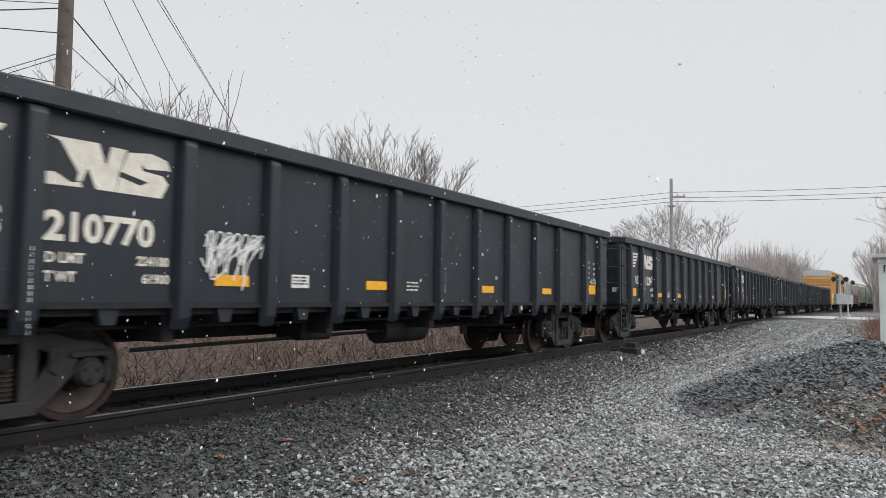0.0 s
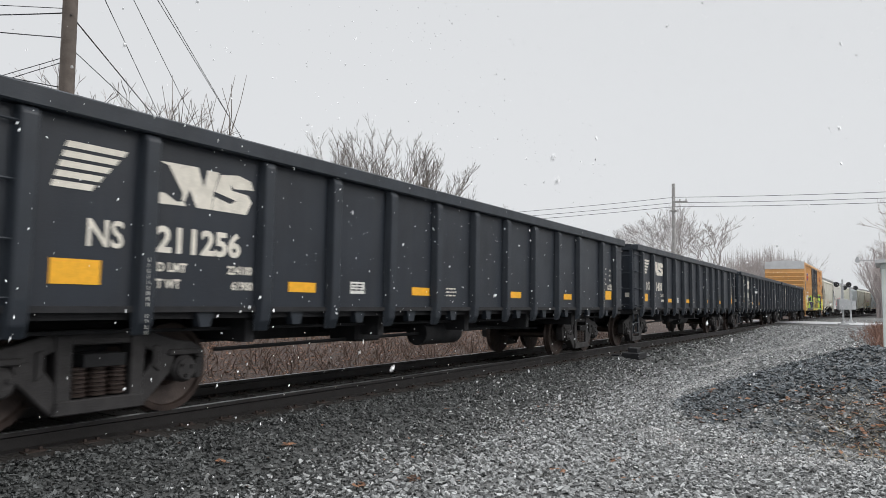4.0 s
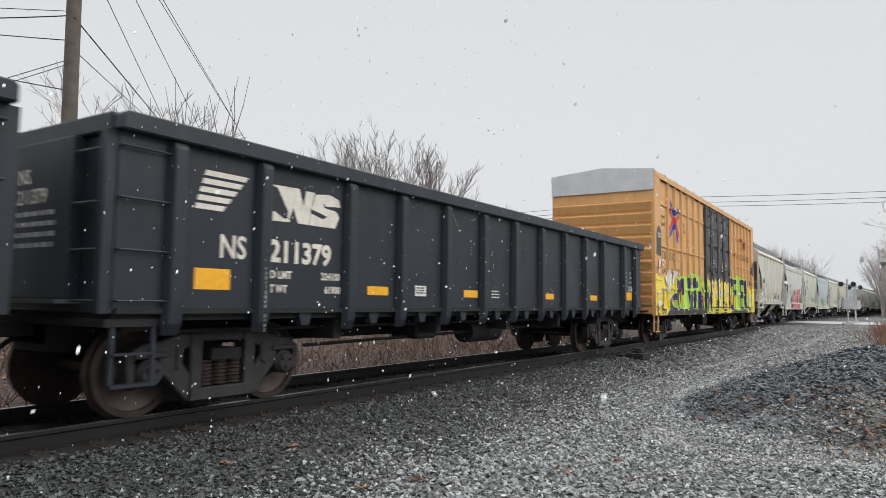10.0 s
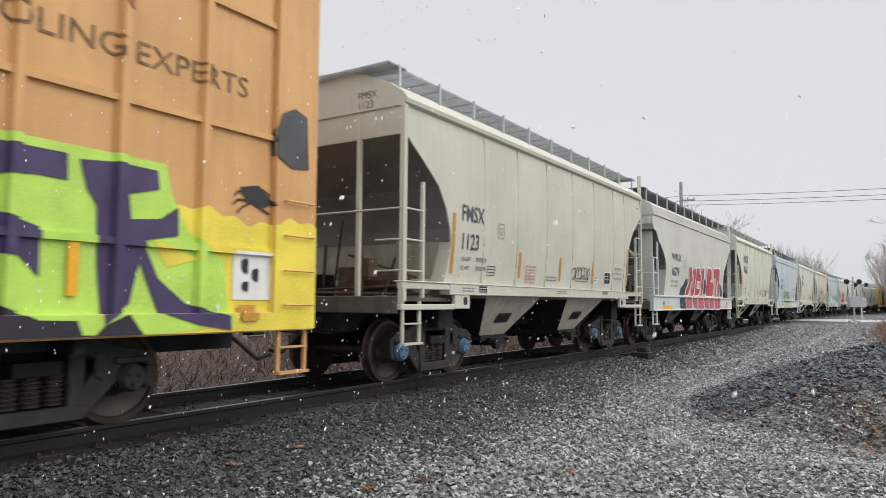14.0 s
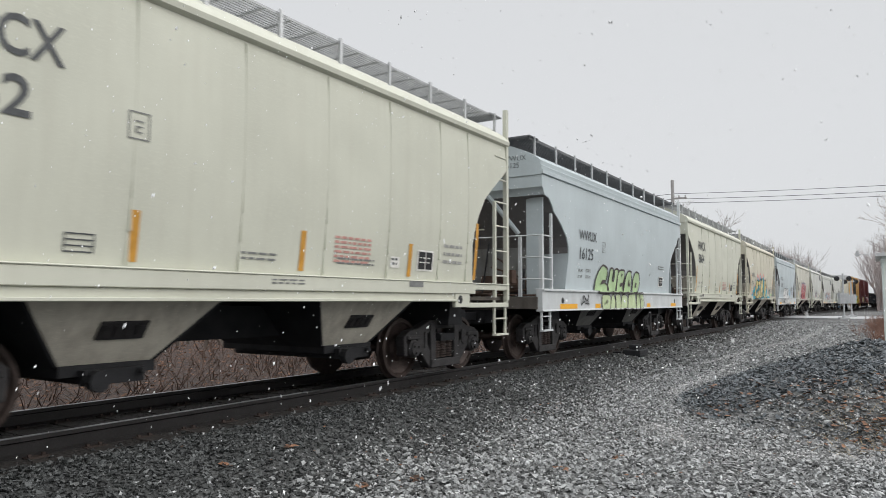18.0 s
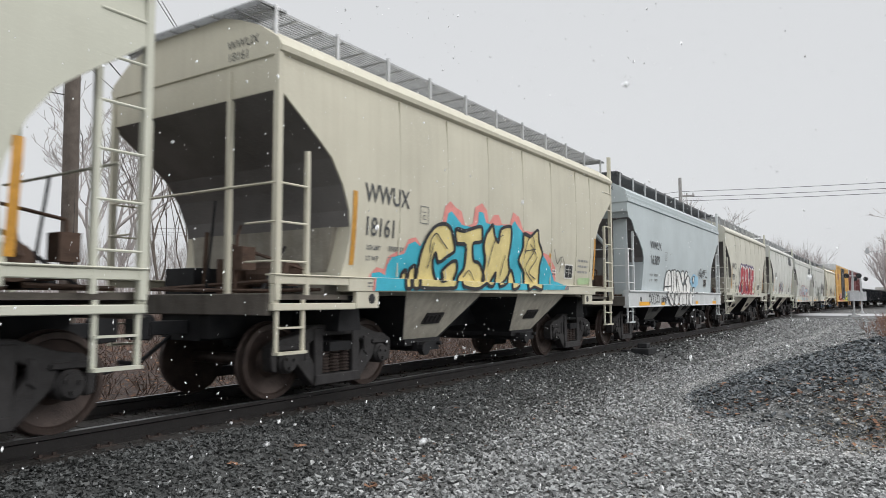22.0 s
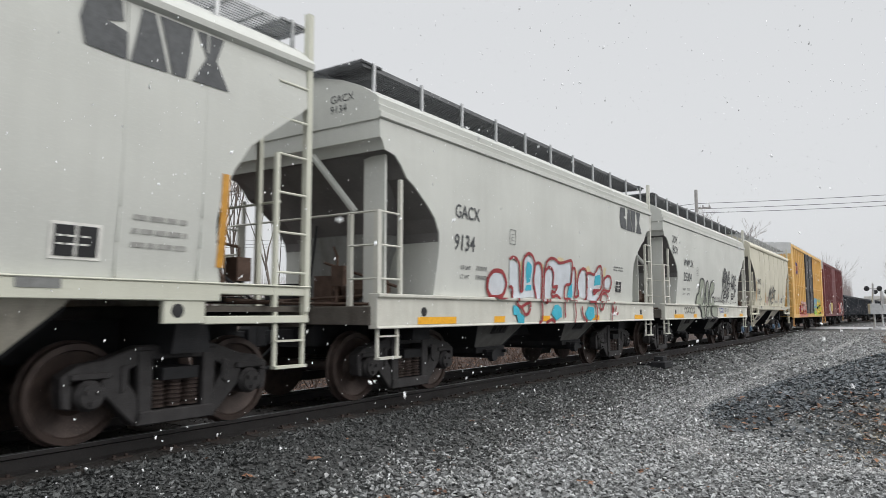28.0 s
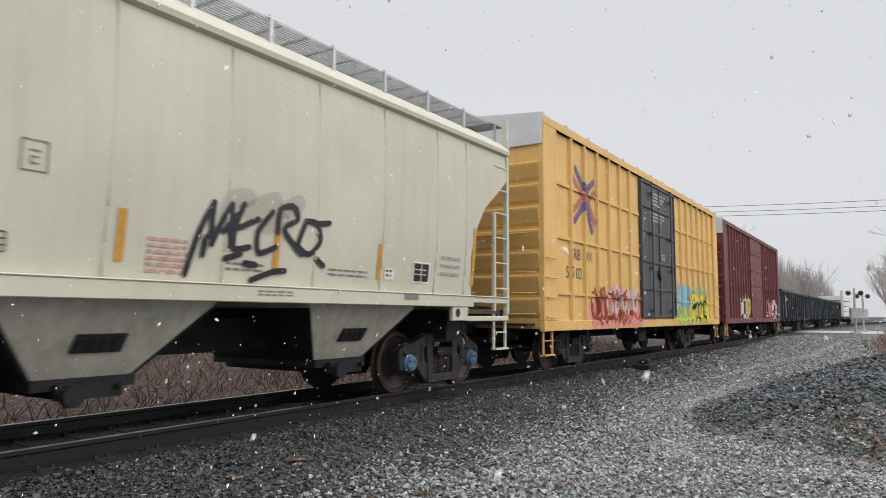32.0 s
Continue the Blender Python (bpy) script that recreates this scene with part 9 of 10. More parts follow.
h11_paint([[(0.13, 0.26), (0.23, 0.32), (0.33, 0.30), (0.26, 0.24), (0.13, 0.26)], [(0.31, 0.28), (0.47, 0.34), (0.38, 0.31)], [(0.37, 0.22), (0.43, 0.28), (0.54, 0.27), (0.51, 0.21), (0.38, 0.21)],
           [(0.59, 0.26), (0.63, 0.26)], [(0.71, 0.26), (0.77, 0.27)], [(1.16, 0.25), (1.23, 0.26)], [(1.50, 0.22), (1.59, 0.23)], [(1.91, 0.25), (2.01, 0.25)], [(2.25, 0.25), (2.40, 0.26)]], 0.026, "g_spray", 0.014, "thin black sprayed marks")
sill_tag(h11, [[(0.18, 0.15), (0.29, 0.15), (0.18, 0.10), (0.28, 0.08)], [(0.34, 0.0), (0.34, 0.17), (0.47, 0.15), (0.40, 0.07), (0.60, 0.13), (0.59, 0.02), (0.50, 0.01)], [(0.65, 0.04), (0.65, 0.16)], [(0.76, 0.16), (0.78, 0.01)]], 0.022, "g_ash", 6.9, 1.15)
hop_scrawl(h11, "B", 5.95, 1.52, 1.0, 0.20, "g_spray", 53, 6, 0.022, label="thin black sprayed scribble")
sill_tag(h11, scrawl(1.1, 0.2, 54, 5), 0.02, "g_black", 1.9, 1.15)
sill_tag(h11, scrawl(0.6, 0.2, 55, 4), 0.02, "m_blue", 6.3, 1.15)

h12 = hopper(251.06, "A", "cream2", "cream2", "cream covered hopper car with a black sprayed signature", end_text="HWCX\n12360", cap="cap_blue")
marks(h12, "A", "HWCX", "12360", 1.48, 2.42, 1.98, 0.34, 0.80)
strokes(h12, "A", [[(4.68, 2.14), (4.73, 2.32), (4.95, 2.38)], [(4.96, 2.23), (5.18, 2.35), (5.33, 2.4)], [(5.43, 2.29), (5.67, 2.42)], [(5.2, 2.11), (5.44, 2.2)]], 0.2, "g_mist", 0.008, "thin black overspray")
strokes(h12, "A", [[(4.26, 1.55), (4.37, 1.96), (4.52, 2.27)], [(4.52, 2.27), (4.51, 1.94)], [(4.53, 1.86), (4.62, 2.08), (4.74, 2.28)], [(4.74, 2.28), (4.73, 1.86)], [(4.89, 2.3), (4.8, 2.07), (4.8, 1.84), (5, 1.87)], [(4.86, 2.06), (5.09, 2.17)], [(5.28, 2.27), (5.1, 2.04), (5.13, 1.82), (5.36, 1.9)], [(5.37, 2.06), (5.39, 2.31), (5.59, 2.37), (5.65, 2.23), (5.46, 2.1), (5.75, 1.85)], [(5.77, 2.18), (5.69, 1.95), (5.87, 1.86), (6.04, 2.03), (5.96, 2.22), (5.78, 2.23)], [(5.96, 2.22), (6.17, 2.25)], [(4.7, 1.73), (4.89, 1.79)], [(4.95, 1.7), (5.1, 1.69)], [(5.06, 1.53), (5.34, 1.63), (5.52, 1.65)], [(5.99, 1.82), (6.12, 1.74)], [(4.43, 1.75), (4.45, 1.92)]], 0.065, "g_black", 0.012, "black sprayed signature")
strokes(h12, "A", [[(4.66, 2), (4.82, 2.19)]], 0.065, "g_black", 0.012, "black sprayed signature")

# ---- dark cars behind ----
for i in range(3):
    gondola(296.6 + 16.386 * i, "210%d" % (300 + 77 * i))
flat = car_at("flatcar", 346.0, "flatcar with steel stakes and a stack of white-wrapped lumber", "flatcar", "flatcars of the train")


def f_deck(bm):
    box(bm, -1.5, 1.5, 0, 18, 0.95, 1.15)
    box(bm, -0.4, 0.4, 0.2, 17.8, 0.65, 0.95)


def f_pack(bm):
    box(bm, -1.3, 1.3, -1.1, 1.1, 0, 0.55)


part("deck", shape("fdeck", f_deck, "under"), flat)
for y in (0.4, 1.0, 1.7, 2.4):
    part("stake", shape("fstake", post_box(0.12, 3.1), "sillw"), flat, (1.4, y, 1.15))
for i in range(5):
    for k in range(4):
        part("lumber_pack", shape("fpack", f_pack, "white", bevel=0.02), flat, (0, 4.5 + 2.4 * i, 1.17 + 0.66 * k), "white-wrapped lumber pack")
couplers(flat, 18)
truck(flat, 1.9)
truck(flat, 16.1)


# ---- ground, track and ballast ----
def smooth(a, b, t):
    t = min(1.0, max(0.0, (t - a) / (b - a)))
    return t * t * (3 - 2 * t)


def ground_z(x, y):
    """Gravel lot, ballast shoulders, the rise to the road crossing and the flat beyond the track."""
    lot = -0.40 + 0.38 * smooth(18, 50, y) * smooth(150, 66, y)
    d = abs(x - TRACK_X)
    bed = -0.175 - 0.27 * smooth(1.55, 3.1, d)
    z = max(bed, lot) if d < 3.1 else lot
    if x < TRACK_X:
        z = bed + smooth(2.6, 9.0, d) * 0.45 + 0.012 * max(0, d - 9)
    if y < -20 or y > 110:
        z = min(z, -0.18)
    z += 0.03 * noise.noise((x * 0.7, y * 0.7, 0.3)) * (d > 1.8)
    # a loose heap of spare ballast beside the lot
    r = math.hypot((x + 0.05) / 2.75, (y - 12.3) / 3.3)
    if r < 1.0:
        z += 0.92 * (1 - r) ** 0.78 * (1 + 0.15 * noise.noise((x, y, 5))) + 0.05 * (1 - r)
    return z


def axis(stops):
    out = []
    for a, b, n in stops:
        out += [a + (b - a) * i / n for i in range(n)]
    return out + [stops[-1][1]]


gx = axis([(-900, -120, 6), (-120, -30, 14), (-30, -10.5, 18), (-10.5, -4, 40), (-4, 4, 50), (4, 30, 14), (30, 150, 6), (150, 900, 4)])
gy = axis([(-600, -60, 5), (-60, -4, 14), (-4, 20, 110), (20, 70, 50), (70, 130, 16), (130, 1500, 8)])
gm = bpy.data.materials.new("gravel_earth")
gm.use_nodes = True
gt = gm.node_tree
gb = gt.nodes["Principled BSDF"]
gb.inputs["Roughness"].default_value = 0.8
gtc = gt.nodes.new("ShaderNodeNewGeometry")
vor = gt.nodes.new("ShaderNodeTexVoronoi")
vor.inputs["Scale"].default_value = 24
n_big = gt.nodes.new("ShaderNodeTexNoise")
n_big.inputs["Scale"].default_value = 0.55
n_big.inputs["Detail"].default_value = 6
n_mid = gt.nodes.new("ShaderNodeTexNoise")
n_mid.inputs["Scale"].default_value = 9
n_mid.inputs["Detail"].default_value = 8
for n in (vor, n_big, n_mid):
    gt.links.new(gtc.outputs["Position"], n.inputs["Vector"])
sep = gt.nodes.new("ShaderNodeSeparateXYZ")
gt.links.new(gtc.outputs["Position"], sep.inputs[0])


def g_ramp(src, a, b, lo=0.0, hi=1.0):
    r = gt.nodes.new("ShaderNodeMapRange")
    r.inputs["From Min"].default_value, r.inputs["From Max"].default_value = a, b
    r.inputs["To Min"].default_value, r.inputs["To Max"].default_value = lo, hi
    gt.links.new(src, r.inputs["Value"])
    return r.outputs[0]


def g_mix(f, a, b):
    x = gt.nodes.new("ShaderNodeMix")
    x.data_type = "RGBA"
    gt.links.new(f, x.inputs["Factor"])
    for sock, v in (("A", a), ("B", b)):
        if isinstance(v, tuple):
            x.inputs[sock].default_value = (*v, 1)
        else:
            gt.links.new(v, x.inputs[sock])
    return x.outputs["Result"]


cell = g_mix(g_ramp(vor.outputs["Color"], 0.1, 0.9), (0.014, 0.015, 0.015), (0.05, 0.052, 0.051))
lot_cell = g_mix(g_ramp(n_mid.outputs[0], 0.35, 0.65), (0.04, 0.041, 0.04), (0.14, 0.14, 0.137))
cell = g_mix(g_ramp(sep.outputs["X"], -5.6, -3.4), cell, lot_cell)
pale_band = g_ramp(sep.outputs["X"], -3.6, -1.4)
pale_mul = gt.nodes.new("ShaderNodeMath")
pale_mul.operation = "MULTIPLY"
gt.links.new(pale_band, pale_mul.inputs[0])
gt.links.new(g_ramp(n_big.outputs[0], 0.50, 0.75, 0.0, 0.5), pale_mul.inputs[1])
cell = g_mix(pale_mul.outputs[0], cell, (0.29, 0.29, 0.285))
earth = g_mix(g_ramp(n_mid.outputs[0], 0.35, 0.65), (0.020, 0.014, 0.012), (0.085, 0.050, 0.036))
far_side = g_ramp(sep.outputs["X"], -10.2, -9.0, 1.0, 0.0)
gcol = g_mix(far_side, cell, earth)
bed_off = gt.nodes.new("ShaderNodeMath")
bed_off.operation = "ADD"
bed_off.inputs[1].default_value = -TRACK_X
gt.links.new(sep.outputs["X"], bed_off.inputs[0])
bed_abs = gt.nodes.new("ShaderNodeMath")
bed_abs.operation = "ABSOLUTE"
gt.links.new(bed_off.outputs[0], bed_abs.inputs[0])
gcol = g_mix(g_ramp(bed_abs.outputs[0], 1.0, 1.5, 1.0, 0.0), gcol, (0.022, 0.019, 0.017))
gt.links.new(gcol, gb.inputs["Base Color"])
gbump = gt.nodes.new("ShaderNodeBump")
gbump.inputs["Strength"].default_value, gbump.inputs["Distance"].default_value = 0.8, 0.03
gt.links.new(vor.outputs["Distance"], gbump.inputs["Height"])
gt.links.new(gbump.outputs[0], gb.inputs["Normal"])
M["ground"] = gm
verts = [(x, y, ground_z(x, y)) for y in gy for x in gx]
nx = len(gx)
faces = [(j * nx + i, j * nx + i + 1, (j + 1) * nx + i + 1, (j + 1) * nx + i) for j in range(len(gy) - 1) for i in range(nx - 1)]
gmesh = mesh_from("ground", verts, faces, "ground")
gmesh.shade_smooth()
ground = tagged(new("ground", gmesh), "gravel lot and brown earth with a thin dusting of snow", "ground", kind="structure")


def track_x(y):
    """The track bends gently to the right far off."""
    return TRACK_X + 0.0004 * max(0.0, y - 58) ** 2


def rail_fill(bm):
    half = [(0.037, 0.0), (0.037, -0.035), (0.010, -0.05), (0.009, -0.145), (0.072, -0.165), (0.072, -0.175)]
    ring = [(x, z) for x, z in half[::-1]] + [(-x, z) for x, z in half]
    loft(bm, [[(x + track_x(y) - TRACK_X, y, z) for x, z in ring] for y in [-280, 20] + [58 + 6 * i for i in range(56)]])


def railhead_fill(bm):
    loft(bm, [[(x + track_x(y) - TRACK_X, y, z) for x, z in ((-0.030, 0.0), (0.030, 0.0), (0.030, 0.003), (-0.030, 0.003))] for y in [-280, 20] + [58 + 6 * i for i in range(56)]])


for s in (1, -1):
    r = part("rail", shape("rail", rail_fill, "railside"), None, (TRACK_X + s * 0.7525, 0, 0))
    tagged(r, "rust-brown steel rail with a polished top", "rail", "rails of the track", "structure")
    part("railhead", shape("railhead", railhead_fill, "railtop"), r)


def tie_fill(bm):
    box(bm, -1.30, 1.30, -0.11, 0.11, -0.34, -0.168)


ties = tagged(new("sleepers"), "dark creosoted timber sleepers bedded in ballast", "sleepers", kind="structure")
ties.location = (TRACK_X, 0, 0)
for i in range(120):
    part("sleeper", shape("tie", tie_fill, "tie", bevel=0.008), ties, (random.uniform(-0.03, 0.03), -3 + 0.52 * i, random.uniform(-0.006, 0.004)))


def tie_plate(bm):
    box(bm, -0.17, 0.17, -0.10, 0.10, -0.178, -0.163)
    for x in (-0.11, 0.11):
        for y in (-0.06, 0.06):
            box(bm, x - 0.014, x + 0.014, y - 0.014, y + 0.014, -0.17, -0.14)


for i in range(70):
    part("tie_plate", shape("tieplate", tie_plate, "rust"), ties, (0.7525, -3 + 0.52 * i, 0))
    part("tie_plate", shape("tieplate", tie_plate, "rust"), ties, (-0.7525, -3 + 0.52 * i, 0))

ROCK = np.array([(sx, sy, sz) for sx in (-1, 1) for sy in (-1, 1) for sz in (-1, 1)], float)
ROCK_F = np.array([(0, 1, 3, 2), (4, 6, 7, 5), (0, 4, 5, 1), (2, 3, 7, 6), (0, 2, 6, 4), (1, 5, 7, 3)])


def stones(name, pts, sizes, material, label, seed):
    """Many small angular stones joined in one mesh."""
    rng = np.random.default_rng(seed)
    n = len(pts)
    v = np.repeat(ROCK[None], n, 0) * rng.uniform(0.30, 1.0, (n, 8, 3)) * rng.uniform((0.75, 0.45, 0.18), (1.25, 0.95, 0.55), (n, 3))[:, None, :]
    a = rng.uniform(0, 6.28, n)
    b, c = rng.normal(0, 0.5, (2, n))

    def rot(ang, i, j):
        m = np.repeat(np.eye(3)[None], n, 0)
        m[:, i, i], m[:, j, j], m[:, i, j], m[:, j, i] = np.cos(ang), np.cos(ang), -np.sin(ang), np.sin(ang)
        return m
    m = rot(a, 0, 1) @ rot(b, 1, 2) @ rot(c, 0, 2)
    v = np.einsum("nij,nkj->nki", m, v) * (np.asarray(sizes)[:, None, None] / 2) + np.asarray(pts)[:, None, :]
    f = (ROCK_F[None] + 8 * np.arange(n)[:, None, None]).reshape(-1)
    me = bpy.data.meshes.new(name)
    me.vertices.add(n * 8)
    me.vertices.foreach_set("co", v.reshape(-1))
    me.loops.add(len(f))
    me.loops.foreach_set("vertex_index", f)
    me.polygons.add(n * 6)
    me.polygons.foreach_set("loop_start", np.arange(0, len(f), 4))
    me.materials.append(M[material])
    me.update(calc_edges=True)
    me.shade_flat()
    return tagged(new(name, me), label, name.replace("_", " "), kind="stuff")


def in_heap(x, y):
    return math.hypot((x + 0.05) / 2.75, (y - 12.3) / 3.3)


PATHS = [(0.24, [(-2.2, 40), (-2.66, 29.2), (-3.53, 24.3), (-3.65, 21.0), (-3.98, 18.3)]), (0.17, [(-3.55, 22.0), (-3.21, 19.3), (-3.17, 17.2), (-3.09, 14.7), (-3.2, 13.3), (-3.07, 12.1)]), (0.30, [(-2.5, 8.9), (-2.0, 8.1), (-1.58, 8.0), (-1.17, 7.85), (-0.4, 8.15), (0.5, 8.1)]), (0.17, [(-2.2, 5.2), (-1.4, 5.6), (-0.4, 5.7)])]


def pale_path(x, y):
    """Narrow wheel paths in the lot where snow and fines lie."""
    best = 9.0
    for wide, ln in PATHS:
        for (xa, ya), (xb, yb) in zip(ln, ln[1:]):
            d2 = (xb - xa) ** 2 + (yb - ya) ** 2
            t = min(1.0, max(0.0, ((x - xa) * (xb - xa) + (y - ya) * (yb - ya)) / d2))
            best = min(best, math.hypot(x - xa - t * (xb - xa), y - ya - t * (yb - ya)) / wide)
    return math.exp(-best ** 2) * (0.72 + 0.6 * noise.noise((x * 0.9, y * 0.5, 2.0)))


rng = random.Random(8)
dark, mid, pale, heap, nearblack = [], [], [], [], []


def scatter(x, y, s, z):
    k = pale_path(x, y) * rng.uniform(0.4, 1.6)
    if k > 0.43:
        pale.append((x, y, z + s * 0.08, s * 0.7))
    elif rng.random() < smooth(-5.3, -2.6, x + 0.5 * noise.noise((x, y, 9.0)) + 0.06 * y - 0.3):
        if rng.random() < 0.90:
            mid.append((x, y, z + s * 0.14 + rng.uniform(-0.004, 0.014), s))
    else:
        dark.append((x, y, z + s * 0.12 + rng.uniform(-0.004, 0.012), s))


for _ in range(108000):
    y = 1.2 + 16 * rng.random() ** 1.15
    x = rng.uniform(-5.95, 1.6)
    if x > -0.9 and y < 3.6 or math.hypot(x, y) < 3.6:
        continue
    ang = math.degrees(math.atan2(-x, y))
    if ang > 72 or ang < -6:
        continue
    if in_heap(x, y) < 0.97:
        continue
    scatter(x, y, rng.choice((0.026, 0.032, 0.038, 0.045, 0.055)) * 1.1, ground_z(x, y))
for wide, ln in PATHS:
    for (xa, ya), (xb, yb) in zip(ln, ln[1:]):
        for _ in range(int(700 * wide * math.hypot(xb - xa, yb - ya))):
            t = rng.random()
            x, y = xa + (xb - xa) * t + rng.gauss(0, wide * 0.45), ya + (yb - ya) * t + rng.gauss(0, wide * 0.45)
            s = rng.uniform(0.02, 0.045)
            if in_heap(x, y) > 1 and noise.noise((x * 0.8, y * 0.5, 7.0)) > -0.25:
                pale.append((x, y, ground_z(x, y) + 0.012, s))
for _ in range(15000):
    a, r = rng.uniform(0, 6.283), math.sqrt(rng.random()) * 1.04
    x, y = -0.05 + 2.75 * r * math.cos(a), 12.3 + 3.3 * r * math.sin(a)
    if y > 14.2 and r < 0.9:
        continue
    s = rng.choice((0.05, 0.06, 0.075, 0.09))
    foot = 10.35 + 0.35 * noise.noise((x * 1.2, y * 1.2, 3.0)) - 0.5 * smooth(-0.9, -2.0, x)
    if y < foot and rng.random() < 0.8:
        mid.append((x, y, ground_z(x, y) + s * 0.15, s * rng.uniform(0.45, 0.8)))
        if rng.random() < 0.6:
            mid.append((x + rng.gauss(0, 0.06), y + rng.gauss(0, 0.06), ground_z(x, y) + s * 0.1, s * 0.5))
    else:
        heap.append((x, y, ground_z(x, y) + s * 0.2, s))
for _ in range(16000):
    y = rng.uniform(15, 48)
    x = rng.uniform(-5.9, -0.3 + 0.02 * y)
    if in_heap(x, y) < 1:
        continue
    s = rng.uniform(0.05, 0.10)
    scatter(x, y, s, ground_z(x, y))
for _ in range(9000):
    y, d = rng.uniform(0, 40), rng.uniform(-2.6, 1.3)
    if abs(abs(d) - 0.7525) < 0.12:
        continue
    s = rng.uniform(0.035, 0.06)
    # stones between the rails get the near-black material
    (nearblack if abs(d) < 0.95 else dark).append((TRACK_X + d, y, ground_z(TRACK_X + d, y) + rng.uniform(-0.02, 0.015), s))
for _ in range(3200):
    x, y = TRACK_X - rng.uniform(1.35, 2.5), rng.uniform(-1, 34)
    pale.append((x, y, ground_z(x, y) + 0.012, rng.uniform(0.03, 0.055)))
for name, lst, m, label, sd in (("ballast", dark, "stone", "dark grey angular ballast stones", 1), ("lot_stone", mid, "lotstone", "fine grey angular stones of the lot", 6), ("track_ballast", nearblack, "nearblack", "oil-blackened ballast between the rails", 4), ("gravel", pale, "palestone", "pale wet gravel in the wheel paths", 2), ("ballast_heap", heap, "pilestone", "loose heap of blue-black ballast stones", 3)):
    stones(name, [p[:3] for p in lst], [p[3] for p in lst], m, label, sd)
ROCKS = []
for k in range(8):
    rk = np.random.default_rng(50 + k)
    ROCKS.append(mesh_from("stone", [tuple(v) for v in ROCK * rk.uniform(0.35, 1.0, (8, 3)) * rk.uniform((0.75, 0.5, 0.25), (1.2, 0.9, 0.5)) * 0.5], [tuple(f) for f in ROCK_F.tolist()], "lotstone"))
for k in range(300):
    x, y = rng.uniform(-4.6, -1.6), rng.uniform(4.0, 6.4)
    s = rng.uniform(0.045, 0.075)
    ob = part("stone", ROCKS[k % 8], ground, (x, y, ground_z(x, y) + s * 0.30), turn=(rng.uniform(-25, 25), rng.uniform(-25, 25), rng.uniform(0, 360)))
    ob.scale = (s, s, s)
leaves = []
CLUMPS = ((-2.33, 11.5, 0.16, 22), (-1.95, 10.1, 0.16, 20), (-1.5, 10.9, 0.12, 8), (-0.97, 10.2, 0.25, 26), (-0.71, 10.5, 0.15, 12), (-0.45, 9.7, 0.28, 55), (0.02, 9.4, 0.3, 90), (0.3, 10.2, 0.28, 70), (0.15, 10.6, 0.2, 36), (-0.25, 8.9, 0.2, 18), (-1.35, 9.9, 0.2, 12), (-0.2, 12.4, 0.2, 4))
for cx, cy, sp, n in CLUMPS:
    for _ in range(n):
        leaves.append((rng.gauss(cx, sp), rng.gauss(cy, sp * 1.2), rng.uniform(0.045, 0.10)))
for cx, cy in ((-2.55, 6.06), (-2.24, 6.81), (-4.92, 4.95), (-4.88, 4.12), (-3.78, 4.66), (-3.51, 5.06)):
    for _ in range(5):
        leaves.append((rng.gauss(cx, 0.035), rng.gauss(cy, 0.035), rng.uniform(0.06, 0.10)))
for _ in range(110):
    leaves.append((rng.uniform(-5.5, -0.6), rng.uniform(3.9, 11), rng.uniform(0.025, 0.05)))
for _ in range(15000):
    leaves.append((-9.2 - 8.5 * rng.random() ** 1.3, rng.uniform(-2, 32), rng.uniform(0.04, 0.11)))
leaves = [(x, y, ground_z(x, y) + 0.035, s) for x, y, s in leaves]
lv, lf = [], []
for x, y, z, s in leaves:
    a, k = rng.uniform(0, 6.28), len(lv)
    for q, (u, w) in enumerate(((-0.5, 0), (-0.15, 0.34), (0.5, 0.06), (-0.1, -0.32))):
        lv.append((x + s * (u * math.cos(a) - w * math.sin(a)), y + s * (u * math.sin(a) + w * math.cos(a)), z + s * rng.uniform(-0.12, 0.3)))
    lf += [(k, k + 1, k + 2), (k, k + 2, k + 3)]
tagged(new("fallen_leaves", mesh_from("fallen_leaves", lv, lf, "leaf")), "scattered russet fallen leaves on the gravel", "leaves", kind="stuff")

sv, sf = [], []
for _ in range(620):
    x, y = rng.gauss(0.05, 0.40), rng.gauss(9.3, 0.5)
    a, l, k, z = rng.uniform(0, 6.28), rng.uniform(0.08, 0.25), len(sv), ground_z(x, y) + 0.03
    dx, dy, dz = math.cos(a) * l, math.sin(a) * l, rng.uniform(-0.02, 0.09)
    sv += [(x - dy * 0.015, y + dx * 0.015, z), (x + dy * 0.015, y - dx * 0.015, z), (x + dx, y + dy, z + dz)]
    sf.append((k, k + 1, k + 2))
tagged(new("dead_straw", mesh_from("dead_straw", sv, sf, "straw")), "matted dead straw beside the ballast heap", "straw", kind="stuff")


def switch_box(bm):
    box(bm, -0.22, 0.22, -0.35, 0.35, 0, 0.16)
    box(bm, -0.12, 0.12, -0.15, 0.15, 0.16, 0.28)
    tube(bm, (-0.6, 0, 0.06), (0, 0, 0.06), 0.03, 6)


sb = part("track_box", shape("switchbox", switch_box, "under", bevel=0.02), None, (-5.35, 17.6, ground_z(-5.35, 17.6) - 0.01))
tagged(sb, "low dark steel trackside box beside the rail", "track box")

# ---- road crossing ----
road_v, road_f = [], []
for i, x in enumerate((-60, -9.0, -8.0, -6.25, -4.0, 0, 8, 30, 80)):
    for y in (55.5, 64.5):
        road_v.append((x, y + max(0, x) * 0.02, 0.012 if -60 < x < 80 else -0.1))
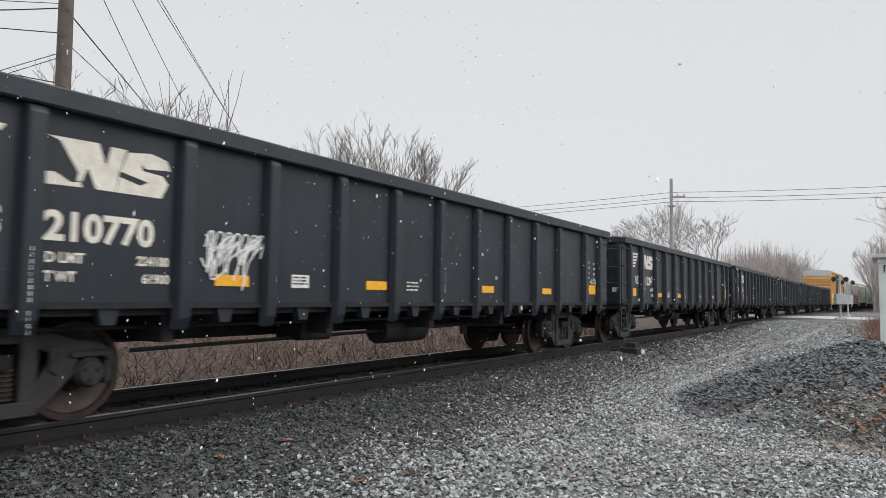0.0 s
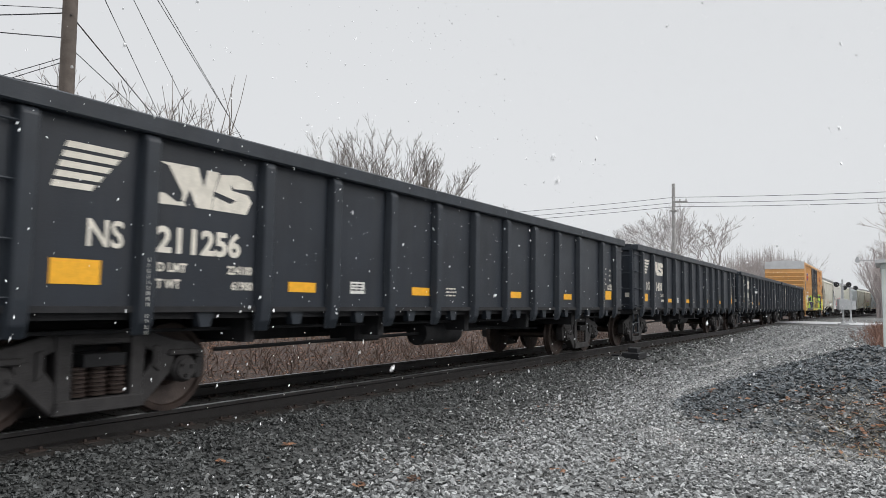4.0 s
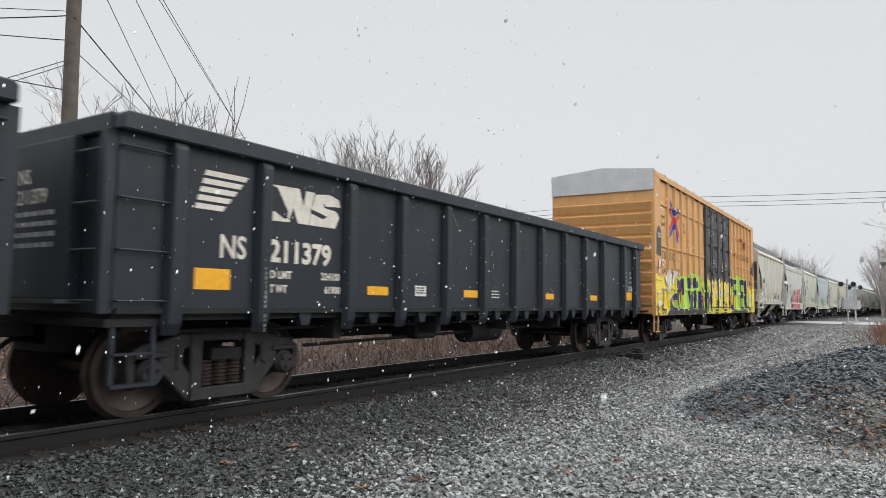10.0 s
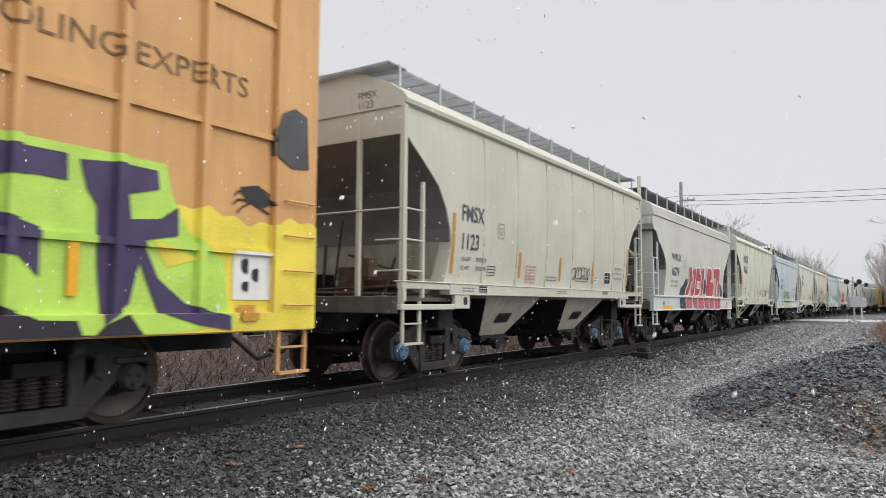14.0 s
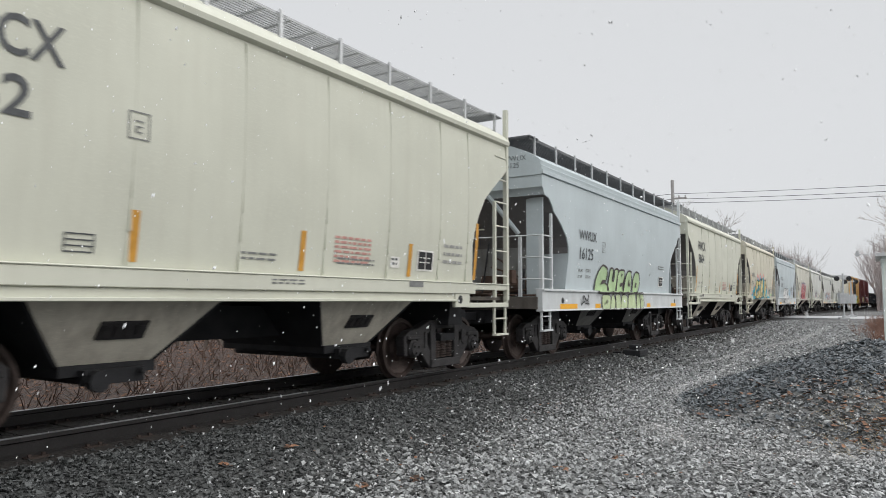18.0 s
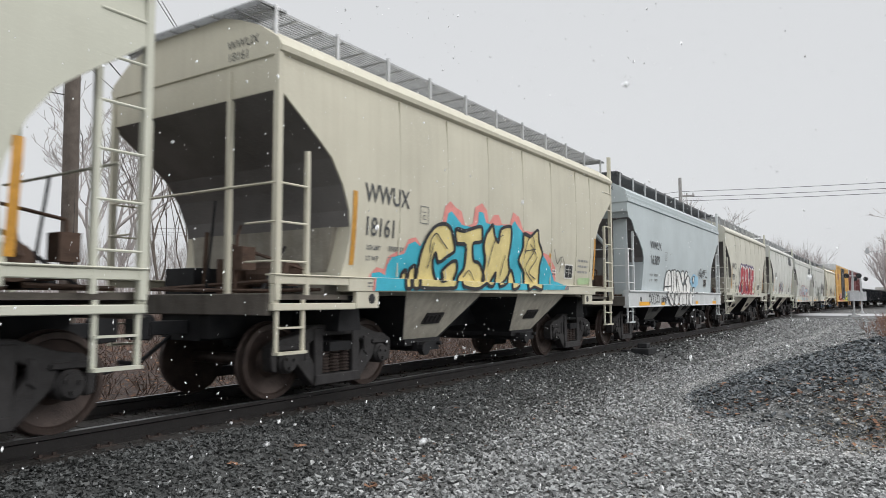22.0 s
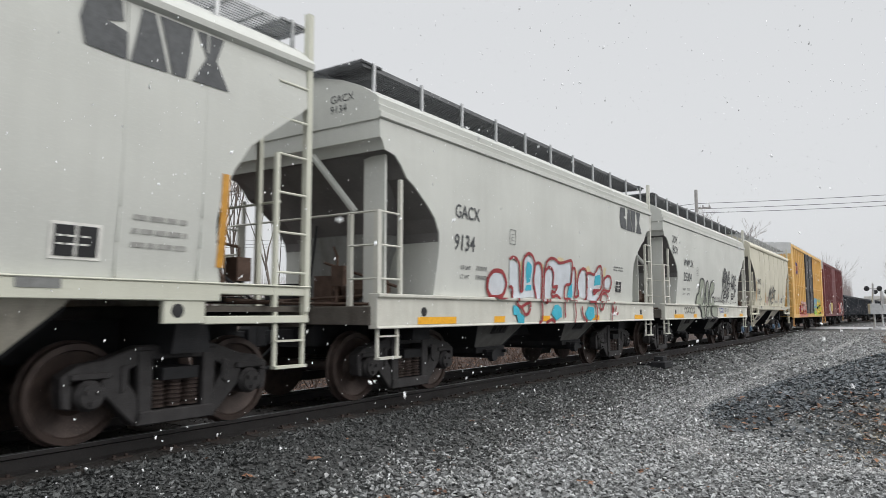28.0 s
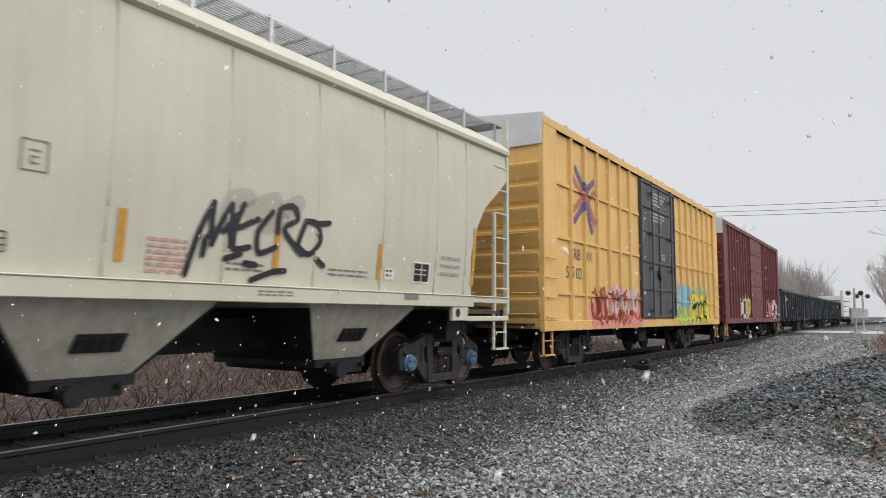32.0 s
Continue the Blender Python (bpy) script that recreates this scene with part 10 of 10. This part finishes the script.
for i in range(8):
    road_f.append((2 * i, 2 * i + 2, 2 * i + 3, 2 * i + 1))
rm = mesh_from("road", road_v, road_f, "asphalt")
tagged(new("road", rm), "pale wet road over the level crossing dusted with snow", "road", kind="structure")


# ---- poles and wires ----
def utility_pole(name, x, y, h, r, material, lean=(0.0, 0.0), label=""):
    p = thing(name, label, "utility pole", "utility poles", (x, y, ground_z(x, y)))

    def fill(bm):
        k = 6
        rings = []
        for i in range(k + 1):
            t = i / k
            rings.append([(lean[0] * h * t + math.cos(a) * r * (1.1 - 0.3 * t), lean[1] * h * t + math.sin(a) * r * (1.1 - 0.3 * t), -0.3 + (h + 0.3) * t) for a in [2 * math.pi * j / 14 for j in range(14)]])
        loft(bm, rings)
    part("shaft", shape((name, x, y), fill, material, smooth=True), p)
    return p


def wire(a, b, sag, r=0.012, label="thin black overhead wire", group="overhead wires"):
    def fill(bm):
        n = 14
        pts = [Vector(a).lerp(Vector(b), i / n) - Vector((0, 0, 4 * sag * (i / n) * (1 - i / n))) for i in range(n + 1)]
        d = (Vector(b) - Vector(a)).normalized()
        u = d.orthogonal().normalized()
        w = d.cross(u)
        loft(bm, [[tuple(p + u * math.cos(1.2566 * j) * r + w * math.sin(1.2566 * j) * r) for j in range(5)] for p in pts])
    return tagged(part("wire", shape(("wire", a, b), fill, "cable")), label, "wire", group)


def ray_at(yaw, elev, dist):
    """A place seen from the lot: degrees left of the track, slope, metres along the ground."""
    a = radians(yaw)
    return (-math.sin(a) * dist, math.cos(a) * dist, EYE[2] + elev * dist)


near_pole = utility_pole("utility_pole", -13.64, 7.36, 12.5, 0.15, "polewood", (0.012, -0.02), "brown weathered timber utility pole with cables")


def f_conduit(bm):
    tube(bm, (0.17, -0.05, 2.0), (0.20, -0.12, 12), 0.02, 6)
    tube(bm, (-0.15, -0.10, 3.0), (-0.12, -0.2, 12), 0.015, 6)


part("conduit", shape("conduit", f_conduit, "cable"), near_pole)
far_pole = utility_pole("utility_pole", -12.75, 51.8, 10.4, 0.15, "greypole", (0, 0), "tall silvered timber utility pole beside the crossing")


def f_arm(bm):
    box(bm, -0.1, 1.0, -0.06, 0.06, 8.95, 9.07)
    for x in (0.0, 0.45, 0.9):
        tube(bm, (x, 0, 9.07), (x, 0, 9.22), 0.04, 8)
    box(bm, -0.2, 0.25, -0.2, 0.2, 8.3, 8.42)


part("crossarm", shape("farm", f_arm, "greypole"), far_pole)
for k, z in enumerate((9.15, 8.75, 8.45)):
    wire((-12.7, 51.8, z), (30, 55, z + 0.2), 0.55, 0.016)
    wire((-12.7, 51.8, z), (-70, 46, z + 0.2), 0.9, 0.016)



def strung(a, b, before, after, r, label, sag=0.0):
    """A wire through two places, carried on beyond both."""
    p, q = Vector(ray_at(*a)), Vector(ray_at(*b))
    wire(tuple(p + (p - q) * before), tuple(q + (q - p) * after), sag, r, label)


for a, b in (((59.5, 0.388, 20.5), (55.45, 0.246, 31)), ((57.5, 0.395, 20.5), (52.8, 0.239, 32)), ((55.75, 0.401, 20.5), (49.1, 0.223, 34)), ((55.5, 0.402, 20.8), (49.8, 0.242, 32))):
    strung(a, b, 0.8, 1.2, 0.011, "thin black overhead power wire")
strung((61.5, 0.357, 15.6), (55.6, 0.240, 26), 0.04, 1.0, 0.015, "heavy black service cable from the pole")
strung((61.3, 0.314, 15.6), (58.0, 0.265, 20), 0.04, 1.6, 0.009, "thin black service cable from the pole")
for e0, e1, r, sg in ((0.366, 0.352, 0.013, 0.10), (0.372, 0.360, 0.008, 0.0), (0.333, 0.327, 0.011, 0.05), (0.306, 0.270, 0.008, 0.0), (0.300, 0.263, 0.008, 0.0), (0.267, 0.272, 0.011, 0.05)):
    strung((62.3, e0, 15.5), (66.0, e1, 16.2), 0.0, 4.0, r, "black cable strung between two poles", sg)

# ---- trees and brush ----
def grow(seed, height, spread, depth, splits, r0, up=0.25, sides=4):
    """A bare tree as tapered branch tubes: lists of trunk and crown verts and faces."""
    rng = random.Random(seed)
    out = {"trunk": ([], []), "crown": ([], [])}

    def seg(kind, p, q, ra, rb):
        v, f = out[kind]
        d = (q - p)
        u = d.orthogonal().normalized()
        w = d.cross(u).normalized()
        k = len(v)
        n = sides if ra > 0.03 else 3
        for c, r in ((p, ra), (q, rb)):
            for i in range(n):
                a = 2 * math.pi * i / n
                v.append(tuple(c + u * math.cos(a) * r + w * math.sin(a) * r))
        for i in range(n):
            j = (i + 1) % n
            f.append((k + i, k + j, k + n + j, k + n + i))

    def branch(p, d, length, r, level):
        n = 3 if level < 2 else 2
        pts = [p]
        for i in range(n):
            d = (d + Vector((rng.gauss(0, 0.12), rng.gauss(0, 0.12), rng.gauss(0, 0.06) + up * 0.25))).normalized()
            pts.append(pts[-1] + d * length / n)
        kind = "trunk" if level == 0 else "crown"
        for i in range(n):
            seg(kind, pts[i], pts[i + 1], r * (1 - 0.55 * i / n), r * (1 - 0.55 * (i + 1) / n))
        if level >= depth:
            return
        for k in range(splits + (level == 0)):
            t = rng.uniform(0.45, 1.0) if level else rng.uniform(0.35, 1.0)
            i = min(n - 1, int(t * n))
            base = pts[i].lerp(pts[i + 1], t * n - i)
            a = rng.uniform(0, 6.283)
            side = Vector((math.cos(a), math.sin(a), 0)) * spread
            nd = (d + side + Vector((0, 0, up))).normalized()
            branch(base, nd, length * rng.uniform(0.55, 0.78), max(0.011, r * 0.5 * rng.uniform(0.8, 1.1)), level + 1)
        branch(pts[-1], d, length * 0.7, max(0.011, r * 0.45), level + 1)

    branch(Vector((0, 0, -0.2)), Vector((rng.gauss(0, 0.05), rng.gauss(0, 0.05), 1)).normalized(), height * 0.36, r0, 0)
    return out


def thicket(seed, height, reach, stems=34):
    """A many-stemmed bare shrub tree: curved stems that fan from the base to a domed outline, with fine upswept twigs."""
    rng = random.Random(seed)
    out = {"trunk": ([], []), "crown": ([], [])}

    def seg(kind, p, q, ra, rb):
        v, f = out[kind]
        d = q - p
        u = d.orthogonal().normalized()
        w = d.cross(u).normalized()
        k = len(v)
        for c, r in ((p, ra), (q, rb)):
            v.extend(tuple(c + (u * math.cos(2.0944 * i) + w * math.sin(2.0944 * i)) * r) for i in range(3))
        f.extend((k + i, k + (i + 1) % 3, k + 3 + (i + 1) % 3, k + 3 + i) for i in range(3))

    for _ in range(stems):
        a, t = rng.uniform(0, 6.283), math.sqrt(rng.random())
        r = reach * t
        end = Vector((math.cos(a) * r, math.sin(a) * r, height * math.sqrt(1 - 0.62 * t * t) * rng.uniform(0.90, 1.0)))
        bend = Vector((end.x * 0.30 + rng.gauss(0, 0.3), end.y * 0.30 + rng.gauss(0, 0.3), end.z * 0.58))
        p = Vector((rng.gauss(0, 0.35), rng.gauss(0, 0.35), -0.2))
        for i in range(9):
            k = (i + 1) / 9
            q = bend * (2 * k * (1 - k)) + end * (k * k) + Vector((rng.gauss(0, 0.05), rng.gauss(0, 0.05), 0))
            d = (q - p).normalized()
            seg("trunk" if i < 2 else "crown", p, q, 0.046 - 0.0042 * i, 0.046 - 0.0042 * (i + 1))
            for _ in range(5 if i > 2 else 0):
                b = rng.uniform(0, 6.283)
                side = (d + Vector((math.cos(b), math.sin(b), 0.2)) * rng.uniform(0.35, 0.65)).normalized()
                m = p.lerp(q, rng.random())
                long = rng.uniform(0.7, 1.5) * (1.2 - 0.5 * k)
                n = m + side * long
                seg("crown", m, n, 0.012, 0.006)
                for _ in range(3):
                    c = rng.uniform(0, 6.283)
                    w = m.lerp(n, rng.uniform(0.25, 0.9))
                    seg("crown", w, w + (side + Vector((math.cos(c), math.sin(c), 0.3)) * 0.5).normalized() * long * 0.42, 0.008, 0.004)
            p = q
    return out


def forked(seed):
    """A bare street tree with a short trunk, forking limbs and a rounded crown."""
    rng = random.Random(seed)
    out = {"trunk": ([], []), "crown": ([], [])}

    def seg(kind, p, q, ra, rb):
        v, f = out[kind]
        d = q - p
        u = d.orthogonal().normalized()
        w = d.cross(u).normalized()
        k, n = len(v), 5 if ra > 0.05 else 3
        for c, r in ((p, ra), (q, rb)):
            v.extend(tuple(c + (u * math.cos(6.2832 * i / n) + w * math.sin(6.2832 * i / n)) * r) for i in range(n))
        f.extend((k + i, k + (i + 1) % n, k + n + (i + 1) % n, k + n + i) for i in range(n))

    def fork(p, d, length, r, level):
        for i in range(2):
            d = (d + Vector((rng.gauss(0, 0.10), rng.gauss(0, 0.10), 0.03))).normalized()
            q = p + d * length / 2
            seg("trunk" if level == 0 else "crown", p, q, r * (1 - 0.16 * i), r * (0.84 - 0.16 * i))
            p = q
        if level == 8:
            return
        for k in range(4 if level == 0 else 2):
            a = rng.uniform(0, 6.283)
            side = Vector((math.cos(a), math.sin(a), rng.uniform(-0.15, 0.25)))
            fork(p, (d + side * rng.uniform(0.36, 0.70)).normalized(), length * rng.uniform(0.70, 0.92), max(0.016, r * (0.66 if k else 0.74)), level + 1)

    fork(Vector((0, 0, -0.2)), Vector((0, 0, 1)), 2.6, 0.15, 0)
    return out


TREES = {}


def tree(x, y, h, seed, kind="street", material="bark", label="bare grey-brown deciduous tree", group="bare trees behind the track", turn=0.0):
    key = (seed, kind, material)
    if key not in TREES:
        args = dict(street=(), bushy=(), far=(10, 0.75, 4, 3, 0.16, 0.35), sapling=(10, 0.44, 2, 2, 0.07, 0.6))[kind]
        g = thicket(seed, 10, 4.1) if kind == "bushy" else forked(seed) if kind == "street" else grow(seed, *args)
        TREES[key] = {k: mesh_from(k, v, f, material) for k, (v, f) in g.items()}
        zmax = max(p[2] for p in g["crown"][0])
        TREES[key]["top"] = zmax
    t = thing("tree", label, "tree", group, (x, y, ground_z(x, y) - 0.1))
    s = h / TREES[key]["top"]
    for k in ("trunk", "crown"):
        ob = part(k, TREES[key][k], t, turn=(0, 0, turn))
        ob.scale = (s, s, s)
    return t


def spot(yaw, dist):
    a = radians(yaw)
    return -math.sin(a) * dist, math.cos(a) * dist


for yaw, dist, h, seed, kind, trn in (
        (41.4, 45, 12.6, 3, "bushy", 0), (37.8, 44, 12.9, 4, "bushy", 40), (34.0, 46, 12.3, 3, "bushy", 200), (28.6, 47, 8.2, 4, "bushy", 300),
        (60.2, 54, 16.4, 7, "street", 0), (58.4, 56, 16.8, 8, "street", 70),
        (15.2, 74, 11.0, 7, "street", 30), (13.4, 75, 11.6, 8, "street", 210), (11.0, 76, 11.0, 7, "street", 120), (9.0, 110, 10.6, 9, "far", 0), (7.4, 112, 11.0, 10, "far", 90), (6.0, 120, 10.4, 11, "far", 50), (4.8, 118, 11, 9, "far", 20)):
    x, y = spot(yaw, dist)
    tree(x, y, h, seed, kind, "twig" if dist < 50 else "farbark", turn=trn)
for yaw, dist, h, seed in ((51.4, 19, 7.6, 21), (50.0, 19.5, 6.9, 22), (52.6, 20, 7.0, 23), (53.5, 19, 6.9, 21), (54.3, 20, 6.3, 22), (46.8, 22, 6.2, 22), (45.9, 23, 6.4, 21)):
    x, y = spot(yaw, dist)
    tree(x, y, h, seed, "sapling", label="thin upright bare sapling behind the track", group="saplings", turn=seed * 40 + dist)
# woods beyond the crossing and behind the lot
wr = random.Random(12)
for i in range(110):
    yaw = wr.uniform(-3.5, 8.5)
    dist = wr.uniform(115, 190)
    x, y = spot(yaw, dist)
    if abs(x - TRACK_X) < 6:
        continue
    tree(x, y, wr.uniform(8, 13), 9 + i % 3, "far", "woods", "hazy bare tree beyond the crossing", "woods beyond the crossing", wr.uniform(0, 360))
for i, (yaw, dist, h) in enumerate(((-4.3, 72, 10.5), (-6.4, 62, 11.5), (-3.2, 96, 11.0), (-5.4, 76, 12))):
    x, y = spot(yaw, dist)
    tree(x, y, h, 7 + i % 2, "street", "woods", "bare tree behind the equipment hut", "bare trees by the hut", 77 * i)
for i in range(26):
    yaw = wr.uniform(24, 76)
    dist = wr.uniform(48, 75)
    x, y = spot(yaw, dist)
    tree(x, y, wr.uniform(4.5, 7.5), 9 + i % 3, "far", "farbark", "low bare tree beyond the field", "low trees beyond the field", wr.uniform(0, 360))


def brush(name, pts, h, label, material="brush", seed=5):
    rg = random.Random(seed)
    v, f = [], []
    for x, y in pts:
        z = ground_z(x, y)
        for _ in range(3):
            a, k = rg.uniform(0, 6.28), len(v)
            l, hh = rg.uniform(0.1, 0.5), h * rg.uniform(0.4, 1.0)
            p, q = Vector((x, y, z - 0.05)), Vector((x + math.cos(a) * l, y + math.sin(a) * l, z + hh))
            m = p.lerp(q, 0.5) + Vector((rg.gauss(0, 0.06), rg.gauss(0, 0.06), 0))
            for c, r in ((p, 0.010), (m, 0.007), (q, 0.003)):
                v += [(c.x - r, c.y, c.z), (c.x + r, c.y - r, c.z), (c.x + r, c.y + r, c.z)]
            for i in range(2):
                b = k + 3 * i
                f += [(b, b + 1, b + 4, b + 3), (b + 1, b + 2, b + 5, b + 4), (b + 2, b, b + 3, b + 5)]
    return tagged(new(name, mesh_from(name, v, f, material)), label, "brush", kind="stuff")


br = random.Random(31)
brush("dry_brush", [(br.gauss(0.95, 0.50) - 0.012 * (yy - 20), yy) for yy in [br.uniform(19, 44) for _ in range(2200)]], 0.62, "russet dry brush at the edge of the lot")
brush("weed_strip", [(br.uniform(-34, -17), br.uniform(-6, 50)) for _ in range(3600)], 0.6, "brown dry weeds beyond the track", "litter", seed=6)
brush("litter_stems", [(-10.2 - 7 * br.random() ** 1.2, br.uniform(-2, 34)) for _ in range(1500)], 0.45, "dead brown stems in the leaf litter beyond the rail", "litter", seed=9)
# a distant belt of woods: many thin upright stems
dw = random.Random(3)
wv, wf = [], []
for _ in range(26000):
    yaw, dist = dw.choice((dw.uniform(-8, 82), dw.uniform(-4, 10), dw.uniform(-4, 9), dw.uniform(-3, 8))), dw.uniform(125, 230)
    x, y = spot(yaw, dist)
    if abs(x - TRACK_X) < 7:
        continue
    k, h, w = len(wv), dw.uniform(5, 12), dw.uniform(0.05, 0.16)
    ln = dw.gauss(0, 0.6)
    wv += [(x - w, y, -0.5), (x + w, y, -0.5), (x, y + w, -0.5), (x + ln, y, h)]
    wf += [(k, k + 1, k + 3), (k + 1, k + 2, k + 3), (k + 2, k, k + 3)]
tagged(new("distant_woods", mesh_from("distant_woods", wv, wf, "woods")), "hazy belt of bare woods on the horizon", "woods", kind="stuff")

# ---- equipment hut and crossing signals ----
hut = thing("equipment_hut", "white painted steel equipment hut with black lettering near the roof", "hut", "", (1.3, 22.0, ground_z(1.3, 22) - 0.02))


def f_hut(bm):
    box(bm, -1.25, 1.25, -1.2, 1.2, 0, 2.75)
    for z in (0.1, 2.6):
        box(bm, -1.27, 1.27, -1.22, 1.22, z, z + 0.08)


def f_hutroof(bm):
    loft(bm, [[(-1.38, y, 2.75), (1.38, y, 2.75), (1.38, y, 2.82), (0, y, 3.0), (-1.38, y, 2.82)] for y in (-1.35, 1.35)])


part("wall", shape("hutwall", f_hut, "hut", bevel=0.01), hut)
part("roof", shape("hutroof", f_hutroof, "silver"), hut)
for k, n in ((0, 7), (1, 5)):
    for i in range(n):
        ob = part("character", ribbon([[(0, 0), (0, 0.16)], [(0.085, 0), (0.085, 0.16)], [(0, 0.16 - 0.08 * (i % 3)), (0.085, 0.16 - 0.08 * (i % 3))]], 0.028, "black"), hut)
        ob.matrix_basis = pose(-1.13 + 0.16 * i + 0.22 * k, -1.232, 2.38 - 0.26 * k, 0, 0, -90)


def signal(x, y, face, h=2.75):
    s = thing("crossing_signal", "crossing signal with black lamp discs and a silver box", "crossing signal", "crossing signals", (x, y, ground_z(x, y)))

    def f_mast(bm):
        tube(bm, (0, 0, 0), (0, 0, h + 0.35), 0.06, 10)
        tube(bm, (0, 0, 0), (0, 0, 0.25), 0.14, 10)
        tube(bm, (-0.4, 0, h), (0.4, 0, h), 0.03, 6)
        box(bm, -0.3, 0.3, -0.22, 0.22, 0.0, 0.12)

    def f_disc(bm):
        turned(bm, [(-0.03, 0.17), (0.0, 0.17), (0.01, 0.05)], 20)
        turned(bm, [(-0.14, 0.09), (0.0, 0.10), (0.20, 0.10), (0.20, 0.08)], 14)

    def f_gate(bm):
        box(bm, -0.30, 0.30, -0.22, 0.22, 1.05, 1.75)
        tube(bm, (0.0, 0.3, 1.35), (0.06, 0.36, 2.6), 0.04, 8, 0.025)

    def f_buck(bm):
        prism(bm, [(-0.55, -0.45), (-0.45, -0.55), (0.55, 0.45), (0.45, 0.55)], -0.02, 0.0)
        prism(bm, [(-0.55, 0.45), (-0.45, 0.55), (0.55, -0.45), (0.45, -0.55)], 0.0, 0.02)
    part("mast", shape("sigmast", f_mast, "alu"), s, turn=(0, 0, face))
    for k in (-0.38, 0.38):
        c, q = math.cos(radians(face)), math.sin(radians(face))
        part("lamp_disc", shape("sigdisc", f_disc, "black", smooth=True), s, (k * c, k * q, h), turn=(0, 0, face + 90))
    part("gate_box", shape("siggate", f_gate, "alu", bevel=0.01), s, turn=(0, 0, face))
    return s


signal(-2.13, 54.0, 20)
signal(-1.95, 62.5, 200)
dwarf = thing("mast_light", "slender steel mast with a bracket and two lamp heads", "mast", "", (0.25, 60, ground_z(0.25, 60)))


def f_dmast(bm):
    tube(bm, (0, 0, 0), (0, 0, 4.9), 0.05, 8)
    tube(bm, (0, 0, 4.75), (-1.5, 0, 4.75), 0.03, 6)
    tube(bm, (-1.6, -0.15, 4.72), (-1.6, 0.15, 4.72), 0.16, 10)
    tube(bm, (-1.6, -0.1, 4.9), (-1.6, 0.1, 4.9), 0.10, 10)


part("mast", shape("dmast", f_dmast, "alu"), dwarf)

# ---- falling snow ----
WIND = Vector((0.30, -0.35, -1.25))
sr = random.Random(77)
fv, ff = [], []
made = 0
while made < 27000:
    q = Vector((sr.uniform(-5.4, 1.2), sr.uniform(0.4, 9.5), sr.uniform(-0.4, 4.8)))
    p = q - WIND * sr.uniform(-1, 34)
    rel = Vector(EYE) - p
    if (rel - WIND * (rel.dot(WIND) / WIND.length_squared)).length < 1.0:
        continue
    s = sr.choice((0.0026, 0.003, 0.0034, 0.004, 0.0046, 0.0054, 0.0068))
    k = len(fv)
    ax = [Vector((sr.gauss(0, 1), sr.gauss(0, 1), sr.gauss(0, 1))).normalized() for _ in range(1)][0]
    u = ax.orthogonal().normalized()
    w = ax.cross(u)
    for vec in (ax * 0.7, -ax * 0.7, u * 1.5, -u * 1.5, w, -w):
        fv.append(tuple(p + vec * s))
    for a, b, c in ((0, 2, 4), (0, 4, 3), (0, 3, 5), (0, 5, 2), (1, 4, 2), (1, 3, 4), (1, 5, 3), (1, 2, 5)):
        ff.append((k + a, k + b, k + c))
    made += 1
# oversized flakes far off, added to veil the distant cars like haze
made = 0
while made < 46000:
    y = sr.uniform(24, 80)
    p = Vector((sr.uniform(-13, 4), y, sr.uniform(-0.3, 4.2))) - WIND * sr.uniform(-1, 34)
    s, k = sr.uniform(0.012, 0.021), len(fv)
    for _ in range(4):
        fv.append(tuple(p + Vector((sr.gauss(0, 1), sr.gauss(0, 1), sr.gauss(0, 1))).normalized() * s))
    ff += [(k, k + 1, k + 2), (k, k + 2, k + 3), (k, k + 3, k + 1), (k + 1, k + 3, k + 2)]
    made += 1
snowfall = tagged(new("falling_snow", mesh_from("falling_snow", fv, ff, "snow")), "loose wet snowflakes drifting down before the train", "snowfall", kind="stuff")


# ---- what moves ----
def run(t):
    """Metres the train has rolled by t seconds."""
    return 7.883 * t - 0.004 * (t - 16) ** 2


def motions():
    for ob, c in CARS:
        rows = []
        for t in range(33):
            y = c - run(t)
            x0, x1 = track_x(y + 2), track_x(y + 9)
            a = math.degrees(math.atan2(x0 - x1, 7))
            rows.append((t, pose(x0 + 2 * math.sin(radians(a)), y, 0, 0, 0, a)))
        walk(ob, rows)
    walk(snowfall, [(t, Matrix.Translation(WIND * t)) for t in (0, 16, 32)])
    steps = [2 * i / 30 for i in range(481)]
    turns = [math.degrees(run(t) / WHEEL_R) for t in steps]
    for w in WHEELSETS:
        x, y, z = w.location
        walk(w, [(t, pose(x, y, z, a % 360, 0, 0)) for t, a in zip(steps, turns)])


motions()
